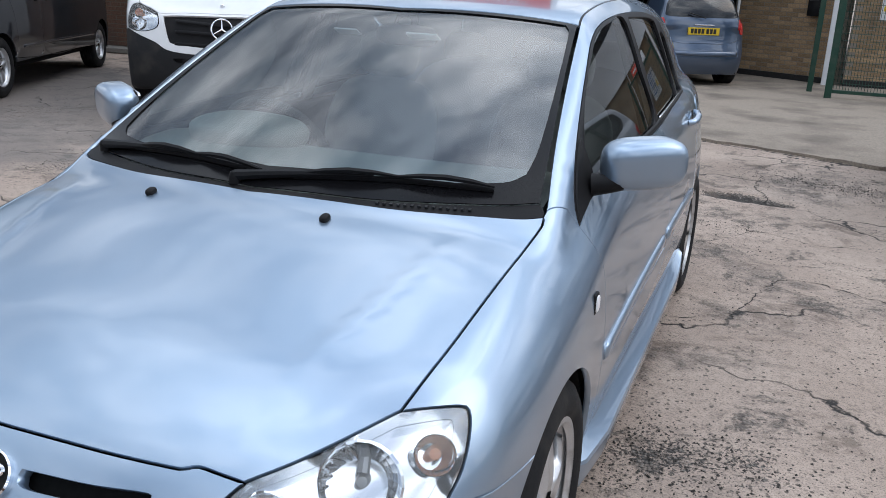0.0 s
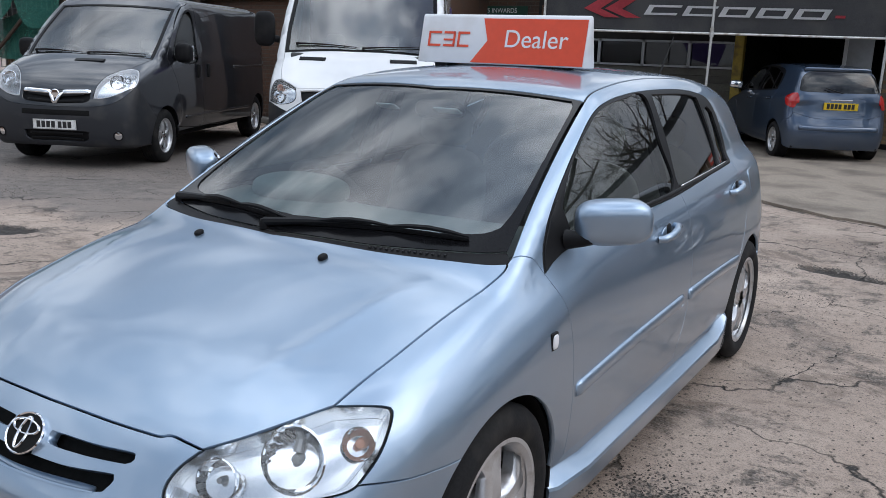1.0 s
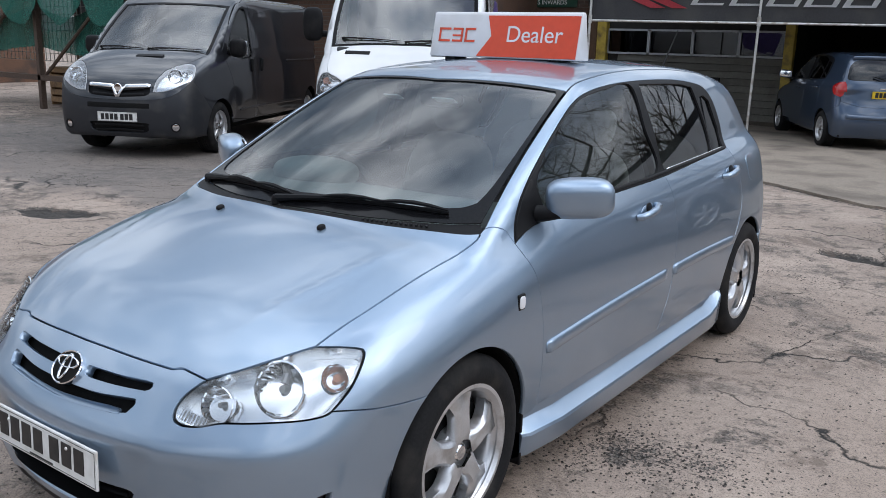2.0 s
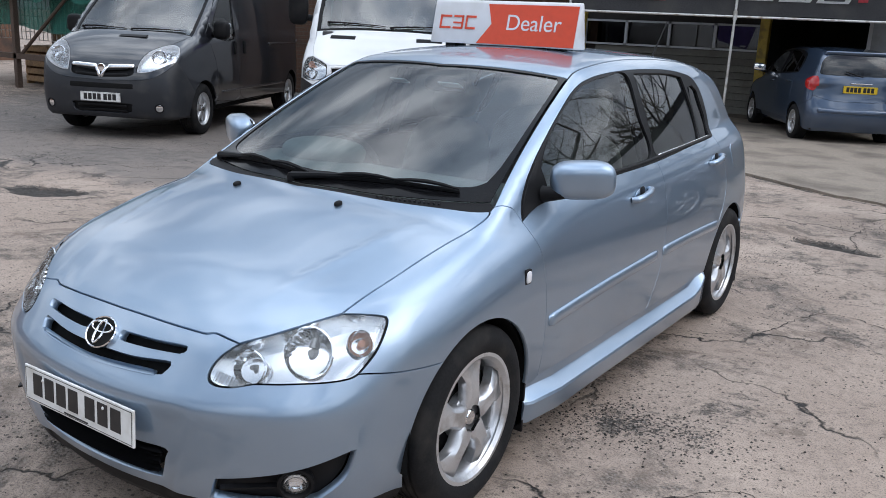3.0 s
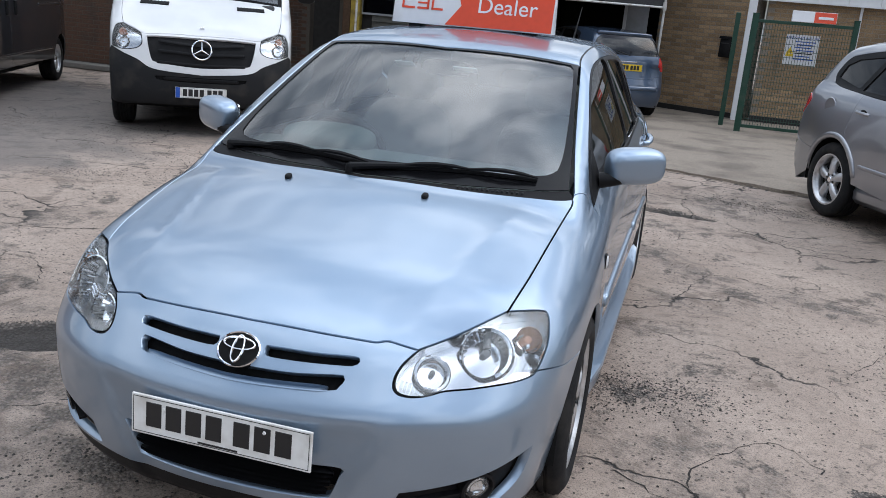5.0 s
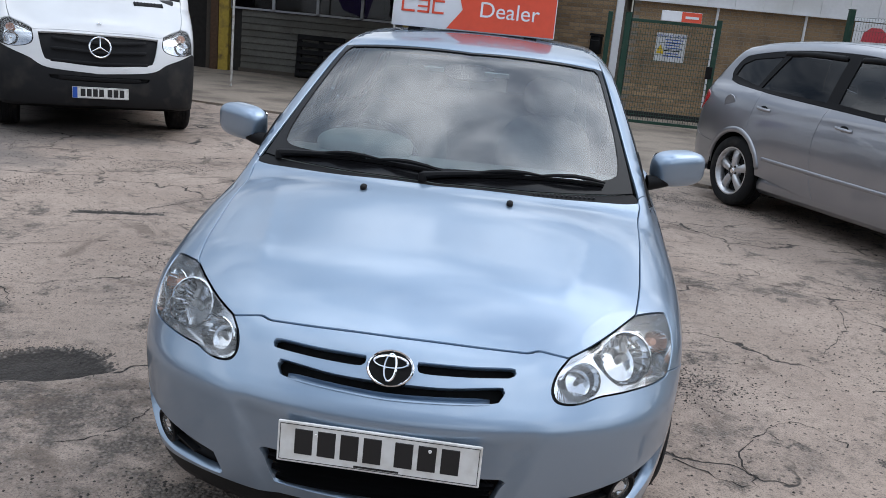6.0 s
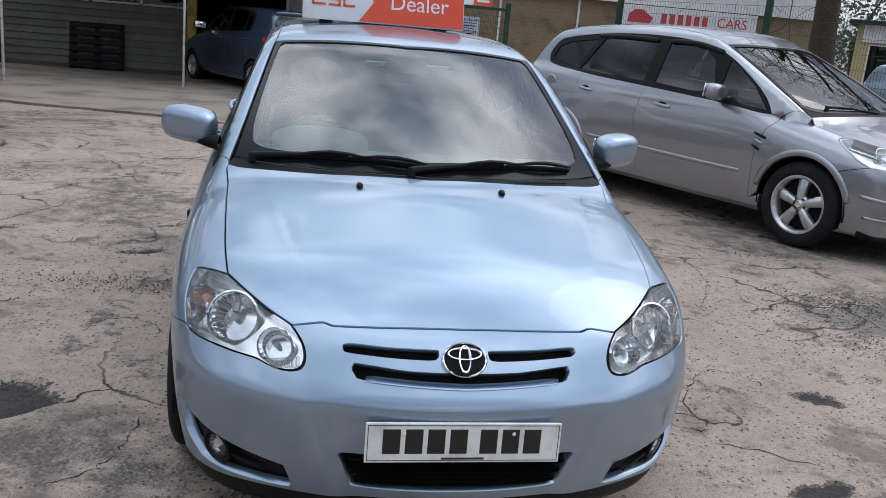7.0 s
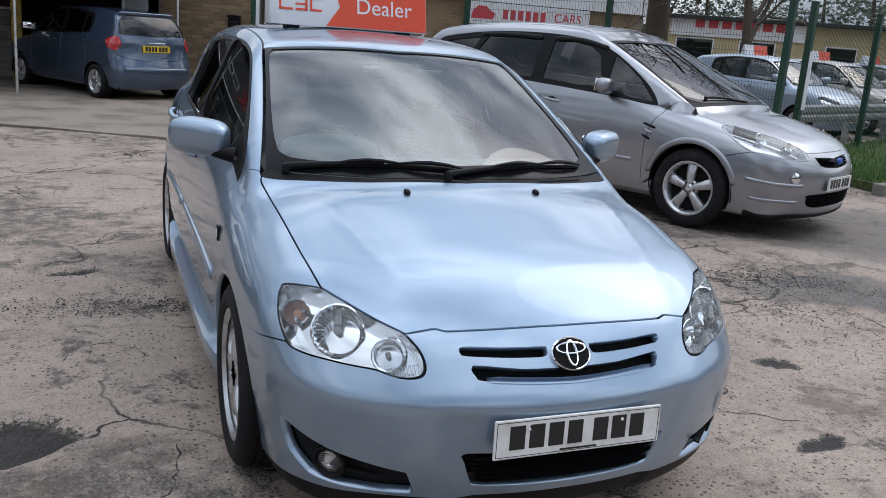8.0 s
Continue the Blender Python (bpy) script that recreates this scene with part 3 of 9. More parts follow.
# ---- parts that vehicles share ----
def wheel(parent, at, side, r=0.305, rim=0.205, width=0.195, spokes=5, style="wide", face=ALLOY):
    """A wheel with its tyre, rim, spokes, hub and a black disc for the shade behind them. side: +1 when its face looks
    towards +x.
    """
    hub = new("wheel")
    hub.parent = parent
    hub.matrix_basis = pose(*at, 0, 0, 0 if side > 0 else 180)
    w = width / 2
    prof = [(rim - 0.008, -w * 0.8), (rim + 0.01, -w * 0.95), (rim + 0.05, -w * 1.04), (r - 0.03, -w), (r - 0.008, -w * 0.86), (r, -w * 0.7)]
    for g in (-0.42, -0.12, 0.18, 0.48):
        prof += [(r, w * (g - 0.06)), (r - 0.008, w * (g - 0.045)), (r - 0.008, w * (g + 0.045)), (r, w * (g + 0.06))]
    prof += [(r, w * 0.7), (r - 0.008, w * 0.86), (r - 0.03, w), (rim + 0.05, w * 1.04), (rim + 0.03, w * 1.05), (rim + 0.01, w * 0.97), (rim - 0.006, w * 0.86)]
    tyre = part("tyre", lathe_bm(prof, 64), RUBBER, hub, smooth=35)
    ring = [(rim - 0.006, -w * 0.8), (rim - 0.02, -w * 0.6), (rim - 0.026, w * 0.3), (rim - 0.02, w * 0.62), (rim - 0.004, w * 0.78), (rim + 0.004, w * 0.86), (rim + 0.004, w * 0.93), (rim - 0.008, w * 0.93), (rim - 0.02, w * 0.8)]
    part("rim", lathe_bm(ring, 64), face, hub, smooth=35)
    # black disc behind the spokes: the shade in their gaps, as colour
    part("brake_disc", lathe_bm([(0.05, w * 0.22), (rim * 0.80, w * 0.20), (rim * 0.86, w * 0.05), (rim - 0.02, -w * 0.6)], 40), UNDER, hub, smooth=35)
    for i in range(spokes):
        a = 360 / spokes * i
        bm = bmesh.new()
        ns, rows = 9, []
        for k in range(ns):
            t = k / (ns - 1)
            rad = 0.045 + (rim - 0.055) * t
            if style == "wide":
                half = 0.050 - 0.017 * math.sin(math.pi * min(1, t * 1.1)) + 0.036 * max(0, t - 0.45) ** 1.6 * 2.2
            elif style == "slim":
                half = 0.026 + 0.012 * t
            else:
                half = 0.030 + 0.016 * t
            bulge = w * (0.72 if style == "wide" else 0.62) + 0.018 * math.sin(math.pi * min(1, 0.25 + t * 0.75)) - (0.006 * t)
            row = []
            for s, dep in ((-1, 0.045), (-1, 0.012), (-0.62, 0.0), (0, 0.004 if style == "wide" else -0.004), (0.62, 0.0), (1, 0.012), (1, 0.045)):
                ang = radians(a) + half * s / max(rad, 0.06)
                row.append(bm.verts.new((bulge - dep, rad * math.sin(ang), rad * math.cos(ang))))
            rows.append(row)
        for p, q in zip(rows, rows[1:]):
            for j in range(6):
                bm.faces.new((p[j], p[j + 1], q[j + 1], q[j]))
        bmesh.ops.recalc_face_normals(bm, faces=bm.faces)
        part("spoke", bm, face, hub, smooth=50)
    part("hub_plate", lathe_bm([(0.0, w * 0.70), (0.028, w * 0.70), (0.034, w * 0.66), (0.06, w * 0.62), (0.075, w * 0.5), (0.078, w * 0.2)], 32), face, hub, smooth=35)
    part("centre_cap", lathe_bm([(0.0, w * 0.70 + 0.006), (0.022, w * 0.70 + 0.005), (0.027, w * 0.70)], 24), CHROME, hub, smooth=35)
    for i in range(5):
        a = radians(72 * i + 36)
        nut = lathe_bm([(0.0, 0.012), (0.008, 0.012), (0.010, 0.0)], 10)
        part("wheel_nut", nut, STEEL, hub, m=pose(w * 0.62, 0.052 * math.sin(a), 0.052 * math.cos(a)))
    return hub


def plate(parent, m, mat=PLATE_WHITE, w=0.52, h=0.111, band=False, foot=False):
    """A number plate whose characters are plain bars, upright in its own xz plane, facing -y."""
    base = part("number_plate", box_bm(-w / 2, w / 2, -0.004, 0.004, -h / 2, h / 2, 0.003), mat, parent, "number plate with plain dark bars", m=m)
    t, z0, z1 = 0.0016, -h / 2 + 0.006, h / 2 - 0.006
    rim = bmesh.new()
    for b in ((-w / 2 + 0.006, w / 2 - 0.006, z1 - t, z1), (-w / 2 + 0.006, w / 2 - 0.006, z0, z0 + t), (-w / 2 + 0.006, -w / 2 + 0.006 + t, z0, z1), (w / 2 - 0.006 - t, w / 2 - 0.006, z0, z1)):
        box_bm(b[0], b[1], -0.0048, -0.003, b[2], b[3], bm=rim)
    part("plate_border", rim, INK, base)
    x = -w / 2 + (0.075 if band else 0.045)
    cw, gap = 0.046, 0.0128
    cw = min(cw, (w - (0.12 if band else 0.09) - 5 * gap - 0.03) / 7)
    for i in range(7):
        part("character_bar", box_bm(x, x + cw, -0.0056, -0.003, -0.036 * h / 0.111 + (0.006 if foot else 0), 0.038 * h / 0.111, 0.001, 1), INK, base)
        x += cw + (gap if i != 3 else 0.034)
    if band:
        part("plate_band", box_bm(-w / 2 + 0.002, -w / 2 + 0.046, -0.0052, -0.003, -h / 2 + 0.002, h / 2 - 0.002), PLATE_BLUE, base)
    if foot:
        part("small_print_bar", box_bm(-0.06, 0.055, -0.0052, -0.003, -0.046, -0.041), INK, base)
    return base


def blob_bm(cx, cy, cz, sx, sy, sz, e=2.6, nu=28, nv=16):
    """A rounded block (super-ellipsoid)."""
    bm = bmesh.new()
    g = lambda c: math.copysign(abs(c) ** (2 / e), c)
    rows = []
    for j in range(1, nv):
        v = -math.pi / 2 + math.pi * j / nv
        rows.append([bm.verts.new((cx + sx * g(math.cos(v)) * g(math.cos(2 * math.pi * i / nu)), cy + sy * g(math.cos(v)) * g(math.sin(2 * math.pi * i / nu)), cz + sz * g(math.sin(v)))) for i in range(nu)])
    lo, hi = bm.verts.new((cx, cy, cz - sz)), bm.verts.new((cx, cy, cz + sz))
    for i in range(nu):
        k = (i + 1) % nu
        bm.faces.new((lo, rows[0][k], rows[0][i]))
        bm.faces.new((hi, rows[-1][i], rows[-1][k]))
        for a, b in zip(rows, rows[1:]):
            bm.faces.new((a[i], a[k], b[k], b[i]))
    return bm


def seat(parent, x, y, z, w=0.48, rest=True, mat=FABRIC):
    s = part("seat", blob_bm(x, y, z + 0.08, w / 2, 0.26, 0.10, 3.2), mat, parent, smooth=60)
    back = blob_bm(0, 0, 0.30, w / 2, 0.09, 0.32, 3.4)
    part("seat_back", back, mat, s, smooth=60, m=pose(x, y + 0.26, z + 0.05, -17))
    if rest:
        part("headrest", blob_bm(0, 0, 0.71, 0.13, 0.055, 0.09, 3.2), mat, s, smooth=60, m=pose(x, y + 0.26, z + 0.05, -15))
        bm = bmesh.new()
        for k in (-0.05, 0.05):
            tube_bm([(k, 0, 0.58), (k, 0, 0.68)], 0.006, 8, bm)
        part("headrest_post", bm, CHROME, s, smooth=True, m=pose(x, y + 0.26, z + 0.05, -15))
    return s


def steering_wheel(parent, x, y, z, tilt=28):
    ring = bmesh.new()
    tube_bm([(0.185 * math.cos(a), 0, 0.185 * math.sin(a)) for a in [2 * math.pi * i / 40 for i in range(41)]], 0.016, 10, ring, False)
    s = part("steering_wheel", ring, DASH_DARK, parent, smooth=True, m=pose(x, y, z, tilt))
    part("wheel_boss", blob_bm(0, 0, 0, 0.075, 0.03, 0.06, 3), DASH_DARK, s, smooth=60)
    for a, b in ((-0.18, 0.0), (0.18, 0.0), (0.0, -0.18)):
        part("wheel_spoke", tube_bm([(0, 0, 0), (a, 0, b)], 0.014, 8), DASH_DARK, s, smooth=True)
    return s


def strips(f, name, line, mat, parent, width, proud, chart_up=(0, 0, 1), both=True, label=""):
    """A moulding that follows a line on the skin: a rounded bar, width high, proud of the skin."""
    c = snap(f, dense(line, 0.05))
    n = unit(grad(f, c))
    t = np.gradient(c, axis=0)
    t /= np.linalg.norm(t, axis=1, keepdims=True)
    u = np.cross(t, n)
    sec = [(-0.5, -0.2), (-0.5, 0.4), (-0.36, 0.9), (0, 1.0), (0.36, 0.9), (0.5, 0.4), (0.5, -0.2)]
    verts, faces = [], []
    for i in range(len(c)):
        e = 0.35 if i in (0, len(c) - 1) else 1.0
        verts += [c[i] + u[i] * width * a * (0.8 if e < 1 else 1) + n[i] * proud * b * e for a, b in sec]
    k = len(sec)
    for i in range(len(c) - 1):
        faces += [(i * k + j, i * k + j + 1, (i + 1) * k + j + 1, (i + 1) * k + j) for j in range(k - 1)]
    faces += [tuple(range(k))[::-1], tuple(range((len(c) - 1) * k, len(c) * k))]
    made = [mesh_of(name, verts, faces)]
    if both:
        made.append(mesh_of(name, [v * np.array((-1, 1, 1)) for v in verts], [q[::-1] for q in faces]))
    for me in made:
        bm = bmesh.new()
        bm.from_mesh(me)
        bmesh.ops.recalc_face_normals(bm, faces=bm.faces)
        bm.to_mesh(me)
        bm.free()
    return [link(name, me, mat, parent, label) for me in made]


def wheel_well(parent, y, z, r, x_out, width=0.30):
    """The black liner of a wheel arch, both sides."""
    for s in (1, -1):
        vs, fs, n = [], [], 22
        for i in range(n):
            a = math.pi * (-0.05 + 1.1 * i / (n - 1))
            for x in (x_out, x_out - width):
                vs.append((s * x, y - r * math.cos(a), z + r * math.sin(a)))
        for i in range(n - 1):
            fs.append((2 * i, 2 * i + 1, 2 * i + 3, 2 * i + 2))
        fs.append(tuple(2 * i + 1 for i in range(n)))
        link("wheel_arch_liner", mesh_of("wheel_arch_liner", vs, fs), UNDER, parent)


def wiper(parent, base, tip, mat=SATIN, skin=None, stout=1.0):
    """A wiper whose arm and blade lie just over the glass."""
    p = np.array([np.array(base) + (np.array(tip) - np.array(base)) * t for t in np.linspace(0, 1, 12)])
    if skin is not None:
        p = snap(skin, p)
        n = unit(grad(skin, p))
        p = p + n * 0.013
    arm = part("wiper", tube_bm([tuple(v) for v in p[:7]], [r * stout for r in (0.012, 0.010, 0.009, 0.008, 0.006, 0.005, 0.004)], 8), mat, parent, smooth=True)
    part("wiper_blade", tube_bm([tuple(v - (n[i] * 0.008 if skin is not None else 0)) for i, v in enumerate(p) if i >= 2], [0.005] + [0.006 * stout] * 8 + [0.005], 6), mat, arm, smooth=True)
    if stout > 1:
        lift_off = [0.004, 0.013, 0.017, 0.013, 0.004]
        for a, b in ((3, 7), (7, 11)):
            part("blade_bridge", tube_bm([tuple(p[a] + (p[b] - p[a]) * k / 4 + n[a] * lift_off[k]) for k in range(5)], [0.004, 0.007, 0.008, 0.007, 0.004], 6), mat, arm, smooth=True)
    part("wiper_hub", lathe_bm([(0.0, 0.012), (0.012, 0.010), (0.016, 0.0), (0.016, -0.02)], 16, "z"), mat, arm, smooth=40, m=pose(*p[0]))
    return arm


# ---- the pale blue hatchback ----
CAR_X, CAR_Y = -1.122, 0.865
cP = spline([0.1, 0.2, 0.3, 0.4, 0.5, 0.7, 0.9, 1.2, 2.5, 3.4, 3.9, 4.2], [0.69, 0.725, 0.755, 0.78, 0.798, 0.817, 0.825, 0.826, 0.829, 0.822, 0.785, 0.73])
cS = spline([0.10, 0.18, 0.28, 0.40, 0.55, 0.70, 0.85, 0.95, 1.1], [-0.07, -0.045, -0.022, -0.006, 0.0, -0.004, -0.024, -0.050, -0.11])
cY = spline([0.10, 0.14, 0.20, 0.26, 0.36, 0.47, 0.496, 0.52, 0.555, 0.60, 0.64, 0.68, 0.75], [0.135, 0.108, 0.076, 0.056, 0.037, 0.0265, 0.0275, 0.037, 0.062, 0.094, 0.122, 0.156, 0.24])
cZ = spline([0.05, 0.13, 0.17, 0.22, 0.3, 0.425, 0.6, 0.863, 1.05, 1.3, 1.8, 2.5, 3.3, 4.2], [0.56, 0.65, 0.685, 0.718, 0.758, 0.806, 0.857, 0.926, 0.955, 0.99, 1.02, 1.045, 1.085, 1.07])
cR = spline([0.15, 0.3, 0.5, 0.65, 0.8, 1.0], [4.08, 4.15, 4.17, 4.165, 4.13, 4.10])
gT = spline([0.9, 1.2, 1.5, 1.9, 2.4, 3.0, 3.4, 3.9, 4.2], [-0.075, -0.045, -0.022, -0.006, 0.0, -0.012, -0.035, -0.09, -0.14])
gZ = spline([1.6, 1.8, 2.1, 2.4, 2.8, 3.2, 3.6, 3.9], [1.325, 1.372, 1.418, 1.440, 1.446, 1.430, 1.385, 1.325])
gR = spline([0.9, 1.05, 1.2, 1.35, 1.45], [4.14, 4.08, 3.98, 3.85, 3.74])


def hatch_skin(p):
    ax, y, z = np.abs(p[:, 0]), p[:, 1], p[:, 2]
    x2 = ax * ax
    wa = np.exp(-((y - 0.886) / 0.32) ** 4) + np.exp(-((y - 3.489) / 0.32) ** 4)
    side = ax - (cP(y) + cS(z) + 0.008 * wa * np.exp(-((z - 0.52) / 0.2) ** 2))
    crease = 0.011 * step01((0.325 + 0.34 * (z - 0.28) - ax) / 0.009) * step01((0.485 - z) / 0.014)
    front = cY(z) + 0.29 * x2 + 0.35 * x2 * x2 + crease - y
    flat = 1 - 0.8 * step01((y - 1.33) / 0.15)
    ridge = 0.0034 * np.exp(-((ax - 0.40 - 0.20 * (y - 0.2)) / 0.024) ** 2) * step01((y - 0.38) / 0.07) * step01((0.88 - y) / 0.07)
    top = z - (cZ(y) + ridge - flat * (0.125 * x2 + 0.17 * x2 ** 3))
    rear = y - (cR(z) - 0.22 * x2 - 0.5 * x2 ** 3)
    low = smax(smax(smax(side, top, 0.13), front, 0.10), rear, 0.09)
    low = smax(low, 0.13 - z, 0.04)
    dz = z - 1.0
    gs = (ax - (0.747 + gT(y) - 0.36 * dz - 0.16 * dz * np.abs(dz))) / 1.07
    gw = (0.93 + 1.75 * (z - 0.94) + 0.7 * (z - 0.94) ** 2 + 0.43 * x2 - y) / 2.0
    gr = z - (gZ(y) - 0.10 * x2 - 0.12 * x2 ** 3)
    gb = (y - (gR(z) - 0.28 * x2)) / 1.2
    up = smax(smax(smax(gs, gr, 0.07), gw, 0.03), gb, 0.08)
    return smin(low, smax(up, 0.86 - z, 0.03), 0.025)


def hatchback():
    car = thing("hatchback_car", "pale blue metallic five-door hatchback with a dealer roof sign, parked", "car", pose(CAR_X, CAR_Y, 0))
    f = hatch_skin
    S = lambda pts, gap=0.02: snap(f, dense(pts, gap))
    hub_f, hub_r = (0.886, 0.298), (3.489, 0.300)
    # shared seams, from the middle plane or the front
    nose = S([(0, 0.165, 0.69), (0.2, 0.172, 0.688), (0.325, 0.187, 0.683), (0.352, 0.198, 0.677), (0.372, 0.219, 0.668), (0.41, 0.221, 0.665), (0.455, 0.223, 0.661)], 0.012)
    lamp_top = S([(0.455, 0.223, 0.661), (0.52, 0.275, 0.69), (0.585, 0.345, 0.722), (0.645, 0.425, 0.75)], 0.015)
    lamp_far = S([(0.645, 0.425, 0.75), (0.70, 0.475, 0.745), (0.728, 0.505, 0.737), (0.741, 0.512, 0.728), (0.752, 0.49, 0.70), (0.763, 0.435, 0.65), (0.757, 0.375, 0.606)], 0.012)
    lamp_low = S([(0.757, 0.375, 0.606), (0.74, 0.355, 0.594), (0.68, 0.315, 0.577), (0.60, 0.25, 0.569), (0.535, 0.205, 0.566), (0.515, 0.195, 0.558), (0.485, 0.178, 0.549), (0.45, 0.158, 0.551), (0.424, 0.147, 0.566), (0.416, 0.155, 0.595), (0.427, 0.182, 0.63), (0.455, 0.223, 0.661)], 0.012)
    hood_side = S([(0.645, 0.425, 0.75), (0.662, 0.6, 0.80), (0.675, 0.8, 0.85), (0.685, 1.0, 0.89), (0.690, 1.095, 0.907), (0.680, 1.122, 0.913)])
    hood_rear = S([(0.680, 1.122, 0.913), (0.60, 1.066, 0.922), (0.35, 0.969, 0.94), (0.0, 0.925, 0.944)])
    arch_f = S(arc(*hub_f, 0.338, 52, 178), 0.02)
    seam = S([(0.757, 0.375, 0.606), (0.79, 0.47, 0.588), (0.81, 0.58, 0.573), tuple(arch_f[0])])
    foot = S([(0.684, 1.14, 0.93), (0.705, 1.16, 0.945), (0.745, 1.20, 0.935), (0.775, 1.215, 0.905)])
    door_front = S([(0.775, 1.215, 0.905), (0.80, 1.235, 0.85), (0.818, 1.275, 0.75), (0.824, 1.303, 0.6), (0.824, 1.312, 0.45), (0.82, 1.308, 0.315)])
    belt_f = S([(0.775, 1.215, 0.905), (0.772, 1.30, 0.935), (0.768, 1.42, 0.950), (0.762, 1.8, 0.962), (0.755, 2.25, 0.968), (0.752, 2.415, 0.972)])
    pillar = S([(0.752, 2.415, 0.972), (0.79, 2.44, 0.86), (0.812, 2.455, 0.72), (0.822, 2.42, 0.5), (0.818, 2.37, 0.38), (0.815, 2.345, 0.315)])
    belt_r = S([(0.752, 2.415, 0.972), (0.74, 2.7, 0.985), (0.73, 3.0, 1.002), (0.735, 3.29, 1.028)])
    arch_r = S(arc(*hub_r, 0.345, 4, 176), 0.02)
    k_r = int(len(arch_r) * 0.19)
    door_rear = S([(0.735, 3.29, 1.028), (0.79, 3.335, 0.9), (0.81, 3.352, 0.77), (0.82, 3.30, 0.66), (0.82, 3.23, 0.57), tuple(arch_r[k_r])])
    dlo = S([(0.775, 1.215, 0.905), (0.757, 1.262, 0.975), (0.712, 1.378, 1.08), (0.678, 1.51, 1.165), (0.645, 1.67, 1.25), (0.617, 1.82, 1.308), (0.603, 1.96, 1.338), (0.596, 2.12, 1.357), (0.592, 2.39, 1.368), (0.593, 2.8, 1.367), (0.597, 3.08, 1.348), (0.606, 3.25, 1.318), (0.635, 3.33, 1.25), (0.69, 3.335, 1.14), (0.735, 3.29, 1.028)])
    ws_side = S([(0.684, 1.14, 0.93), (0.642, 1.35, 1.065), (0.60, 1.6, 1.205), (0.557, 1.875, 1.335)])
    ws_top = S([(0.557, 1.875, 1.335), (0.3, 1.84, 1.352), (0.0, 1.80, 1.36)])
    gutter = S([(0.557, 1.875, 1.335), (0.545, 2.0, 1.372), (0.535, 2.4, 1.405), (0.535, 3.0, 1.402), (0.53, 3.5, 1.365), (0.51, 3.74, 1.315)])
    tail = S([(0.51, 3.74, 1.315), (0.575, 3.86, 1.18), (0.63, 3.95, 1.04), (0.66, 4.0, 0.93), (0.68, 4.03, 0.80), (0.70, 4.03, 0.66), (0.76, 3.93, 0.58), (0.80, 3.80, 0.54), (0.805, 3.74, 0.50), tuple(arch_r[-int(len(arch_r) * 0.22)])])
    k_t = len(arch_r) - int(len(arch_r) * 0.22)
    join = lambda *c: tidy(np.vstack(c))
    # painted panels
    panel(f, "bonnet", mirrored(join(nose, lamp_top, hood_side, hood_rear)), Flat((0, -0.35, 1)), BLUE, car, 0.03, lip=0.02, gap=0.0036)
    panel(f, "front_wing", join(hood_side, foot, door_front, S([(0.82, 1.308, 0.315), (0.818, 1.27, 0.30), tuple(arch_f[-1])]), arch_f[::-1], seam[::-1], lamp_far[::-1]), Flat((0.75, -0.12, 0.6)), BLUE, car, 0.03, both=True, lip=0.016)
    panel(f, "front_door", join(belt_f, pillar, S([(0.815, 2.345, 0.315), (0.818, 1.8, 0.313), (0.82, 1.308, 0.315)]), door_front[::-1]), Flat((1, 0, 0.12)), BLUE, car, 0.035, both=True)
    panel(f, "rear_door", join(belt_r, door_rear, arch_r[:k_r + 1][::-1], S([tuple(arch_r[0]), (0.815, 2.9, 0.316), (0.815, 2.345, 0.315)]), pillar[::-1]), Flat((1, 0, 0.12)), BLUE, car, 0.035, both=True)
    panel(f, "body_side", join(ws_side, gutter, tail, arch_r[k_r:k_t][::-1], door_rear[::-1], dlo[::-1], foot[::-1]), Flat((0.85, 0, 0.55)), BLUE, car, 0.04, both=True)
    panel(f, "roof", mirrored(join(ws_top[::-1], gutter, S([(0.51, 3.74, 1.315), (0.3, 3.79, 1.325), (0, 3.80, 1.33)]))), Flat((0, 0, 1)), BLUE, car, 0.05, gap=0.005)
    panel(f, "roof_seal", S([(0.562, 1.88, 1.335), (0.552, 2.0, 1.370), (0.542, 2.4, 1.402), (0.542, 3.0, 1.399), (0.537, 3.5, 1.362), (0.517, 3.74, 1.312), (0.503, 3.74, 1.318), (0.523, 3.5, 1.367), (0.528, 3.0, 1.404), (0.528, 2.4, 1.407), (0.538, 2.0, 1.374), (0.552, 1.87, 1.338), (0.562, 1.88, 1.335)]), Flat((0.3, 0, 1)), SATIN, car, 0.04, gap=0, off=-0.004, both=True, lip=0)
    # bumper with its openings
    arch_low = S([tuple(v) for v in arc(*hub_f, 0.338, -22, 52, 0.80, 10)], 0.03)
    foot_line = S([tuple(arch_low[0]), (0.785, 0.5, 0.188), (0.73, 0.31, 0.196), (0.55, 0.15, 0.204), (0.3, 0.08, 0.208), (0, 0.06, 0.210)], 0.03)
    bumper = mirrored(join(nose, lamp_low[::-1], seam, arch_low[::-1], foot_line))
    slot_u = S([(0.070, 0.118, 0.644), (0.2, 0.125, 0.648), (0.300, 0.142, 0.651), (0.322, 0.146, 0.645), (0.318, 0.142, 0.631), (0.306, 0.136, 0.626), (0.2, 0.116, 0.622), (0.092, 0.107, 0.620), (0.070, 0.108, 0.630), (0.070, 0.118, 0.644)], 0.01)
    slot_l = mirrored(S([(0, 0.08, 0.590), (0.15, 0.088, 0.592), (0.292, 0.118, 0.599), (0.297, 0.115, 0.590), (0.288, 0.106, 0.574), (0.268, 0.094, 0.565), (0.14, 0.076, 0.558), (0, 0.066, 0.555)], 0.012))
    flipx = lambda a: (a * np.array((-1, 1, 1)))[::-1]
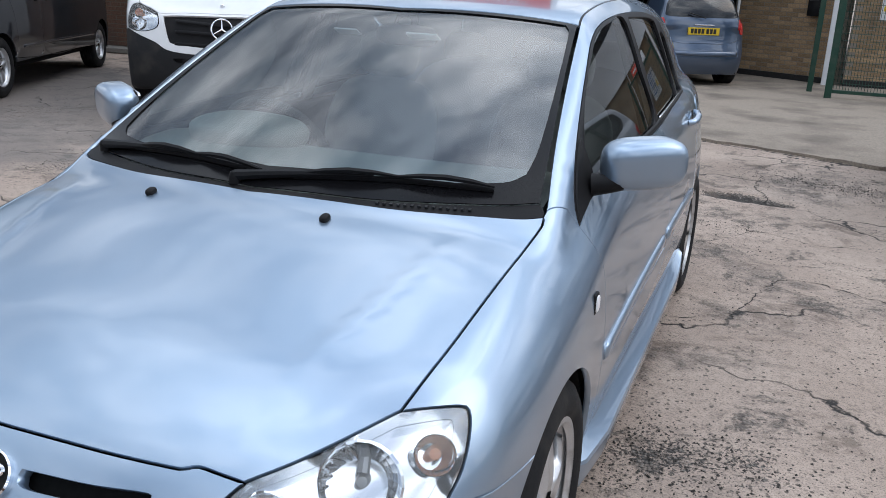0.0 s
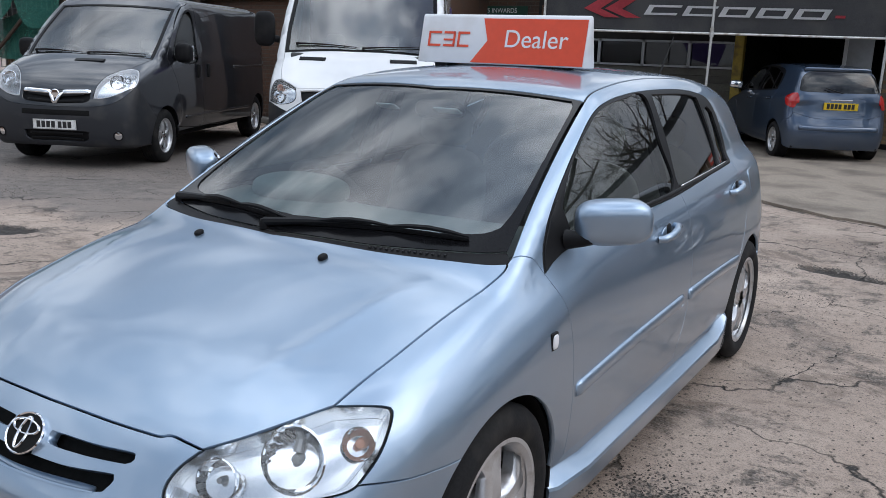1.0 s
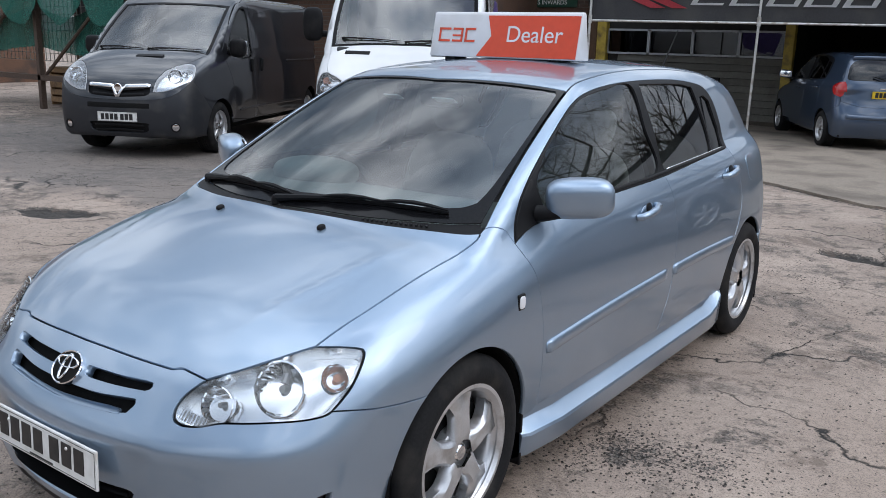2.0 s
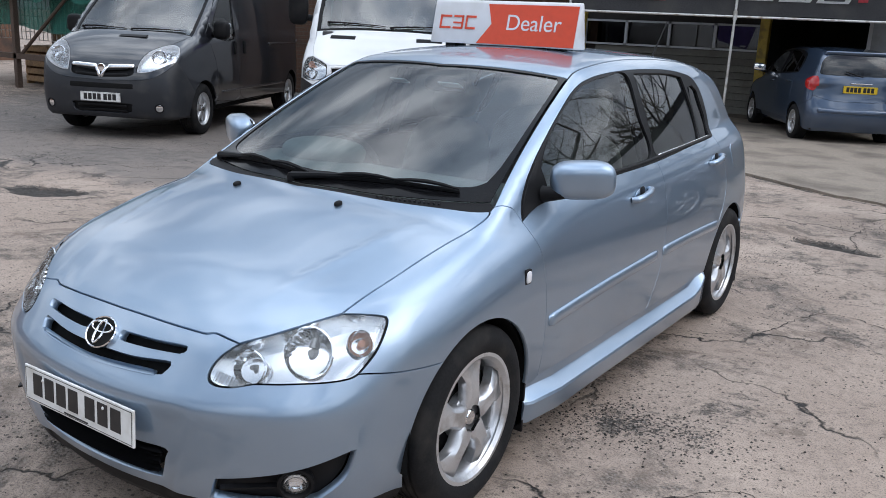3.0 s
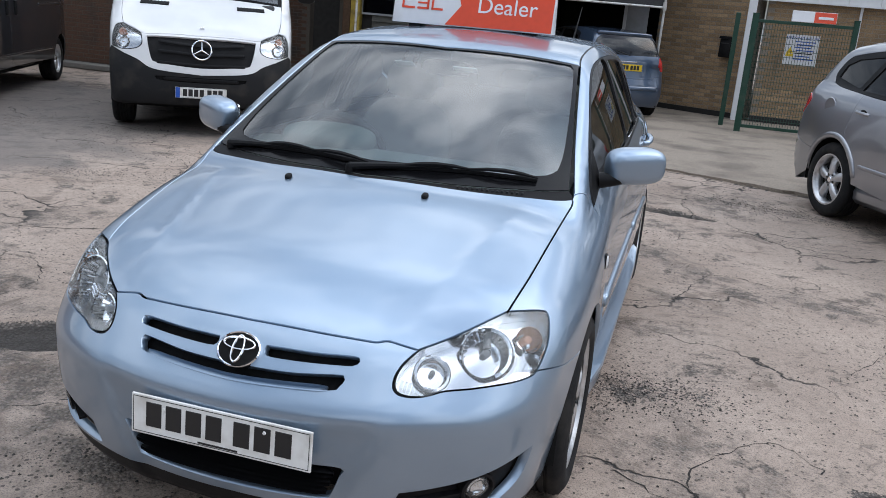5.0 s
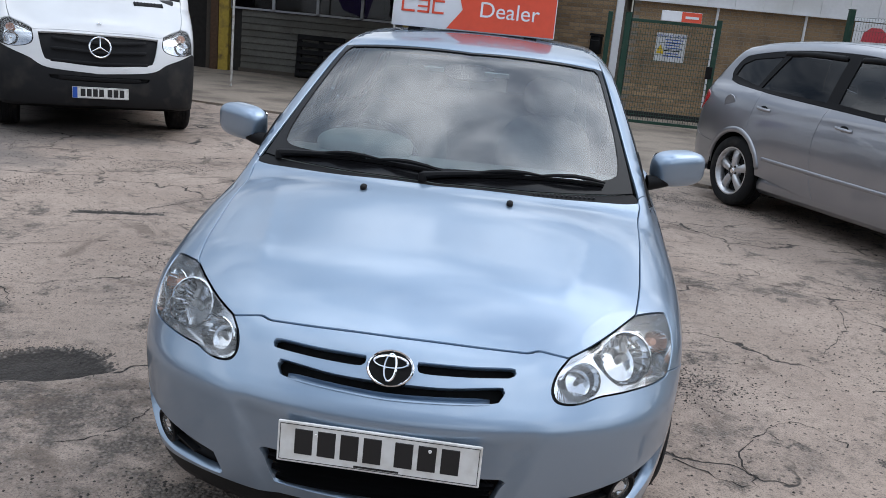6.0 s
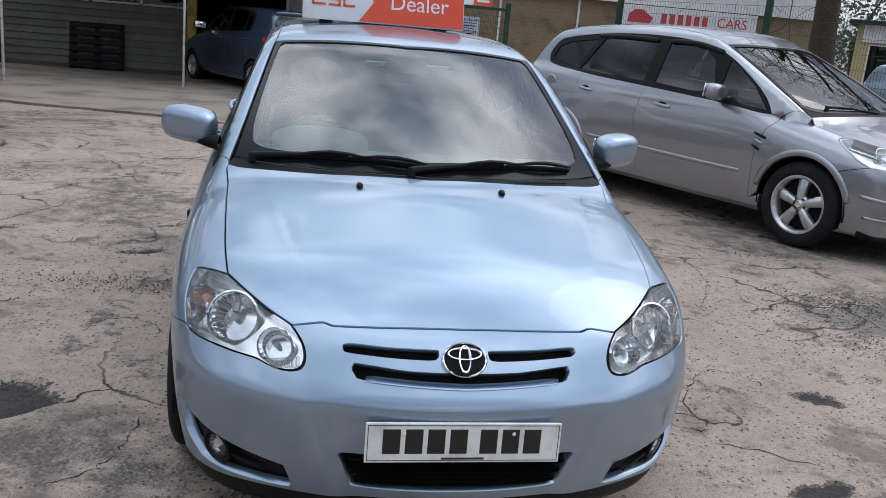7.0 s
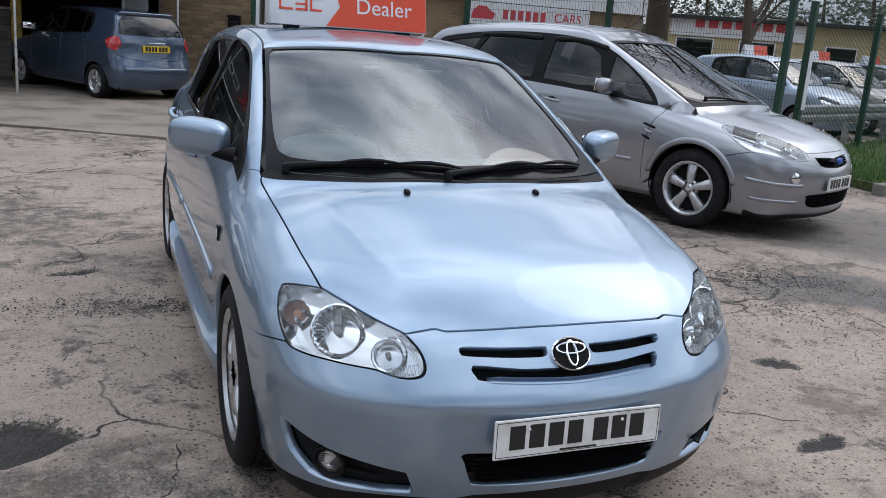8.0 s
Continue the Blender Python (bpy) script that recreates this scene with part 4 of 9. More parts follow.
    mouth = mirrored(S([(0, 0.04, 0.358), (0.22, 0.055, 0.358), (0.318, 0.072, 0.357), (0.312, 0.072, 0.33), (0.288, 0.07, 0.262), (0.27, 0.07, 0.252), (0.15, 0.06, 0.246), (0, 0.055, 0.244)], 0.012))
    fog = S([(0.466, 0.12, 0.298), (0.56, 0.17, 0.318), (0.68, 0.25, 0.350), (0.765, 0.345, 0.384), (0.774, 0.355, 0.374), (0.765, 0.33, 0.30), (0.730, 0.275, 0.245), (0.70, 0.25, 0.232), (0.56, 0.165, 0.226), (0.455, 0.12, 0.228), (0.447, 0.115, 0.24), (0.466, 0.12, 0.298)], 0.012)
    rnd = Round(0.95, 0.9)
    panel(f, "front_bumper", [bumper, slot_u, flipx(slot_u), slot_l, mouth, fog, flipx(fog)], rnd, BLUE, car, 0.025, lip=0.03, gap=0.002)
    panel(f, "bumper_lip", mirrored(join(foot_line[::-1], S([tuple(arch_low[0]), (0.77, 0.57, 0.135)]), S([(0.77, 0.57, 0.135), (0.70, 0.31, 0.115), (0.5, 0.16, 0.11), (0, 0.09, 0.11)], 0.03))), rnd, BLACK, car, 0.04, off=-0.004)
    grow = lambda a, k: a.mean(0) + (a - a.mean(0)) * np.array((k, 1, 1.25))
    panel(f, "grille_back", mirrored(S([(0, 0.12, 0.662), (0.335, 0.15, 0.662), (0.325, 0.1, 0.545), (0, 0.06, 0.535)], 0.03)), rnd, UNDER, car, 0.04, off=-0.045, lip=0)
    strips(f, "grille_slat", [(-0.262, 0.093, 0.566), (-0.14, 0.076, 0.560), (0, 0.066, 0.557), (0.14, 0.076, 0.560), (0.262, 0.093, 0.566)], BLUE, car, 0.018, -0.022, both=False)
    panel(f, "lower_grille", grow(mouth, 1.03), rnd, BLACK, car, 0.04, off=-0.06, lip=0)
    for i in range(3):
        strips(f, "grille_slat", [(-0.30 + 0.01 * i, 0.07, 0.335 - 0.030 * i), (0, 0.045, 0.335 - 0.030 * i), (0.30 - 0.01 * i, 0.07, 0.335 - 0.030 * i)], SATIN, car, 0.014, -0.03, both=False)
    panel(f, "fog_lamp_recess", grow(fog, 1.04), rnd, BLACK, car, 0.03, off=-0.035, lip=0, both=True)
    c = snap(f, [(0.655, 0.235, 0.292)])
    n = unit(grad(f, c))[0]
    c = c[0]
    for s in (1, -1):
        q = Vector((n[0] * s, n[1], n[2])).to_track_quat("Z", "Y").to_matrix().to_4x4()
        at = Matrix.Translation((c[0] * s - n[0] * s * 0.014, c[1] - n[1] * 0.014, c[2])) @ q
        lamp = part("fog_lamp", lathe_bm([(0.05, -0.02), (0.05, 0.004), (0.043, 0.006), (0.036, -0.004)], 28, "z"), BLACK, car, smooth=40, m=at)
        part("lamp_glass", lathe_bm([(0.036, -0.002), (0.026, 0.006), (0.0, 0.010)], 28, "z"), LENS, lamp, smooth=60)
        part("reflector", lathe_bm([(0.030, -0.004), (0.020, -0.014), (0.0, -0.018)], 28, "z"), BOWL, lamp, smooth=60)
        part("louvre", prism_bm([(-0.1, -0.003), (0.06, -0.003), (0.06, 0.003), (-0.1, 0.003)], -0.01, 0.01, "z"), SATIN, lamp, m=pose(-0.10 * s, -0.01, -0.012))
    # badge: an oval shield with three plain ovals
    b0 = snap(f, [(0, 0.108, 0.618)])
    bn = unit(grad(f, b0))[0]
    badge_m = Matrix.Translation(Vector(b0[0]) + Vector(bn) * 0.004) @ Vector(bn).to_track_quat("Z", "Y").to_matrix().to_4x4()
    badge = part("badge", lathe_bm([(0.062, -0.012), (0.062, 0.004), (0.059, 0.007), (0.0555, 0.005)], 40, "z"), CHROME, car, "oval chrome badge with plain rings", smooth=40, m=badge_m @ Matrix.Diagonal((1, 0.80, 1, 1)))
    part("badge_field", lathe_bm([(0.0565, 0.0045), (0.03, 0.006), (0.0, 0.0065)], 40, "z"), UNDER, badge, smooth=60)
    oval = lambda rx, ry, oy: tube_bm([(rx * math.cos(a), oy + ry * math.sin(a), 0.008) for a in [2 * math.pi * i / 32 for i in range(33)]], 0.0036, 6, ends=False)
    for rx, ry, oy in ((0.044, 0.020, 0.018), (0.015, 0.045, 0.0)):
        part("badge_ring", oval(rx, ry, oy), CHROME, badge, smooth=True)
    plate(car, pose(0, 0.026, 0.418, -2), foot=True)
    for x in (-0.16, 0.13):
        part("plate_screw", lathe_bm([(0, 0.0), (0.004, 0.0), (0.005, 0.003)], 10, "y"), PLATE_WHITE, car, m=pose(x, 0.017, 0.445))
    # headlamps: clear lens, chrome bowls, turn lamp
    ch = Flat((0.42, -0.78, 0.46))
    lens_loop = join(lamp_top, lamp_far, lamp_low)
    for ob in panel(f, "headlamp", lens_loop, ch, LENS, car, 0.02, lip=0.0, gap=0.006, off=0.002, both=True, label="clear-lens headlamp with chrome bowls"):
        ob.visible_shadow = False
    lamps = [o for o in car.children if o.name.split(".")[0] == "headlamp"]
    cen = lens_loop.mean(0)
    small = cen + (lens_loop - cen) * np.array((0.97, 0.97, 0.97))
    for s, lamp in zip((1, -1), lamps):
        fl = np.array((s, 1, 1))
        ring = panel(f, "lamp_surround", [lens_loop, cen + (lens_loop - cen) * 0.972], ch, SATIN, lamp, 0.02, lip=0.02, gap=0.0015, off=-0.003)[0]
        back = panel(f, "lamp_bowl", small, ch, REFLECTOR, lamp, 0.02, lip=0, gap=0.0, off=-0.055)[0]
        wall_v = [*(small), *(small - unit(grad(f, small)) * 0.055)]
        k = len(small)
        wall = link("lamp_side", mesh_of("lamp_side", wall_v, [(i, (i + 1) % k, k + (i + 1) % k, k + i) for i in range(k)]), REFLECTOR, lamp)
        for o in (ring, back, wall):
            if s < 0:
                o.data.transform(Matrix.Diagonal((-1, 1, 1, 1)))
                o.data.flip_normals()
        for (x, y, z), r, dep in (((0.615, 0.335, 0.645), 0.070, 0.05), ((0.497, 0.228, 0.603), 0.047, 0.045), ((0.718, 0.435, 0.676), 0.036, 0.03)):
            c0 = snap(f, [(x, y, z)])
            n0 = unit(grad(f, c0))[0] * 0.35 + np.array((0.12, -0.9, 0.1)) * 0.65
            p0 = c0[0] - unit(grad(f, c0))[0] * 0.038
            n0 = n0 * fl
            at = Matrix.Translation(p0 * fl) @ Vector(n0).to_track_quat("Z", "Y").to_matrix().to_4x4()
            bowl = part("reflector", lathe_bm([(r * 1.06, 0.016), (r, 0.018), (r * 0.96, 0.012), (r * 0.86, -dep * 0.2), (r * 0.72, -dep * 0.44), (r * 0.56, -dep * 0.66), (r * 0.38, -dep * 0.86), (r * 0.2, -dep)], 22, "z"), BOWL, lamp, m=at)
            k = 0.36 if r < 0.04 else 0.17
            part("bulb", lathe_bm([(0.0, 0.006), (r * k * 0.8, 0.004), (r * k, -0.006), (r * k, -dep)], 18, "z"), AMBER if r < 0.04 else GALV, bowl, smooth=50)
            for j in range(9 if r > 0.06 else 0):
                a = radians(118 + 15 * j)
                rib = tube_bm([(r * 0.92 * math.cos(a), r * 0.92 * math.sin(a), 0.004), (r * 0.66 * math.cos(a), r * 0.66 * math.sin(a), -dep * 0.46), (r * 0.40 * math.cos(a), r * 0.40 * math.sin(a), -dep * 0.80)], [0.0042, 0.0038, 0.002], 5)
                part("flute", rib, CHROME, bowl, smooth=True)
            if r > 0.06:
                part("bulb_shroud", tube_bm([(0, r * 0.2, -0.004), (0, r * 0.62, -0.012), (0, r * 0.9, 0.006)], [r * 0.16, r * 0.15, r * 0.10], 8), GALV, bowl, smooth=True)
        for i in range(9):
            x = 0.432 + i * 0.0105
            q = snap(f, [(x, 0.15, 0.562), (x, 0.17, 0.582)]) - np.array((0, -0.012, 0))
            part("flute", tube_bm([tuple(v * fl) for v in q], 0.0042, 6), LENS, lamp, smooth=True)
    # glass
    bot = S([(0, 0.945, 0.947), (0.3, 0.985, 0.947), (0.55, 1.080, 0.945), (0.666, 1.150, 0.946)])
    edge = S([(0.666, 1.150, 0.946), (0.634, 1.35, 1.07), (0.592, 1.6, 1.208), (0.552, 1.862, 1.332)])
    ws = mirrored(join(bot, edge, ws_top))
    clear = mirrored(join(S([(0, 1.02, 0.985), (0.35, 1.07, 0.983), (0.555, 1.15, 0.986), (0.612, 1.205, 1.008)]), S([(0.612, 1.205, 1.008), (0.610, 1.32, 1.06), (0.574, 1.6, 1.21), (0.535, 1.83, 1.325), (0.505, 1.85, 1.333)]), S([(0.5, 1.85, 1.333), (0.3, 1.82, 1.345), (0, 1.785, 1.352)])))
    up = Flat((0, -0.6, 0.8))
    win = panel(f, "windscreen", clear, up, SCREEN, car, 0.05, lip=0, gap=-0.006, off=-0.004)[0]
    win.visible_shadow = False
    panel(f, "ceramic_border", [ws, clear], up, FRIT, win, 0.03, lip=0.003, gap=0.001, off=0.0)
    panel(f, "cowl", mirrored(join(hood_rear[::-1], S([(0.680, 1.122, 0.913), (0.682, 1.138, 0.928), (0.666, 1.150, 0.946)]), bot[::-1])), Flat((0, -0.3, 1)), BLACK, car, 0.03, lip=0.02, off=-0.004)
    for i in range(14):
        x = 0.32 + i * 0.016
        c = snap(f, [(x, 0.938 + 0.385 * x * x, 0.945)])[0]
        part("cowl_vent_slot", box_bm(-0.0035, 0.0035, -0.004, 0.004, -0.003, 0.001), INK, car, m=pose(c[0], c[1], c[2] + 0.001, 12))
    frame_holes = []
    for nm, loop, mat in (("front_window", [(0.752, 1.40, 1.01), (0.735, 1.425, 1.065), (0.695, 1.53, 1.155), (0.665, 1.66, 1.225), (0.635, 1.82, 1.287), (0.618, 1.96, 1.316), (0.612, 2.12, 1.332), (0.610, 2.352, 1.338), (0.68, 2.357, 1.17), (0.748, 2.345, 0.995), (0.755, 1.8, 0.985), (0.757, 1.45, 0.978), (0.752, 1.40, 1.01)], SIDE_GLASS),
                          ("rear_window", [(0.608, 2.435, 1.342), (0.61, 2.8, 1.338), (0.615, 3.0, 1.325), (0.63, 3.07, 1.29), (0.735, 3.05, 1.028), (0.742, 2.7, 1.012), (0.746, 2.443, 1.0), (0.68, 2.435, 1.17), (0.608, 2.435, 1.342)], SIDE_GLASS),
                          ("quarter_window", [(0.640, 3.115, 1.27), (0.635, 3.20, 1.28), (0.645, 3.26, 1.255), (0.70, 3.275, 1.13), (0.735, 3.245, 1.045), (0.738, 3.095, 1.036), (0.640, 3.115, 1.27)], PRIVACY)):
        mid_z = sum(q[2] for q in loop) / len(loop)
        loop = [(x - (0.006 if z > mid_z else 0), y, mid_z + (z - mid_z) * (1.065 if z > mid_z else 1.02)) for x, y, z in loop]
        lp = snap(f, straight(loop, 0.03)) if nm == "quarter_window" else S(loop)
        frame_holes.append(lp)
        base = lambda p: np.stack([np.ones(len(p)), p[:, 1], p[:, 2], p[:, 1] ** 2, p[:, 2] ** 2, p[:, 1] * p[:, 2]], 1)
        coef = np.linalg.lstsq(base(lp), lp[:, 0], rcond=None)[0]
        slack = float(max(0.0, (base(lp) @ coef - lp[:, 0]).max()))
        flush = lambda p, coef=coef, slack=slack: p[:, 0] - base(p) @ coef + slack
        for ob in panel(flush, nm, lp, Flat((1, 0, 0.35)), mat, car, 0.06, lip=0, gap=-0.006, off=-0.005, both=True):
            ob.visible_shadow = False
    panel(f, "window_frame", [join(dlo, belt_r[::-1], belt_f[::-1])] + frame_holes, Flat((1, 0, 0.35)), SATIN, car, 0.03, lip=0.014, gap=0.001, off=0.001, both=True)
    strips(f, "belt_seal", [(0.766, 1.45, 0.966), (0.76, 1.8, 0.975), (0.752, 2.3, 0.984), (0.745, 2.6, 0.996), (0.74, 3.0, 1.014), (0.738, 3.27, 1.034)], BLACK, car, 0.016, 0.006)
    strips(f, "belt_trim", [(0.746, 2.46, 1.0), (0.742, 2.7, 1.010), (0.738, 3.0, 1.025), (0.735, 3.24, 1.04)], CHROME, car, 0.006, 0.006)
    # mouldings, sills, arches
    strips(f, "rubbing_strip", [(0.826, 1.335, 0.520), (0.828, 1.8, 0.548), (0.828, 2.36, 0.570)], BLUE, car, 0.048, 0.012)
    strips(f, "rubbing_strip", [(0.828, 2.43, 0.572), (0.826, 2.8, 0.577), (0.822, 3.225, 0.572)], BLUE, car, 0.048, 0.012)
    for s in (1, -1):
        sec = [(0.74, 0.13), (0.802, 0.135), (0.828, 0.150), (0.838, 0.175), (0.844, 0.226), (0.840, 0.236), (0.803, 0.262), (0.797, 0.270), (0.796, 0.316), (0.72, 0.318)]
        k10 = len(sec)
        vs, fs, rows = [], [], 0
        for y, k, up_z in ((1.235, 0.955, 0.0), (1.265, 0.975, 0.0), (1.45, 1.0, 0.0), (2.3, 1.0, 0.004), (2.95, 1.0, 0.008), (3.05, 0.997, 0.03), (3.11, 0.99, 0.075), (3.14, 0.97, 0.085)):
            vs += [(s * x * k, y, z + (up_z if z > 0.22 else 0)) for x, z in sec]
            rows += 1
        for i in range(rows - 1):
            fs += [(i * k10 + j, i * k10 + j + 1, i * k10 + k10 + 1 + j, i * k10 + k10 + j) for j in range(k10 - 1)]
        fs += [tuple(range(k10)), tuple(range((rows - 1) * k10, rows * k10))[::-1]]
        me = mesh_of("sill_skirt", vs, fs)
        bm = bmesh.new()
        bm.from_mesh(me)
        bmesh.ops.recalc_face_normals(bm, faces=bm.faces)
        part("sill_skirt", bm, BLUE, car, smooth=24)
        for y in (1.235, 3.83):
            part("mud_flap", box_bm(s * 0.60, s * 0.80, y, y + 0.012, 0.12, 0.36, 0.004), BLACK, car)
    wheel_well(car, *hub_f, 0.345, 0.80, 0.34)
    wheel_well(car, *hub_r, 0.352, 0.80, 0.34)
    for (y, z) in (hub_f, hub_r):
        for s in (1, -1):
            wheel(car, (s * 0.725, y, z + 0.007), s, rim=0.214)
    # body floor, rear end
    part("floor_pan", box_bm(-0.68, 0.68, 0.35, 3.95, 0.16, 0.24, 0.03), UNDER, car)
    part("bulkhead", box_bm(-0.66, 0.66, 1.02, 1.06, 0.22, 0.86), UNDER, car)
    rr = Round(3.1, 0.9, True)
    tail_in = tail[: int(len(tail) * 0.62)]
    panel(f, "tailgate", mirrored(join(S([(0, 3.80, 1.33), (0.3, 3.79, 1.325), (0.51, 3.74, 1.315)]), tail_in, S([tuple(tail_in[-1]), (0.4, 4.11, 0.72), (0, 4.14, 0.72)]))), Flat((0, 0.8, 0.5)), BLUE, car, 0.06)
    panel(f, "rear_window", mirrored(S([(0, 3.84, 1.29), (0.42, 3.82, 1.27), (0.50, 3.90, 1.12), (0.46, 4.0, 1.02), (0, 4.07, 1.02)])), Flat((0, 0.8, 0.5)), PRIVACY, car, 0.06, off=0.006)
    panel(f, "rear_bumper", mirrored(join(S([(0, 4.14, 0.715), (0.4, 4.11, 0.715), tuple(tail_in[-1])]), tail[len(tail_in):], arch_r[k_t:], S([tuple(arch_r[-1]), (0.74, 3.9, 0.19), (0.4, 4.08, 0.18), (0, 4.10, 0.18)]))), rr, BLUE, car, 0.05)
    panel(f, "fuel_flap", S([(0.79, 3.52, 0.98), (0.785, 3.64, 0.985), (0.79, 3.67, 0.95), (0.81, 3.66, 0.87), (0.815, 3.62, 0.84), (0.815, 3.53, 0.84), (0.812, 3.50, 0.87), (0.795, 3.49, 0.95), (0.79, 3.52, 0.98)]), Flat((1, 0, 0.2)), BLUE, car, 0.04, off=0.003, lip=0.006)
    # door handles, side lamps, mirrors
    for y, z in ((2.14, 0.868), (3.17, 0.915)):
        c = snap(f, [(0.82, y, z)])[0]
        for s in (1, -1):
            cup = part("handle_cup", blob_bm(0, 0, 0, 0.006, 0.055, 0.03, 2.2), BLUE, car, smooth=60, m=pose(s * (c[0] - 0.001), y + 0.005, z - 0.004))
            # black blob in the painted cup draws the shade of its hollow
            part("cup_shadow_gap", blob_bm(0, 0, 0, 0.006, 0.030, 0.026, 2.2), SATIN, cup, smooth=60, m=pose(s * 0.0025, 0.012, 0.012))
            h = tube_bm([(0, -0.085, -0.012), (s * 0.020, -0.075, -0.009), (s * 0.030, -0.03, -0.002), (s * 0.030, 0.03, 0.006), (s * 0.020, 0.082, 0.014), (0, 0.09, 0.016)], [0.012, 0.014, 0.015, 0.015, 0.014, 0.012], 10)
            part("door_handle", h, BLUE, car, smooth=True, m=pose(s * c[0], y, z))
    c = snap(f, [(0.823, 1.159, 0.721)])[0]
    for s in (1, -1):
        rep = part("side_repeater", box_bm(-0.008, 0.004, -0.020, 0.020, -0.026, 0.026, 0.004, 3), BLACK, car, smooth=40, m=pose(s * c[0], c[1], c[2], 0, 0, 0))
        part("repeater_lens", blob_bm(s * 0.003, 0, 0, 0.006, 0.016, 0.021, 3.4), SIGN_WHITE, rep, "clear ribbed lens", smooth=60)
    for s in (1, -1):
        mir = part("door_mirror", blob_bm(0, 0, 0, 0.114, 0.058, 0.067, 3.2, 40, 24), BLUE, car, smooth=80, m=pose(s * 0.858, 1.445, 1.020, 4, -3 * s, 34 * s))
        part("mirror_glass", box_bm(-0.082, 0.082, 0.044, 0.054, -0.044, 0.044, 0.012, 3), CHROME, mir, "mirror glass", smooth=40)
        part("mirror_rim", box_bm(-0.092, 0.092, 0.024, 0.051, -0.054, 0.054, 0.018, 3), BLACK, mir, smooth=40)
        part("mirror_arm", tube_bm([(s * 0.742, 1.375, 0.962), (s * 0.785, 1.38, 0.968), (s * 0.825, 1.40, 0.985)], [0.030, 0.024, 0.030], 12), BLACK, mir, smooth=True, m=(pose(s * 0.858, 1.445, 1.020, 4, -3 * s, 34 * s)).inverted())
    tri = S([(0.775, 1.222, 0.912), (0.757, 1.268, 0.975), (0.715, 1.385, 1.08), (0.722, 1.41, 1.06), (0.757, 1.42, 0.96), (0.768, 1.33, 0.938), (0.775, 1.222, 0.912)])
    panel(f, "mirror_sail", tri, Flat((1, 0, 0.35)), BLACK, car, 0.04, off=0.006, both=True)
    # washers, wipers, aerial
    for x in (-0.244, 0.244):
        c = snap(f, [(x, 0.863, 0.921)])[0]
        part("washer_jet", blob_bm(0, 0, 0, 0.011, 0.016, 0.010, 2.6, 16, 10), BLACK, car, smooth=60, m=pose(c[0], c[1], c[2] + 0.004, 12))
    gl = lambda p: (0.93 + 1.75 * (p[:, 2] - 0.94) + 0.7 * (p[:, 2] - 0.94) ** 2 + 0.43 * p[:, 0] ** 2 - p[:, 1]) / 2.0
    wiper(car, (-0.60, 1.115, 0.952), (0.0, 0.985, 0.976), skin=gl, stout=1.25)
    wiper(car, (-0.06, 0.965, 0.952), (0.56, 1.12, 0.974), skin=gl, stout=1.25)
    part("aerial", tube_bm([(0.28, 3.45, 1.385), (0.29, 3.62, 1.60)], [0.006, 0.002], 8), BLACK, car, smooth=True)
    part("aerial_base", blob_bm(0.28, 3.44, 1.385, 0.02, 0.035, 0.016, 2.4, 16, 10), BLACK, car, smooth=60)
    # cabin
    prof = [(0.98, 0.80), (1.0, 0.93), (1.10, 0.955), (1.30, 0.965), (1.46, 0.955), (1.52, 0.92), (1.54, 0.86), (1.53, 0.60), (1.35, 0.50)]
    dash = bmesh.new()
    rows = [[dash.verts.new((x, y + 0.035 + 0.46 * x * x * max(0.0, min(1.0, (1.6 - y) / 0.5)), z - 0.008)) for y, z in prof] for x in np.linspace(-0.655, 0.655, 17)]
    for ra, rb in zip(rows, rows[1:]):
        for k in range(len(prof) - 1):
            dash.faces.new((ra[k], rb[k], rb[k + 1], ra[k + 1]))
    d = part("dashboard", dash, DASH, car, "grey dashboard top", smooth=50)
    part("instrument_hood", blob_bm(-0.36, 1.46, 0.975, 0.19, 0.13, 0.06, 2.6), DASH, d, smooth=60)
    steering_wheel(car, -0.36, 1.62, 0.90)
    for x in (-0.36, 0.36):
        seat(car, x, 2.02, 0.42)
    rear = part("rear_bench", blob_bm(0, 2.86, 0.46, 0.60, 0.26, 0.12, 4), FABRIC, car, smooth=60)
    part("bench_back", blob_bm(0, 0, 0.30, 0.60, 0.09, 0.33, 4), FABRIC, rear, smooth=60, m=pose(0, 3.12, 0.5, -20))
    for x in (-0.36, 0, 0.36):
        part("headrest", blob_bm(x, 3.37, 1.13, 0.11, 0.05, 0.08, 3.2), FABRIC, rear, smooth=60)
    part("cabin_floor", box_bm(-0.68, 0.68, 1.3, 3.9, 0.27, 0.32), DASH_DARK, car)
    panel(f, "headlining", mirrored(S([(0, 1.86, 1.37), (0.46, 1.93, 1.35), (0.49, 2.4, 1.40), (0.49, 3.1, 1.39), (0.45, 3.6, 1.34), (0, 3.65, 1.34)])), Flat((0, 0, 1)), FABRIC, car, 0.1, lip=0, off=-0.035)
    for s in (1, -1):
        part("door_card", box_bm(s * 0.70, s * 0.735, 1.35, 3.2, 0.30, 0.95, 0.012), DASH_DARK, car, smooth=40)
        for y0, y1 in ((2.37, 2.43),):
            part("pillar_trim", prism_bm([(s * 0.70, 0.95), (s * 0.725, 0.95), (s * 0.585, 1.33), (s * 0.56, 1.33)], y0, y1, "y"), DASH_DARK, car)
        part("sun_visor", box_bm(s * 0.12, s * 0.48, 1.93, 2.07, 1.333, 1.343, 0.006), FABRIC, car, m=pose(0, 0, 0))
    part("rear_view_mirror", blob_bm(0, 1.83, 1.275, 0.11, 0.02, 0.035, 3), SATIN, car, smooth=60)
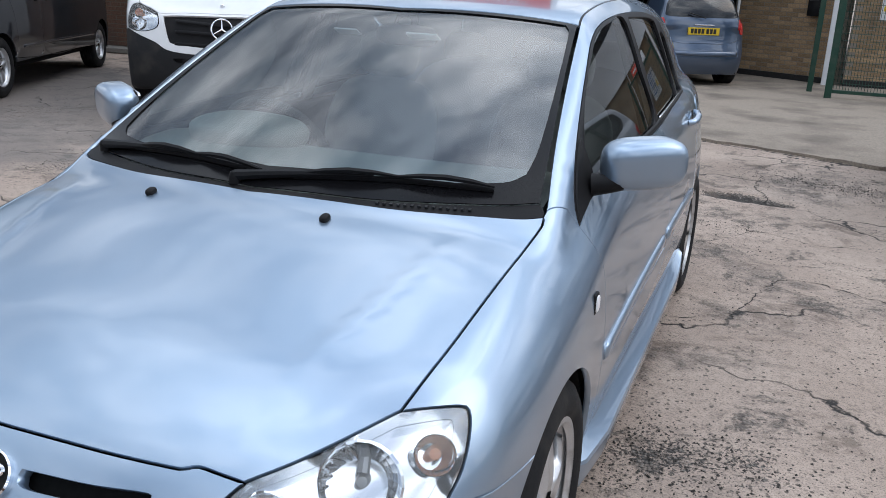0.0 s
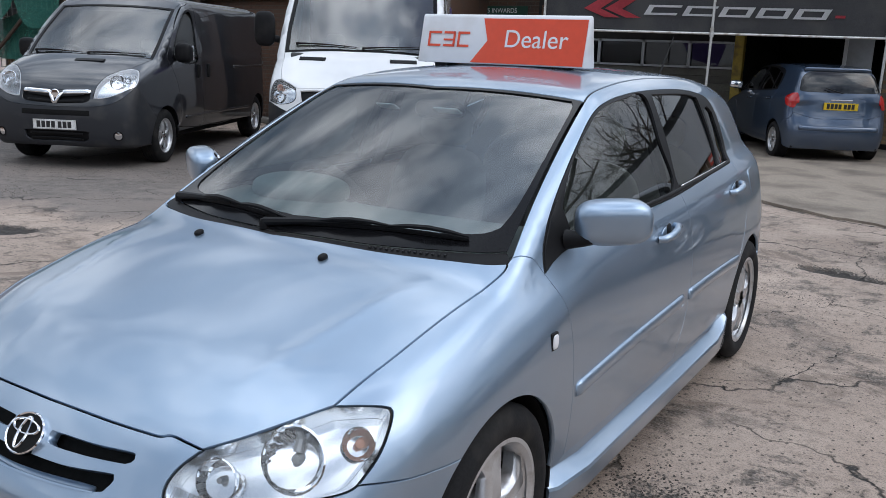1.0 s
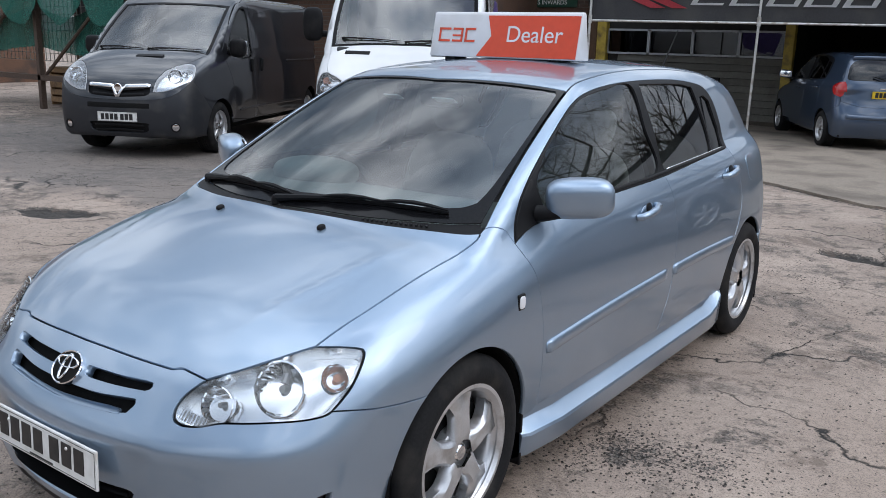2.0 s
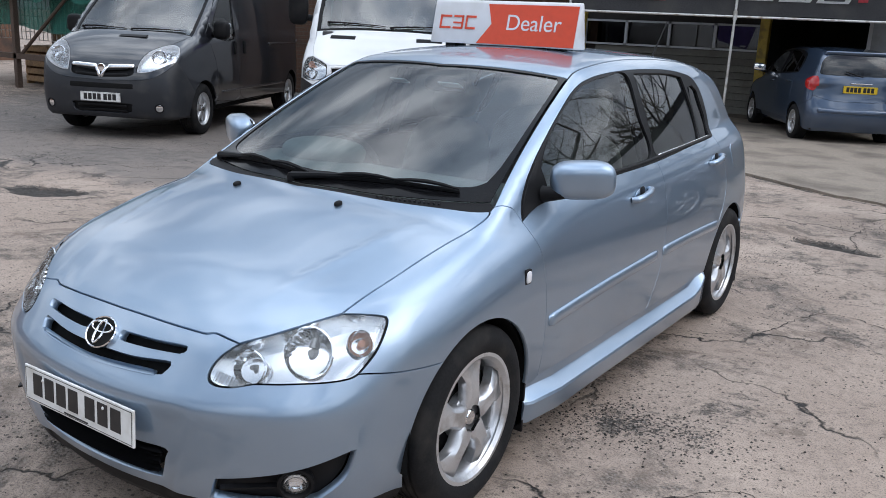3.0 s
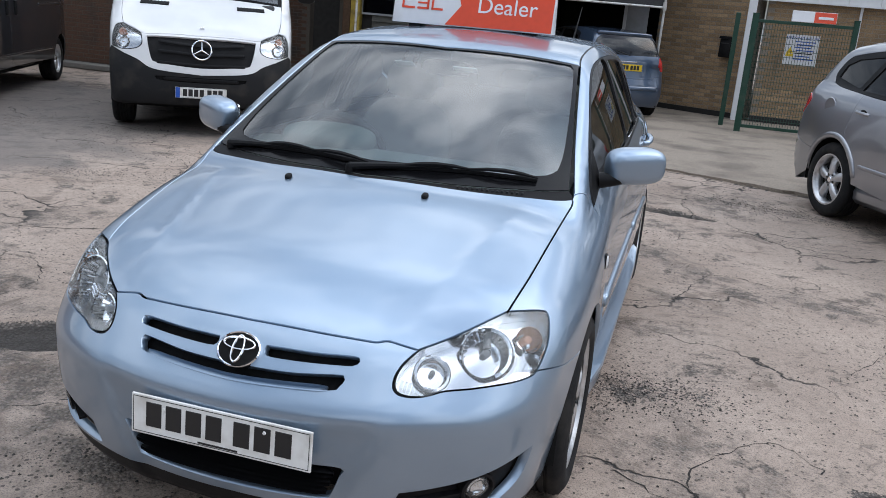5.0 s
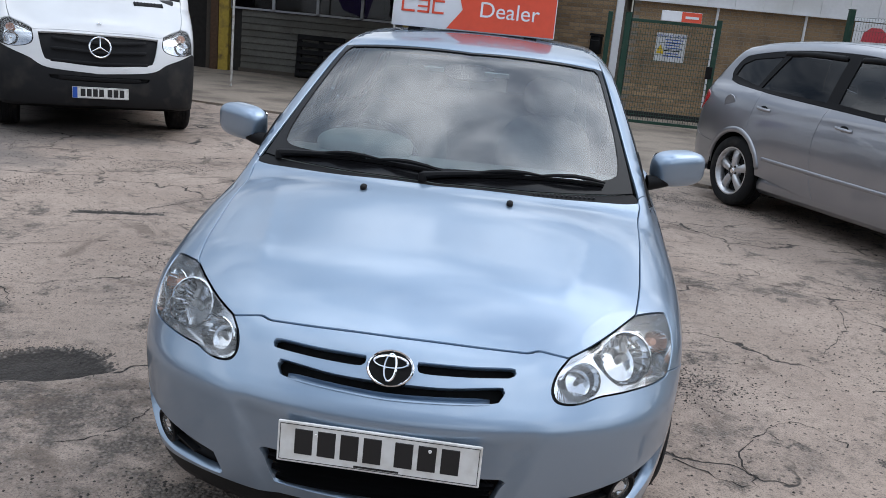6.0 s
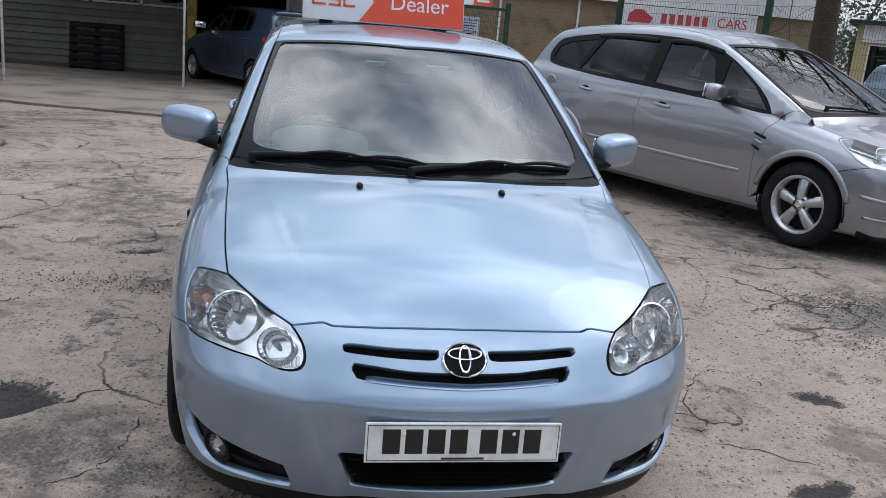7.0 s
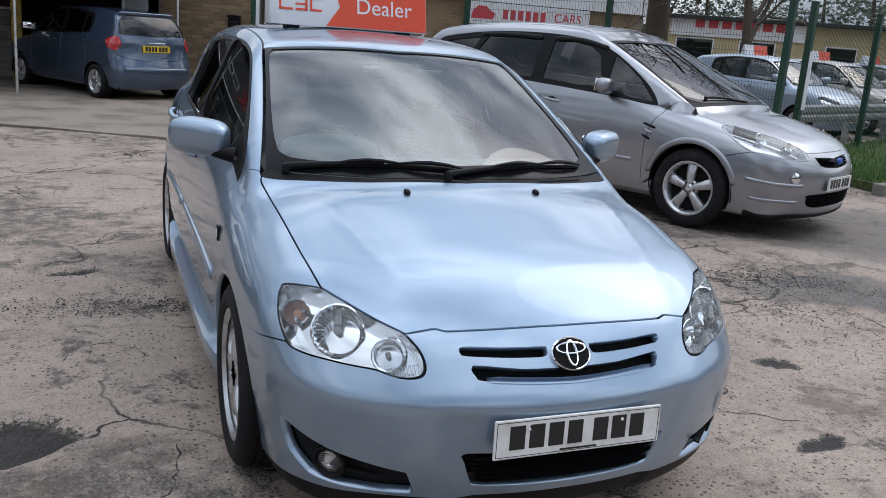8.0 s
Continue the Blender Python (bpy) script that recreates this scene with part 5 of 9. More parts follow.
    part("permit_label", box_bm(-0.04, 0.04, -0.002, 0.002, -0.02, 0.02), SIGN_WHITE, car, m=pose(-0.14, 1.69, 1.285, 65))
    part("permit_label", box_bm(-0.05, 0.05, -0.002, 0.002, -0.02, 0.02), SIGN_WHITE, car, m=pose(0.12, 1.69, 1.285, 65))
    return car


car = hatchback()


def roof_sign():
    s = thing("roof_sign", "white and orange dealer sign on the roof of the blue hatchback", "sign", pose(CAR_X - 0.052, CAR_Y + 2.40, 1.428, 0, 0, 1.2))
    half = 0.392
    sec = [(-0.062, 0.0), (-0.020, 0.195), (-0.012, 0.206), (0.012, 0.206), (0.020, 0.195), (0.062, 0.0)]
    part("sign_body", prism_bm([(y, z + 0.012) for y, z in sec], -half, half, "x", 0.004, 2), SIGN_WHITE, s, smooth=40)
    for fr in (-1, 1):
        tilt = math.degrees(math.atan2(0.042, 0.195))
        face = pose(0, fr * 0.0425, 0.012 + 0.0975, 90 - tilt * 1 if fr < 0 else 90 + tilt, 0, 0)
        q = face if fr < 0 else pose(0, 0, 0, 0, 0, 180) @ pose(0, -0.0425, 0.012 + 0.0975, 90 - tilt)
        red = part("red_field", prism_bm([(-0.085, 0.094), (0.388, 0.094), (0.388, -0.094), (-0.125, -0.094), (-0.055, 0.0)], 0.0005, 0.0025, "z"), SIGN_RED, s, "orange-red arrow field", m=q)
        w = link("dealer_word", text_mesh("Dealer", 0.076), SIGN_WHITE, red, "white word Dealer", pose(0.168, 0.006, 0.003))
        for k, (x0, x1) in enumerate(((-0.35, -0.285), (-0.272, -0.215), (-0.202, -0.145))):
            logo = bmesh.new()
            t = 0.010
            for b in ((x0, x1, 0.026, 0.026 + t), (x0, x0 + t, -0.030, 0.036), (x0, x1, -0.030, -0.030 + t)) if k != 1 else ((x0, x1, 0.026, 0.026 + t), (x1 - t, x1, -0.030, 0.036), (x0, x1, -0.030, -0.030 + t), (x0, x1, -0.004, 0.004)):
                box_bm(b[0], b[1], b[2], b[3], 0.0005, 0.0022, bm=logo)
            part("logo_shape", logo, SIGN_RED, s, m=q)
    for x in (-0.28, 0.28):
        part("magnet_foot", box_bm(x - 0.03, x + 0.03, -0.05, 0.05, -0.008, 0.016, 0.004), BLACK, s)
    return s


roof_sign()

# ---- other vehicles ----
def skin(s):
    """A body from its side, plan, nose, bonnet, tail and cabin curves."""
    plan, sec, nose, hood, tail = (spline(*s[k]) for k in ("plan", "sec", "nose", "hood", "tail"))
    taper, roof, back = (spline(*s[k]) for k in ("taper", "roof", "back"))
    c2, c4 = s.get("bow", (0.25, 0.25))
    d2 = s.get("crown", 0.10)
    gx, gz, gs1, gs2 = s["glass"]
    y0, z0, sl, cu, wx = s["screen"]
    r2 = s.get("roof_crown", 0.08)
    hubs, flare = s.get("hubs", ()), s.get("flare", 0.008)
    kt, kf = s.get("soft", (0.12, 0.09))
    yb, base, cut = s.get("shelf", 1.3), s.get("base", 0.18), s.get("cut", 0.86)

    def f(p):
        ax, y, z = np.abs(p[:, 0]), p[:, 1], p[:, 2]
        x2 = ax * ax
        wa = sum(np.exp(-((y - h) / 0.36) ** 4) for h in hubs) if hubs else 0
        side = ax - (plan(y) + sec(z) + flare * wa * np.exp(-((z - 0.55) / 0.22) ** 2))
        front = nose(z) + c2 * x2 + c4 * x2 * x2 - y
        top = z - (hood(y) - (1 - 0.8 * step01((y - yb) / 0.1)) * (d2 * x2 + 0.1 * x2 ** 3))
        rear = y - (tail(z) - 0.18 * x2 - 0.25 * x2 ** 3)
        low = smax(smax(smax(smax(side, top, kt), front, kf), rear, 0.09), base - z, 0.04)
        dz = z - gz
        a = (ax - (gx + taper(y) - gs1 * dz - gs2 * dz * np.abs(dz))) / 1.05
        b = (y0 + sl * (z - z0) + cu * (z - z0) ** 2 + wx * x2 - y) / math.sqrt(1 + sl * sl)
        c = z - (roof(y) - r2 * x2 - 0.08 * x2 ** 3)
        d = (y - (back(z) - 0.2 * x2)) / 1.15
        up = smax(smax(smax(a, c, 0.09), b, 0.035), d, 0.09)
        return smin(low, smax(up, cut - z, 0.03), 0.03)
    return f


def remap(ys, yt, zs, zt, kx):
    fy, fz = (lambda v: np.interp(v, ys, yt)), (lambda v: np.interp(v, zs, zt))
    return lambda pts: [(x * kx, float(fy(y)), float(fz(z))) for x, y, z in pts]


def plain_car(car, f, M, paint, s, glass_side=SIDE_GLASS, glass_rear=PRIVACY, yellow=False, far=False):
    """A car's panels, glass, lamps, wheels and trim; its seams are the hatchback's, moved by M onto the skin f, or its own where s has them."""
    st = 0.10 if far else 0.055
    S = lambda pts, gap=0.035: snap(f, dense(M(pts), gap))
    O = lambda key, pts: snap(f, dense(s[key], 0.035)) if key in s else S(pts)
    join = lambda *c: tidy(np.vstack(c))
    (hy, hz), (ry, rz), ar, wx = s["hub_f"], s["hub_r"], s["arch"], s["half"]
    nose = O("nose_line", [(0, 0.165, 0.69), (0.2, 0.175, 0.688), (0.36, 0.20, 0.68), (0.455, 0.223, 0.661)])
    lamp_top = O("lamp_top", [(0.455, 0.223, 0.661), (0.52, 0.275, 0.69), (0.585, 0.345, 0.722), (0.645, 0.425, 0.75)])
    lamp_far = O("lamp_far", [(0.645, 0.425, 0.75), (0.70, 0.475, 0.745), (0.741, 0.512, 0.728), (0.763, 0.435, 0.65), (0.757, 0.375, 0.606)])
    lamp_low = O("lamp_low", [(0.757, 0.375, 0.606), (0.68, 0.315, 0.577), (0.60, 0.25, 0.569), (0.50, 0.185, 0.562), (0.43, 0.155, 0.58), (0.427, 0.182, 0.63), (0.455, 0.223, 0.661)])
    e = lambda c: tuple(c[-1])
    T = lambda pts, gap=0.035: snap(f, dense(pts, gap))
    mm = lambda p: M([p])[0]
    hood_side = T([e(lamp_top), mm((0.662, 0.6, 0.80)), mm((0.675, 0.8, 0.85)), mm((0.684, 1.0, 0.89)), mm((0.665, 1.092, 0.908))])
    hood_rear = T([e(hood_side), mm((0.55, 1.035, 0.925)), mm((0.35, 0.969, 0.94)), mm((0.0, 0.925, 0.944))])
    arch_f = T(arc(hy, hz, ar, 40, 176, wx))
    arch_low = T(arc(hy, hz, ar, -22, 40, wx, 10))
    arch_r = T(arc(ry, rz, ar, 4, 176, wx))
    seam = T([e(lamp_far), mm((0.80, 0.50, 0.585)), tuple(arch_f[0])])
    foot = S([(0.672, 1.125, 0.93), (0.72, 1.17, 0.945), (0.775, 1.215, 0.905)])
    door_front = T([e(foot), mm((0.80, 1.235, 0.85)), mm((0.818, 1.275, 0.75)), mm((0.824, 1.305, 0.6)), mm((0.82, 1.308, 0.315))])
    dlo = O("dlo", [(0.775, 1.215, 0.905), (0.757, 1.262, 0.975), (0.712, 1.378, 1.08), (0.645, 1.67, 1.25), (0.617, 1.82, 1.308), (0.596, 2.12, 1.357), (0.592, 2.39, 1.368), (0.593, 2.8, 1.367), (0.606, 3.25, 1.318), (0.635, 3.33, 1.25), (0.69, 3.335, 1.14), (0.735, 3.29, 1.028)])
    belt = O("belt", [(0.735, 3.29, 1.028), (0.73, 3.0, 1.002), (0.74, 2.7, 0.985), (0.752, 2.415, 0.972), (0.762, 1.8, 0.962), (0.768, 1.42, 0.950), (0.775, 1.215, 0.905)])
    bp = mm((0.752, 2.415, 0.972))
    ib = int(np.argmin(np.abs(belt[:, 1] - bp[1])))
    rd = mm((0.735, 3.29, 1.028))
    ir = int(np.argmin(np.abs(belt[:, 1] - s.get("rear_door_y", rd[1]))))
    pillar = T([tuple(belt[ib]), mm((0.812, 2.45, 0.72)), mm((0.822, 2.42, 0.5)), mm((0.815, 2.345, 0.315))])
    k_r = int(len(arch_r) * 0.19)
    yr = belt[ir][1]
    door_rear = T([tuple(belt[ir]), (wx, yr + 0.03, 0.8), (wx, (yr + arch_r[k_r][1]) / 2 + 0.03, 0.66), tuple(arch_r[k_r])])
    ws_side = S([(0.672, 1.125, 0.93), (0.638, 1.35, 1.065), (0.60, 1.6, 1.205), (0.557, 1.875, 1.335)])
    ws_top = T([e(ws_side), mm((0.3, 1.84, 1.352)), mm((0.0, 1.80, 1.36))])
    gutter = T([e(ws_side), mm((0.535, 2.4, 1.405)), mm((0.535, 3.0, 1.402)), mm((0.53, 3.5, 1.365)), mm((0.51, 3.74, 1.315))])
    k_t = len(arch_r) - int(len(arch_r) * 0.22)
    tail = T([e(gutter), mm((0.60, 3.88, 1.17)), mm((0.69, 3.98, 1.03)), mm((0.71, 4.02, 0.85)), mm((0.72, 4.02, 0.68)), mm((0.79, 3.82, 0.56)), tuple(arch_r[k_t])])
    foot_line = T([tuple(arch_low[0]), mm((0.785, 0.5, 0.168)), mm((0.73, 0.31, 0.165)), mm((0.3, 0.08, 0.176)), mm((0, 0.06, 0.178))])
    sill = lambda a, b: T([tuple(a), ((a[0] + b[0]) / 2, (a[1] + b[1]) / 2, (a[2] + b[2]) / 2), tuple(b)])
    panel(f, "bonnet", mirrored(join(nose, lamp_top, hood_side, hood_rear)), Flat((0, -0.35, 1)), paint, car, st, gap=0.003)
    panel(f, "front_wing", join(hood_side, foot, door_front, sill(door_front[-1], arch_f[-1]), arch_f[::-1], seam[::-1], lamp_far[::-1]), Flat((0.75, -0.12, 0.6)), paint, car, st, both=True, gap=0.003)
    panel(f, "front_door", join(belt[ib:][::-1], pillar, sill(pillar[-1], door_front[-1]), door_front[::-1]), Flat((1, 0, 0.12)), paint, car, st, both=True, gap=0.003)
    panel(f, "rear_door", join(belt[ir:ib + 1][::-1], door_rear, arch_r[:k_r + 1][::-1], sill(arch_r[0], pillar[-1]), pillar[::-1]), Flat((1, 0, 0.12)), paint, car, st, both=True, gap=0.003)
    panel(f, "body_side", join(ws_side, gutter, tail, arch_r[k_r:k_t][::-1], door_rear[::-1], belt[:ir + 1][::-1], dlo[::-1], foot[::-1]), Flat((0.85, 0, 0.55)), paint, car, st, both=True)
    rear_roof = T([e(gutter), mm((0.3, 3.79, 1.325)), mm((0, 3.80, 1.33))])
    panel(f, "roof", mirrored(join(ws_top[::-1], gutter, rear_roof)), Flat((0, 0, 1)), paint, car, st * 1.5, gap=0.005)
    rnd = Round(1.0, 0.95)
    holes = []
    for k in ("grille", "mouth"):
        if k in s:
            holes.append(mirrored(T(s[k], 0.03)))
    bump = mirrored(join(nose, lamp_low[::-1], seam, arch_low[::-1], foot_line))
    panel(f, "front_bumper", [bump] + holes, rnd, paint, car, st * 0.8, lip=0.03)
    for k, h in zip(("grille", "lower_grille"), holes):
        big = h.mean(0) + (h - h.mean(0)) * np.array((1.04, 1, 1.2))
        panel(f, k, big, rnd, BLACK, car, st, off=-0.04, lip=0)
        zs = np.linspace(h[:, 2].min() + 0.02, h[:, 2].max() - 0.015, 4)
        for z in zs[: 4 if k != "grille" else 3]:
            w = h[:, 0].max() * 0.9
            strips(f, "grille_slat", [(-w, h[:, 1].max(), z), (0, h[:, 1].min(), z), (w, h[:, 1].max(), z)], SATIN, car, 0.014, -0.02, both=False)
    # lamps
    ch = Flat((0.42, -0.78, 0.46))
    ll = join(lamp_top, lamp_far, lamp_low)
    cen = ll.mean(0)
    lamps = panel(f, "headlamp", ll, ch, LENS, car, st * 0.6, lip=0, gap=0.005, off=0.002, both=True, label="clear-lens headlamp with chrome bowl")
    for sgn, lamp in zip((1, -1), lamps):
        lamp.visible_shadow = False
        ob = panel(f, "lamp_bowl", ll, ch, REFLECTOR, lamp, st * 0.6, lip=0, gap=0.004, off=-0.05)[0]
        rim = panel(f, "lamp_surround", [ll, cen + (ll - cen) * 0.93], ch, SIGN_WHITE if not far else SATIN, lamp, st, lip=0.05, gap=0.003, off=-0.004)[0]
        if sgn < 0:
            for o in (ob, rim):
                o.data.transform(Matrix.Diagonal((-1, 1, 1, 1)))
                o.data.flip_normals()
        if not far:
            for t, r in ((0.12, 0.062), (-0.55, 0.045)):
                c0 = snap(f, [cen + (ll[np.argmin(ll[:, 0])] - cen) * -t])
                n0 = unit(grad(f, c0))[0] * 0.35 + np.array((0.1, -0.9, 0.1)) * 0.65
                p0 = c0[0] - unit(grad(f, c0))[0] * 0.03
                fl = np.array((sgn, 1, 1))
                part("reflector", lathe_bm([(r * 1.05, 0.012), (r, 0.013), (r * 0.7, -0.018), (r * 0.3, -0.03), (r * 0.2, -0.01), (0, -0.006)], 28, "z"), CHROME, lamp, smooth=40, m=Matrix.Translation(p0 * fl) @ Vector(n0 * fl).to_track_quat("Z", "Y").to_matrix().to_4x4())
    # glass
    gl_bot = S([(0, 0.968, 0.957), (0.3, 1.008, 0.957), (0.55, 1.10, 0.957), (0.648, 1.165, 0.962)])
    gl_side = T([e(gl_bot), mm((0.628, 1.35, 1.07)), mm((0.592, 1.6, 1.208)), e(ws_side)])
    ws = mirrored(join(gl_bot, gl_side, ws_top))
    mid = ws.mean(0)
    win = panel(f, "windscreen", mid + (ws - mid) * np.array((0.95, 0.92, 0.92)), Flat((0, -0.6, 0.8)), SCREEN, car, st * 1.5, lip=0, gap=-0.006, off=-0.008)[0]
    win.visible_shadow = False
    mid = ws.mean(0)
    panel(f, "ceramic_border", [ws, mid + (ws - mid) * np.array((0.95, 0.92, 0.92))], Flat((0, -0.6, 0.8)), FRIT, win, st * 1.2, lip=0.004, gap=0.002, off=-0.001)
    panel(f, "cowl", mirrored(join(hood_rear[::-1], T([e(hood_side), e(gl_bot)]), gl_bot[::-1])), Flat((0, -0.3, 1)), BLACK, car, st, lip=0.02, off=-0.004)
    holes = []
    for key, pts, mat in (("front_window", [(0.752, 1.44, 1.0), (0.695, 1.56, 1.155), (0.665, 1.68, 1.225), (0.635, 1.84, 1.287), (0.612, 2.12, 1.332), (0.610, 2.34, 1.338), (0.748, 2.33, 0.995), (0.755, 1.8, 0.985), (0.752, 1.44, 1.0)], glass_side),
                          ("rear_window", [(0.608, 2.455, 1.342), (0.61, 2.8, 1.338), (0.63, 3.05, 1.30), (0.735, 3.03, 1.028), (0.746, 2.465, 1.0), (0.608, 2.455, 1.342)], glass_rear),
                          ("quarter_window", [(0.640, 3.11, 1.28), (0.645, 3.25, 1.255), (0.70, 3.275, 1.13), (0.735, 3.245, 1.045), (0.738, 3.08, 1.036), (0.640, 3.11, 1.28)], glass_rear), ("nose_window", None, glass_side)):
        if key in s:
            pts = s[key]
        elif pts is None:
            continue
        else:
            pts = M(pts)
        lp = snap(f, straight(pts, 0.06))
        holes.append(lp)
        for ob in panel(f, key, lp, Flat((1, 0, 0.35)), mat, car, st * 1.5, lip=0, gap=-0.004, off=-0.008, both=True):
            ob.visible_shadow = False
    panel(f, "window_frame", [join(dlo, belt)] + holes, Flat((1, 0, 0.35)), SATIN, car, st, lip=0.008, off=0.001, both=True)
    # rear end
    i_t = int(len(tail) * 0.66)
    tb = T([tuple(tail[i_t]), mm((0.4, 4.11, 0.66)), mm((0, 4.14, 0.66))])
    panel(f, "tailgate", mirrored(join(rear_roof[::-1], tail[:i_t + 1], tb)), Flat((0, 0.85, 0.4)), paint, car, st)
    panel(f, "tail_window", mirrored(S([(0, 3.84, 1.29), (0.46, 3.82, 1.27), (0.60, 3.93, 1.10), (0.56, 4.0, 1.03), (0, 4.07, 1.02)])), Flat((0, 0.85, 0.4)), PRIVACY, car, st, off=0.006)
    panel(f, "rear_bumper", mirrored(join(tb[::-1], tail[i_t:], arch_r[k_t:], T([tuple(arch_r[-1]), mm((0.79, 3.84, 0.25)), mm((0.74, 3.95, 0.21)), mm((0.4, 4.08, 0.20)), mm((0, 4.10, 0.20))]))), Round(3.0, 0.95, True), paint, car, st)
    tl = s.get("tail_lamp") or M([(0.66, 4.02, 0.97), (0.74, 3.93, 0.98), (0.77, 3.88, 0.90), (0.745, 3.95, 0.77), (0.68, 4.05, 0.74), (0.64, 4.08, 0.80), (0.66, 4.02, 0.97)])
    lamp = panel(f, "tail_lamp", T(tl, 0.02), Flat((0.7, 0.7, 0.1)), RED_LENS, car, 0.04, off=0.008, lip=0.015, both=True, label="red tail lamp")
    part("floor_pan", box_bm(-wx + 0.14, wx - 0.14, hy - 0.5, ry + 0.5, 0.2, 0.28, 0.03), UNDER, car)
    wheel_well(car, hy, hz, ar + 0.008, wx - 0.03, 0.36)
    wheel_well(car, ry, rz, ar + 0.008, wx - 0.03, 0.36)
    for y, z in ((hy, hz), (ry, rz)):
        for sg in (1, -1):
            wheel(car, (sg * (wx - 0.115), y, s["tyre"]), sg, s["tyre"], s["rim"], 0.205, s.get("spokes", 5), s.get("style", "slim"))
    for sg in (1, -1):
        sec = [(wx - 0.15, 0.19), (wx - 0.09, 0.20), (wx - 0.052, 0.24), (wx - 0.045, 0.31), (wx - 0.06, 0.345), (wx - 0.12, 0.345)]
        part("sill", prism_bm([(sg * a, b) for a, b in sec], hy + ar, ry - ar, "y", 0.006), paint, car, smooth=50)
        mz = s.get("mirror", (wx + 0.07, mm((0.88, 1.40, 1.0))[1], mm((0.88, 1.40, 1.04))[2]))
        mir = part("door_mirror", blob_bm(0, 0, 0, 0.115, 0.065, 0.07, 3.0), paint, car, smooth=80, m=pose(sg * mz[0], mz[1], mz[2], 4, -4 * sg, -10 * sg))
        part("mirror_glass", box_bm(-0.098, 0.098, 0.05, 0.064, -0.056, 0.056, 0.012), CHROME, mir, smooth=40)
        part("mirror_arm", tube_bm([(-sg * 0.17, -0.01, -0.06), (-sg * 0.05, 0, -0.05)], 0.03, 10), BLACK, mir, smooth=True)
        for yk in ((bp[1] - 0.27, yr - 0.13)):
            zz = float(np.interp(yk, belt[::-1, 1], belt[::-1, 2])) - 0.13
            c = snap(f, [(wx, yk, zz)])[0]
            part("door_handle", tube_bm([(0, -0.09, -0.008), (sg * 0.025, -0.06, -0.004), (sg * 0.028, 0.05, 0.004), (0, 0.09, 0.008)], 0.014, 8), paint, car, smooth=True, m=pose(sg * c[0], c[1], c[2]))
            # cup in satin black: the hollow's shade is given as colour
            part("handle_cup", blob_bm(0, 0, 0, 0.005, 0.05, 0.03, 2.2, 16, 10), SATIN, car, smooth=60, m=pose(sg * c[0], c[1], c[2]))
    if not far:
        for x in (-0.37, 0.37):
            seat(car, x, bp[1] - 0.38, 0.50, mat=DASH_DARK)
        dash_y = mm((0, 1.3, 0.9))
        part("dashboard", prism_bm([(dash_y[1] - 0.25, 0.85), (dash_y[1] - 0.2, dash_y[2] + 0.03), (dash_y[1] + 0.15, dash_y[2] + 0.03), (dash_y[1] + 0.25, 0.85)], -wx + 0.16, wx - 0.16, "x", 0.02), DASH_DARK, car, smooth=50)
        steering_wheel(car, -0.37, dash_y[1] + 0.36, dash_y[2] - 0.02)
        part("rear_bench", blob_bm(0, 0, 0, wx - 0.2, 0.13, 0.36, 4), DASH_DARK, car, smooth=60, m=pose(0, yr - 0.15, 0.82, -18))
    pn = snap(f, [(0, 0.0, s["plate_z"])])[0]
    plate(car, pose(0, pn[1] - 0.012, s["plate_z"]))
    rz2 = s.get("rear_plate_z", 0.8)
    pr = lift(f, np.array([(0, s["len"] + 0.6, rz2)]), np.array([(0, 1.0, 0)]))[0][0]
    plate(car, pose(0, pr[1] + 0.012, rz2, 0, 0, 180), PLATE_YELLOW)
    return e, mm


def at_ground(axle, fwd, front):
    """The pose of a vehicle whose front axle's middle is at axle and which faces fwd; front: from its nose to that axle."""
    f2 = Vector((fwd[0], fwd[1], 0)).normalized()
    o = Vector((axle[0], axle[1], 0)) + f2 * front
    return pose(o.x, o.y, 0, 0, 0, math.degrees(math.atan2(f2.y, f2.x)) + 90)


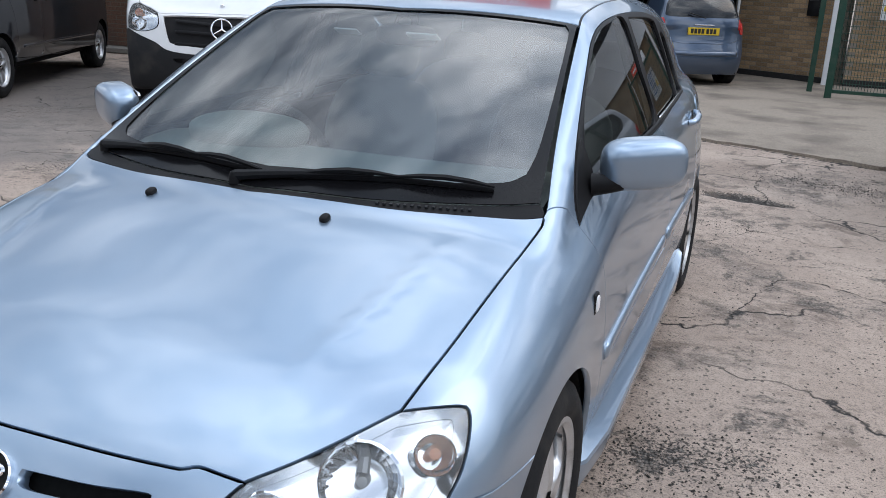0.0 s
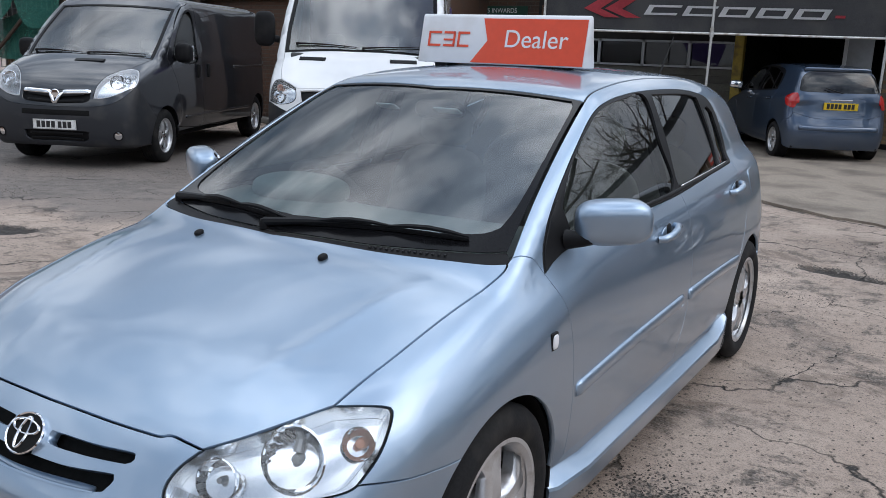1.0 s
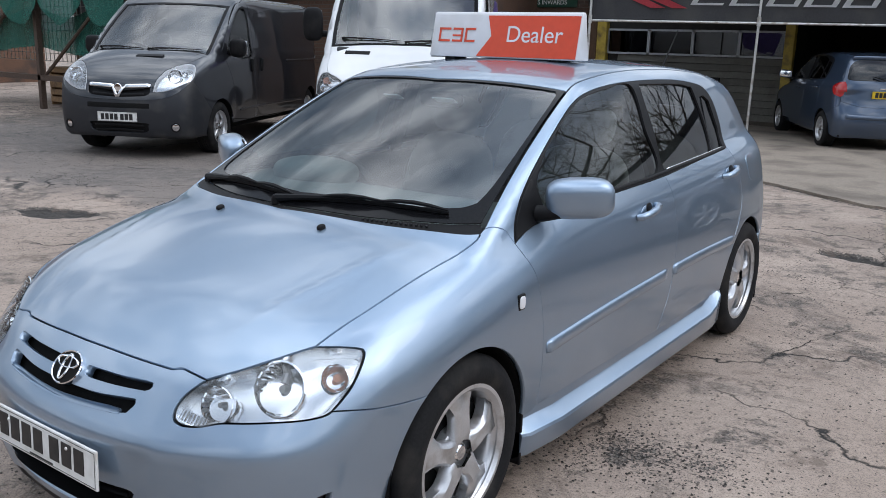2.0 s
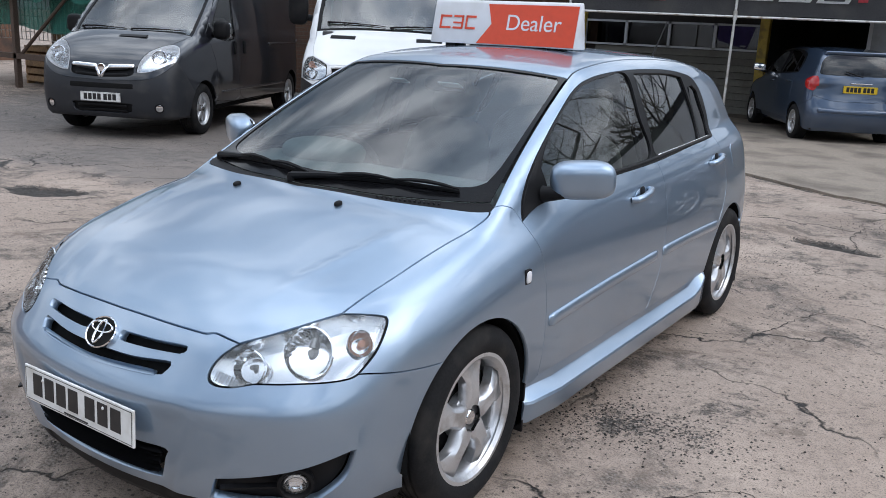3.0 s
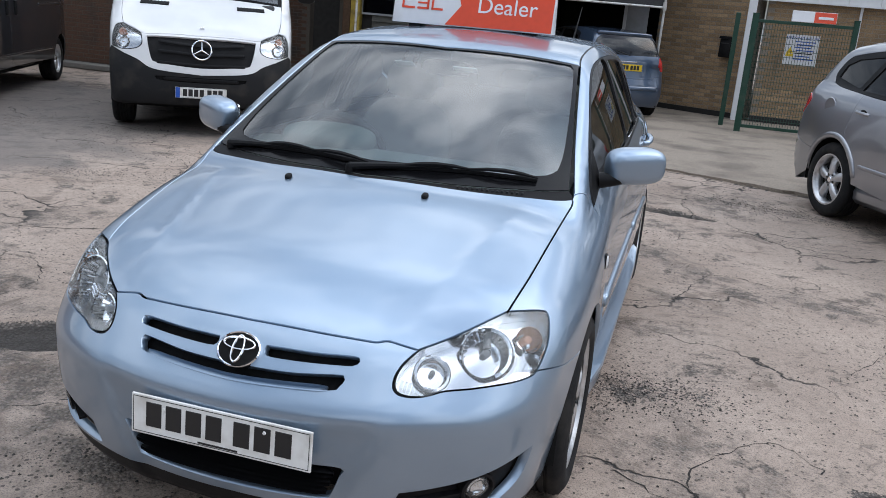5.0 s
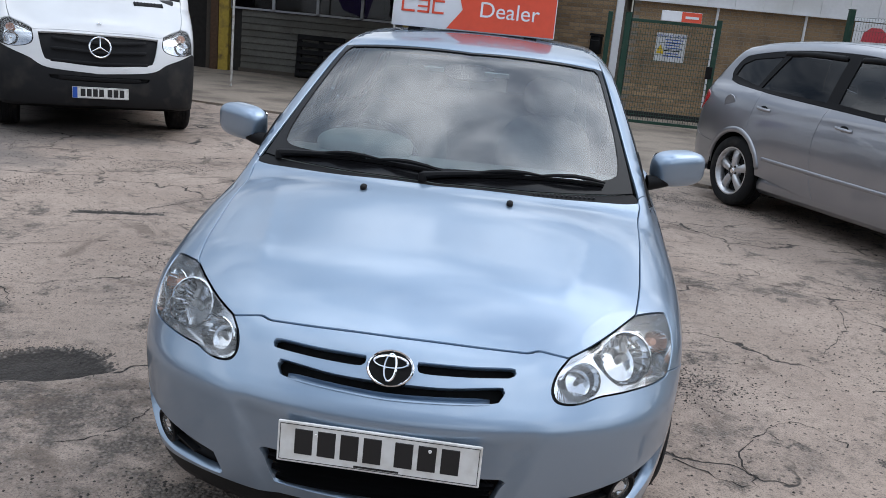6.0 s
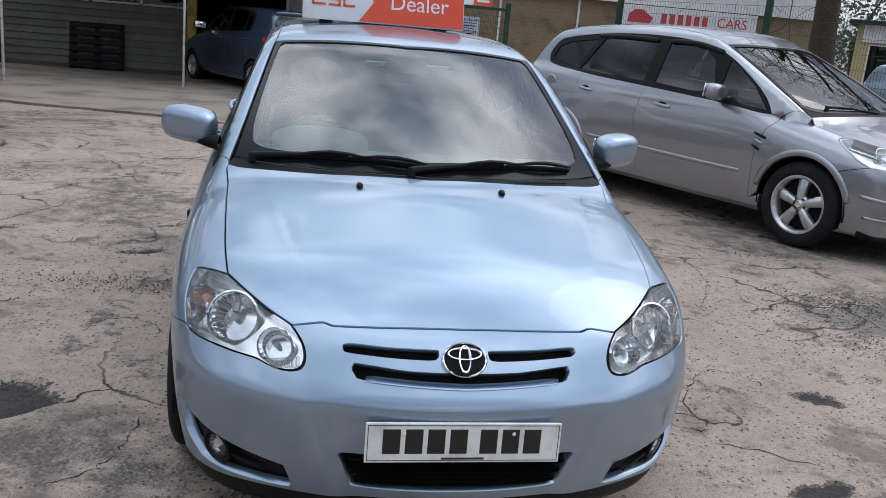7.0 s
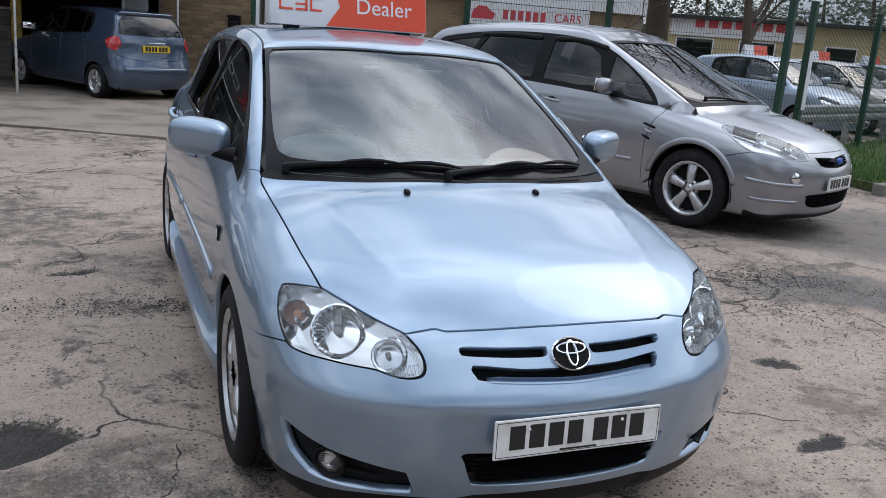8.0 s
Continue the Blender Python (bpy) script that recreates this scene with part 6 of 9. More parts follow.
def people_carrier():
    s = dict(plan=([0.1, 0.3, 0.5, 0.8, 1.2, 2.5, 3.8, 4.4, 4.8], [0.76, 0.83, 0.875, 0.905, 0.915, 0.92, 0.912, 0.86, 0.79]),
             sec=([0.15, 0.25, 0.4, 0.6, 0.8, 0.95, 1.1, 1.3], [-0.05, -0.028, -0.008, 0, -0.006, -0.03, -0.075, -0.15]),
             nose=([0.12, 0.2, 0.3, 0.45, 0.58, 0.66, 0.72, 0.8, 0.9], [0.14, 0.07, 0.035, 0.02, 0.03, 0.05, 0.085, 0.16, 0.30]),
             hood=([0.05, 0.15, 0.3, 0.5, 0.8, 1.1, 1.4, 2.5, 3.6, 4.8], [0.62, 0.74, 0.83, 0.90, 0.975, 1.03, 1.07, 1.10, 1.17, 1.17]),
             tail=([0.2, 0.4, 0.6, 0.9, 1.1], [4.66, 4.75, 4.77, 4.74, 4.70]),
             taper=([1.0, 1.4, 1.9, 2.6, 3.4, 4.0, 4.5, 4.8], [-0.08, -0.035, -0.008, 0, -0.015, -0.05, -0.11, -0.16]),
             roof=([1.6, 2.0, 2.4, 2.9, 3.5, 4.1, 4.5], [1.47, 1.59, 1.64, 1.655, 1.635, 1.575, 1.50]),
             back=([1.0, 1.15, 1.35, 1.5, 1.6], [4.72, 4.66, 4.52, 4.38, 4.26]),
             bow=(0.22, 0.28), glass=(0.835, 1.10, 0.34, 0.12), screen=(0.86, 0.99, 1.80, 0.6, 0.30), hubs=(0.93, 3.78), flare=0.014, shelf=1.45, cut=0.98,
             hub_f=(0.93, 0.335), hub_r=(3.78, 0.335), arch=0.375, half=0.92, tyre=0.335, rim=0.228, style="five", len=4.77, plate_z=0.47,
             lamp_top=[(0.42, 0.17, 0.715), (0.54, 0.33, 0.78), (0.64, 0.52, 0.84), (0.705, 0.72, 0.875)],
             lamp_far=[(0.705, 0.72, 0.875), (0.775, 0.76, 0.86), (0.80, 0.70, 0.80), (0.80, 0.56, 0.72), (0.77, 0.46, 0.675)],
             lamp_low=[(0.77, 0.46, 0.675), (0.66, 0.30, 0.645), (0.53, 0.19, 0.64), (0.44, 0.145, 0.66), (0.42, 0.17, 0.715)],
             grille=[(0, 0.05, 0.70), (0.3, 0.085, 0.71), (0.34, 0.10, 0.695), (0.27, 0.075, 0.615), (0, 0.04, 0.60)],
             mouth=[(0, 0.03, 0.395), (0.44, 0.08, 0.39), (0.47, 0.10, 0.36), (0.40, 0.09, 0.29), (0, 0.04, 0.275)],
             nose_line=[(0, 0.105, 0.742), (0.2, 0.115, 0.738), (0.35, 0.145, 0.728), (0.42, 0.17, 0.715)],
             dlo=[(0.86, 1.34, 1.005), (0.80, 1.45, 1.12), (0.75, 1.66, 1.26), (0.705, 1.92, 1.40), (0.68, 2.15, 1.475), (0.665, 2.5, 1.525), (0.665, 3.0, 1.54), (0.665, 3.5, 1.52), (0.66, 4.0, 1.46), (0.66, 4.18, 1.41), (0.72, 4.27, 1.28), (0.765, 4.22, 1.20)],
             belt=[(0.765, 4.22, 1.20), (0.80, 4.0, 1.165), (0.835, 3.5, 1.12), (0.845, 3.0, 1.09), (0.855, 2.3, 1.055), (0.86, 1.8, 1.025), (0.865, 1.5, 1.003), (0.86, 1.34, 1.005)],
             front_window=[(0.80, 1.95, 1.09), (0.715, 2.06, 1.36), (0.69, 2.2, 1.44), (0.683, 2.5, 1.485), (0.69, 2.62, 1.48), (0.83, 2.63, 1.12), (0.835, 2.2, 1.09), (0.80, 1.95, 1.09)],
             rear_window=[(0.69, 2.76, 1.495), (0.685, 3.1, 1.497), (0.70, 3.48, 1.475), (0.815, 3.68, 1.165), (0.835, 3.2, 1.14), (0.84, 2.77, 1.12), (0.69, 2.76, 1.495)],
             quarter_window=[(0.70, 3.58, 1.46), (0.685, 4.0, 1.41), (0.70, 4.15, 1.35), (0.745, 4.19, 1.245), (0.79, 3.9, 1.20), (0.81, 3.74, 1.18), (0.70, 3.58, 1.46)],
             nose_window=[(0.85, 1.40, 1.025), (0.79, 1.58, 1.19), (0.745, 1.80, 1.33), (0.73, 1.90, 1.38), (0.80, 1.90, 1.085), (0.845, 1.62, 1.035), (0.85, 1.40, 1.025)],
             rear_door_y=3.62, mirror=(0.99, 1.80, 1.115),
             tail_lamp=[(0.70, 4.62, 1.05), (0.78, 4.48, 1.05), (0.80, 4.42, 0.98), (0.78, 4.52, 0.86), (0.72, 4.65, 0.86), (0.70, 4.62, 1.05)])
    f = skin(s)
    M = remap([0, 0.43, 0.886, 1.1, 1.3, 1.875, 2.4, 3.29, 3.74, 4.17], [0, 0.62, 0.90, 1.06, 1.38, 2.05, 2.70, 3.62, 4.35, 4.77],
              [0, 0.3, 0.6, 0.75, 0.95, 1.05, 1.34, 1.44], [0, 0.27, 0.66, 0.84, 1.04, 1.15, 1.525, 1.65], 1.10)
    car = thing("people_carrier", "silver people carrier with five-spoke alloy wheels and tinted rear glass, parked", "car", at_ground((3.145, 5.35), (0.416, -0.909), 0.93))
    plain_car(car, f, M, SILVER, s, glass_side=TINTED)
    for yk, ln in ((2.0, 0.62), (2.78, 0.80)):
        strips(f, "wind_deflector", [(0.705, yk, 1.435 if yk < 2.2 else 1.50), (0.685, yk + ln * 0.5, 1.49 if yk < 2.2 else 1.505), (0.69, yk + ln, 1.495)], SATIN, car, 0.045, 0.016)
    wiper(car, (-0.50, 1.10, 1.04), (0.10, 0.97, 1.05), skin=lambda p: (0.86 + 1.80 * (p[:, 2] - 0.99) + 0.6 * (p[:, 2] - 0.99) ** 2 + 0.30 * p[:, 0] ** 2 - p[:, 1]) / 2)
    for hy in (0.93, 3.78):
        strips(f, "arch_lip", arc(hy, 0.335, 0.405, 12, 168, 0.92, 18), SILVER, car, 0.05, 0.014)
    strips(f, "bumper_crease", [(0.88, 0.46, 0.50), (0.76, 0.25, 0.475), (0.52, 0.12, 0.465)], SILVER, car, 0.030, 0.014)
    strips(f, "bumper_crease", [(0.86, 0.42, 0.345), (0.72, 0.22, 0.335), (0.55, 0.13, 0.33)], SILVER, car, 0.024, 0.010)
    strips(f, "bumper_lip", [(-0.84, 0.45, 0.215), (-0.55, 0.16, 0.205), (0, 0.08, 0.20), (0.55, 0.16, 0.205), (0.84, 0.45, 0.215)], BLACK, car, 0.05, 0.008, both=False)
    for i in range(3):
        strips(f, "wing_vent_fin", [(0.905, 1.30 + 0.02 * i, 0.80 - 0.05 * i), (0.905, 1.42, 0.83 - 0.05 * i)], SATIN if i != 1 else SILVER, car, 0.022, 0.012)
    strips(f, "door_moulding", [(0.92, 1.5, 0.50), (0.922, 2.3, 0.51), (0.918, 3.35, 0.53)], SILVER, car, 0.035, 0.010)
    for sg in (1, -1):
        c = snap(f, [(sg * 0.62, 0.13, 0.53)])
        n = Vector(unit(grad(f, c))[0])
        lamp = part("fog_lamp", lathe_bm([(0.055, -0.01), (0.055, 0.008), (0.046, 0.008), (0.044, 0.0)], 24, "z"), SILVER, car, smooth=40, m=Matrix.Translation(Vector(c[0])) @ n.to_track_quat("Z", "Y").to_matrix().to_4x4())
        part("lamp_glass", lathe_bm([(0.044, 0.002), (0.02, 0.008), (0, 0.009)], 24, "z"), CHROME, lamp, smooth=60)
        c = snap(f, [(0.90 * sg, 4.02, 0.98)])
        part("fuel_flap", lathe_bm([(0.0, 0.003), (0.08, 0.002), (0.085, -0.004)], 28, "x"), SILVER, car, smooth=40, m=pose(c[0][0], c[0][1], c[0][2], 0, 0, 0 if sg > 0 else 180))
    part("badge", lathe_bm([(0.0, 0.006), (0.05, 0.005), (0.056, 0.0), (0.056, -0.01)], 30, "y"), PLATE_BLUE, car, "oval blue badge", smooth=40, m=pose(0, 0.035, 0.655, 0, 0, 180) @ Matrix.Diagonal((1, 1, 0.5, 1)))
    return car


def small_hatch():
    s = dict(plan=([0.1, 0.3, 0.5, 0.8, 1.2, 2.5, 3.2, 3.6, 3.9], [0.68, 0.73, 0.77, 0.80, 0.81, 0.81, 0.80, 0.77, 0.71]),
             sec=([0.15, 0.25, 0.4, 0.6, 0.8, 0.95, 1.1], [-0.05, -0.028, -0.008, 0, -0.006, -0.03, -0.09]),
             nose=([0.12, 0.2, 0.3, 0.5, 0.6, 0.7, 0.8], [0.12, 0.06, 0.03, 0.03, 0.06, 0.13, 0.24]),
             hood=([0.05, 0.15, 0.3, 0.5, 0.8, 1.0, 1.3, 2.5, 3.9], [0.6, 0.73, 0.80, 0.87, 0.95, 0.98, 1.02, 1.06, 1.08]),
             tail=([0.2, 0.35, 0.55, 0.7, 0.9, 1.05], [3.82, 3.88, 3.88, 3.83, 3.80, 3.78]),
             taper=([0.9, 1.2, 1.6, 2.2, 2.8, 3.3, 3.9], [-0.07, -0.03, -0.01, 0, -0.01, -0.04, -0.10]),
             roof=([1.4, 1.7, 2.1, 2.6, 3.1, 3.5], [1.36, 1.45, 1.495, 1.50, 1.475, 1.43]),
             back=([0.95, 1.1, 1.3, 1.42, 1.5], [3.80, 3.76, 3.66, 3.56, 3.46]),
             glass=(0.735, 1.05, 0.32, 0.1), screen=(0.92, 0.97, 1.35, 0.5, 0.35), hubs=(0.76, 3.24), shelf=1.3, cut=0.9,
             hub_f=(0.76, 0.285), hub_r=(3.24, 0.285), arch=0.325, half=0.81, tyre=0.287, rim=0.19, style="slim", spokes=6, len=3.88, plate_z=0.42, rear_plate_z=0.86,
             tail_lamp=[(0.645, 3.72, 1.06), (0.72, 3.60, 1.05), (0.755, 3.52, 0.98), (0.755, 3.60, 0.86), (0.70, 3.74, 0.82), (0.63, 3.79, 0.86), (0.62, 3.78, 0.98), (0.645, 3.72, 1.06)])
    f = skin(s)
    M = remap([0, 0.43, 0.886, 1.1, 1.3, 1.875, 2.4, 3.29, 3.74, 4.17], [0, 0.36, 0.76, 1.02, 1.20, 1.66, 2.18, 2.98, 3.46, 3.88],
              [0, 0.3, 0.6, 0.75, 0.95, 1.05, 1.34, 1.44], [0, 0.30, 0.62, 0.77, 0.99, 1.09, 1.405, 1.495], 0.975)
    car = thing("small_hatchback", "steel blue small hatchback parked under the canopy, tail towards the yard", "car", at_ground((-2.86, 17.13), (-0.50, 0.866), 0.76))
    plain_car(car, f, M, STEEL_BLUE, s, glass_side=PRIVACY)
    strips(f, "roof_spoiler", [(-0.52, 3.53, 1.42), (0, 3.60, 1.44), (0.52, 3.53, 1.42)], STEEL_BLUE, car, 0.05, 0.05, both=False)
    strips(f, "bumper_strip", [(-0.6, 3.8, 0.52), (0, 3.9, 0.52), (0.6, 3.8, 0.52)], STEEL_BLUE, car, 0.07, 0.018, both=False)
    part("tailgate_grip", box_bm(-0.16, 0.16, 3.80, 3.825, 0.945, 0.965, 0.006), CHROME, car)
    part("wiper", tube_bm([(0, 3.84, 1.06), (0.25, 3.79, 1.13)], 0.008, 6), SATIN, car, smooth=True)
    return car


def lot_car(at, fwd, paint, label):
    s = dict(plan=([0.1, 0.3, 0.5, 0.8, 1.2, 2.5, 3.2, 3.6, 3.9], [0.68, 0.73, 0.78, 0.815, 0.825, 0.825, 0.81, 0.78, 0.72]),
             sec=([0.15, 0.25, 0.4, 0.6, 0.8, 0.95, 1.1], [-0.05, -0.028, -0.008, 0, -0.006, -0.03, -0.09]),
             nose=([0.12, 0.2, 0.3, 0.5, 0.62, 0.72, 0.82], [0.12, 0.06, 0.03, 0.02, 0.04, 0.09, 0.2]),
             hood=([0.05, 0.15, 0.3, 0.5, 0.8, 1.0, 1.3, 2.5, 3.9], [0.65, 0.78, 0.86, 0.92, 0.99, 1.02, 1.05, 1.08, 1.09]),
             tail=([0.2, 0.35, 0.55, 0.7, 0.9, 1.05], [3.86, 3.92, 3.92, 3.90, 3.86, 3.82]),
             taper=([0.9, 1.2, 1.6, 2.2, 2.8, 3.3, 3.9], [-0.07, -0.03, -0.01, 0, -0.01, -0.04, -0.10]),
             roof=([1.4, 1.7, 2.1, 2.6, 3.1, 3.5], [1.38, 1.47, 1.52, 1.53, 1.50, 1.45]),
             back=([0.95, 1.1, 1.3, 1.42, 1.5], [3.84, 3.79, 3.70, 3.60, 3.50]),
             glass=(0.745, 1.05, 0.30, 0.1), screen=(0.95, 1.0, 1.35, 0.5, 0.35), hubs=(0.80, 3.28), shelf=1.3, cut=0.93,
             hub_f=(0.80, 0.295), hub_r=(3.28, 0.295), arch=0.335, half=0.822, tyre=0.295, rim=0.19, style="slim", spokes=7, len=3.92, plate_z=0.42,
             grille=[(0, 0.03, 0.68), (0.34, 0.06, 0.68), (0.30, 0.055, 0.60), (0, 0.025, 0.60)])
    f = skin(s)
    M = remap([0, 0.43, 0.886, 1.1, 1.3, 1.875, 2.4, 3.29, 3.74, 4.17], [0, 0.38, 0.80, 1.05, 1.22, 1.68, 2.22, 3.02, 3.50, 3.92],
              [0, 0.3, 0.6, 0.75, 0.95, 1.05, 1.34, 1.44], [0, 0.31, 0.66, 0.82, 1.01, 1.11, 1.43, 1.52], 0.99)
    car = thing("hatchback_car", label, "car", at_ground(at, fwd, 0.80), "cars on the sales lot")
    plain_car(car, f, M, paint, s, far=True)
    for o in [c for c in car.children_recursive if c.name.split(".")[0] in ("wheel_nut", "facet")]:
        bpy.data.objects.remove(o)
    return car


def van(s, car, paint, low):
    """A panel van: nose, screen, doors, load body, lamps, mirrors and wheels. low: the material of its bumper."""
    f = s["skin"]
    T = lambda pts, gap=0.04: snap(f, dense(pts, gap))
    join = lambda *c: tidy(np.vstack(c))
    e = lambda c: tuple(c[-1])
    (hy, hz), (ry, rz), ar, wx = s["hub_f"], s["hub_r"], s["arch"], s["half"]
    arch_f, arch_low, arch_r = T(arc(hy, hz, ar, 40, 176, wx)), T(arc(hy, hz, ar, -18, 40, wx, 10)), T(arc(ry, rz, ar, 4, 176, wx))
    nose, lamp_in, lamp_top, lamp_out, lamp_low = (T(s[k], 0.03) for k in ("nose_line", "lamp_in", "lamp_top", "lamp_out", "lamp_low"))
    hood_side, hood_rear, ws_side = T(s["hood_side"]), T(s["hood_rear"]), T(s["ws_side"])
    ws_top = T(s["ws_top"])
    bump_top = T(s["bump_top"])
    seam = T([e(lamp_out), ((e(lamp_out)[0] + wx) / 2, (e(lamp_out)[1] + arch_f[0][1]) / 2, (e(lamp_out)[2] + arch_f[0][2]) / 2), tuple(arch_f[0])])
    foot = T(s["foot_line"])
    rnd = Round(1.2, 1.0)
    panel(f, "bonnet", mirrored(join(nose, lamp_in, lamp_top, hood_side, hood_rear)), Flat((0, -0.7, 0.8)), paint, car, 0.05, gap=0.003)
    holes = [mirrored(T(s[k], 0.03)) for k in ("grille", "mouth") if k in s]
    panel(f, "nose_panel", [mirrored(join(nose, lamp_in[:1], lamp_low[::-1], bump_top))] + holes[:1], rnd, s.get("nose_paint", paint), car, 0.04, lip=0.03)
    panel(f, "front_bumper", [mirrored(join(bump_top[::-1], lamp_low[:1], seam, arch_low[::-1], foot))] + holes[1:], rnd, low, car, 0.05, lip=0.03, off=0.004)
    for k, h in zip(("grille", "lower_grille"), holes):
        panel(f, k, h.mean(0) + (h - h.mean(0)) * np.array((1.04, 1, 1.15)), rnd, BLACK, car, 0.06, off=-0.03, lip=0)
        lo, hi = h[:, 2].min(), h[:, 2].max()
        for z in np.linspace(lo + 0.03, hi - 0.03, s.get("bars", 3)):
            w = s.get("bar_w", 0.8) * h[:, 0].max()
            strips(f, "grille_bar", [(-w, 0.1, z), (0, 0.02, z), (w, 0.1, z)], SATIN, car, 0.03, 0.004, both=False)
    ch = Flat((0.5, -0.8, 0.35))
    ll = join(lamp_in, lamp_top, lamp_out, lamp_low)
    cen = ll.mean(0)
    for sg, lamp in zip((1, -1), panel(f, "headlamp", ll, ch, LENS, car, 0.04, lip=0, gap=0.005, off=0.003, both=True, label="clear-lens headlamp with chrome bowl")):
        lamp.visible_shadow = False
        bowl = panel(f, "lamp_bowl", ll, ch, REFLECTOR, lamp, 0.04, lip=0.0, gap=0.004, off=-0.045)[0]
        rim = panel(f, "lamp_surround", [ll, cen + (ll - cen) * 0.94], ch, s.get("lamp_rim", SIGN_WHITE), lamp, 0.05, lip=0.045, gap=0.003, off=-0.003)[0]
        if sg < 0:
            for o in (bowl, rim):
                o.data.transform(Matrix.Diagonal((-1, 1, 1, 1)))
                o.data.flip_normals()
        for (dx, dz, r) in s["bowls"]:
            c0 = snap(f, [(cen[0] + dx, cen[1], cen[2] + dz)])
            fl = np.array((sg, 1, 1))
            n0 = unit(grad(f, c0))[0] * 0.4 + np.array((0.05, -0.9, 0.05)) * 0.6
            part("reflector", lathe_bm([(r * 1.05, 0.012), (r, 0.014), (r * 0.7, -0.02), (r * 0.3, -0.035), (r * 0.2, -0.01), (0, -0.006)], 28, "z"), s.get("turn_lamp", CHROME) if dz > 0.05 else CHROME, lamp, smooth=40, m=Matrix.Translation((c0[0] - unit(grad(f, c0))[0] * 0.028) * fl) @ Vector(n0 * fl).to_track_quat("Z", "Y").to_matrix().to_4x4())
    ws = mirrored(join(hood_rear[::-1], ws_side, ws_top))
    mid = ws.mean(0)
    up = Flat((0, -0.8, 0.6))
    inner = mid + (ws - mid) * np.array((0.95, 0.95, 0.93))
    win = panel(f, "windscreen", inner, up, SCREEN, car, 0.1, lip=0, gap=-0.012, off=-0.010)[0]
    win.visible_shadow = False
    panel(f, "ceramic_border", [ws, inner], up, FRIT, win, 0.06, lip=0.006, gap=0.003, off=-0.002)
    df, dr, zt, zb = s["door"]            # front and rear lines of the door, window top and belt
    door = T(s["door_line"])
    dwin = T(s["door_window"])
    back = T(s["rear_line"])
    sill_z = 0.36
    rail = T(s["rail"])
    side_front = join(ws_side, rail, back, T([e(back), (wx, ry + ar, 0.40), tuple(arch_r[-1])]), arch_r[::-1], T([tuple(arch_r[0]), (wx, (hy + ry) / 2, sill_z), tuple(arch_f[-1])]), arch_f[::-1], seam[::-1], lamp_out[::-1], hood_side)
    panel(f, "body_side", [side_front, door], Flat((0.9, -0.1, 0.45)), paint, car, 0.06, both=True, lip=0.015)
    panel(f, "front_door", [door, dwin], Flat((1, 0, 0.1)), paint, car, 0.08, both=True, gap=0.005, lip=0.015)
    for ob in panel(f, "door_window", dwin, Flat((1, 0, 0.1)), s.get("door_glass", SIDE_GLASS), car, 0.1, both=True, lip=0, gap=-0.004, off=-0.008):
        ob.visible_shadow = False
    panel(f, "window_seal", [dwin, dwin.mean(0) + (dwin - dwin.mean(0)) * np.array((1, 0.93, 0.93))], Flat((1, 0, 0.1)), SATIN, car, 0.06, both=True, off=0.002, lip=0)
    panel(f, "roof", mirrored(join(ws_top[::-1], rail, T([e(rail), (0, e(rail)[1] + 0.01, e(rail)[2] + 0.06)]))), Flat((0, -0.3, 1)), paint, car, 0.12)
    panel(f, "rear_doors", mirrored(join(T([(0, e(rail)[1] + 0.01, e(rail)[2] + 0.06), e(rail)]), back, T([e(back), (0.4, e(back)[1] + 0.05, 0.40), (0, e(back)[1] + 0.05, 0.40)]))), Flat((0, 1, 0.1)), paint, car, 0.15)
    for z, y0, y1 in s["lines"]:
        strips(f, "side_rail", [(wx, y0, z), (wx, (y0 + y1) / 2, z), (wx, y1, z)], s.get("rail_mat", BLACK), car, 0.035, 0.012)
    sl = s["slide"]
    slit = T(sl)
    panel(f, "door_gap", [slit, slit.mean(0) + (slit - slit.mean(0)) * np.array((1, 0.985, 0.985))], Flat((1, 0, 0.1)), SATIN, car, 0.2, both=True, off=0.002, lip=0, gap=0)
    for sg in (1, -1):
        for y, z in s["handles"]:
            c = snap(f, [(wx, y, z)])[0]
            part("door_handle", box_bm(-0.015, 0.03, -0.035, 0.035, -0.09, 0.09, 0.012, 3), BLACK, car, smooth=40, m=pose(sg * c[0], c[1], c[2]))
        mx, my, mz, mh = s["mirror"]
        mir = part("door_mirror", blob_bm(0, 0, 0, 0.105 if mh < 0.15 else 0.12, 0.075, mh, 3.4), BLACK, car, smooth=80, m=pose(sg * mx, my, mz, 0, 0, -8 * sg))
        part("mirror_glass", box_bm(-0.10, 0.10, 0.06, 0.082, -mh + 0.03, mh - 0.03, 0.012), CHROME, mir, smooth=40)
        part("mirror_arm", tube_bm([(-sg * 0.20, 0.02, -mh * 0.6), (-sg * 0.05, 0, -mh * 0.5)], 0.04, 10), BLACK, mir, smooth=True)
        for y, z in ((hy, hz), (ry, rz)):
            wheel(car, (sg * (wx - 0.13), y, s["tyre"]), sg, s["tyre"], s["rim"], 0.215, s.get("spokes", 5), s.get("style", "slim"), s.get("face", ALLOY))
    wheel_well(car, hy, hz, ar + 0.01, wx - 0.03, 0.4)
    wheel_well(car, ry, rz, ar + 0.01, wx - 0.03, 0.4)
    part("floor_pan", box_bm(-wx + 0.15, wx - 0.15, 0.4, ry + 0.6, 0.26, 0.36, 0.03), UNDER, car)
    part("bulkhead", box_bm(-wx + 0.15, wx - 0.15, dr + 0.1, dr + 0.14, 0.4, e(rail)[2] - 0.1), DASH_DARK, car)
    hr = hood_rear[-1]
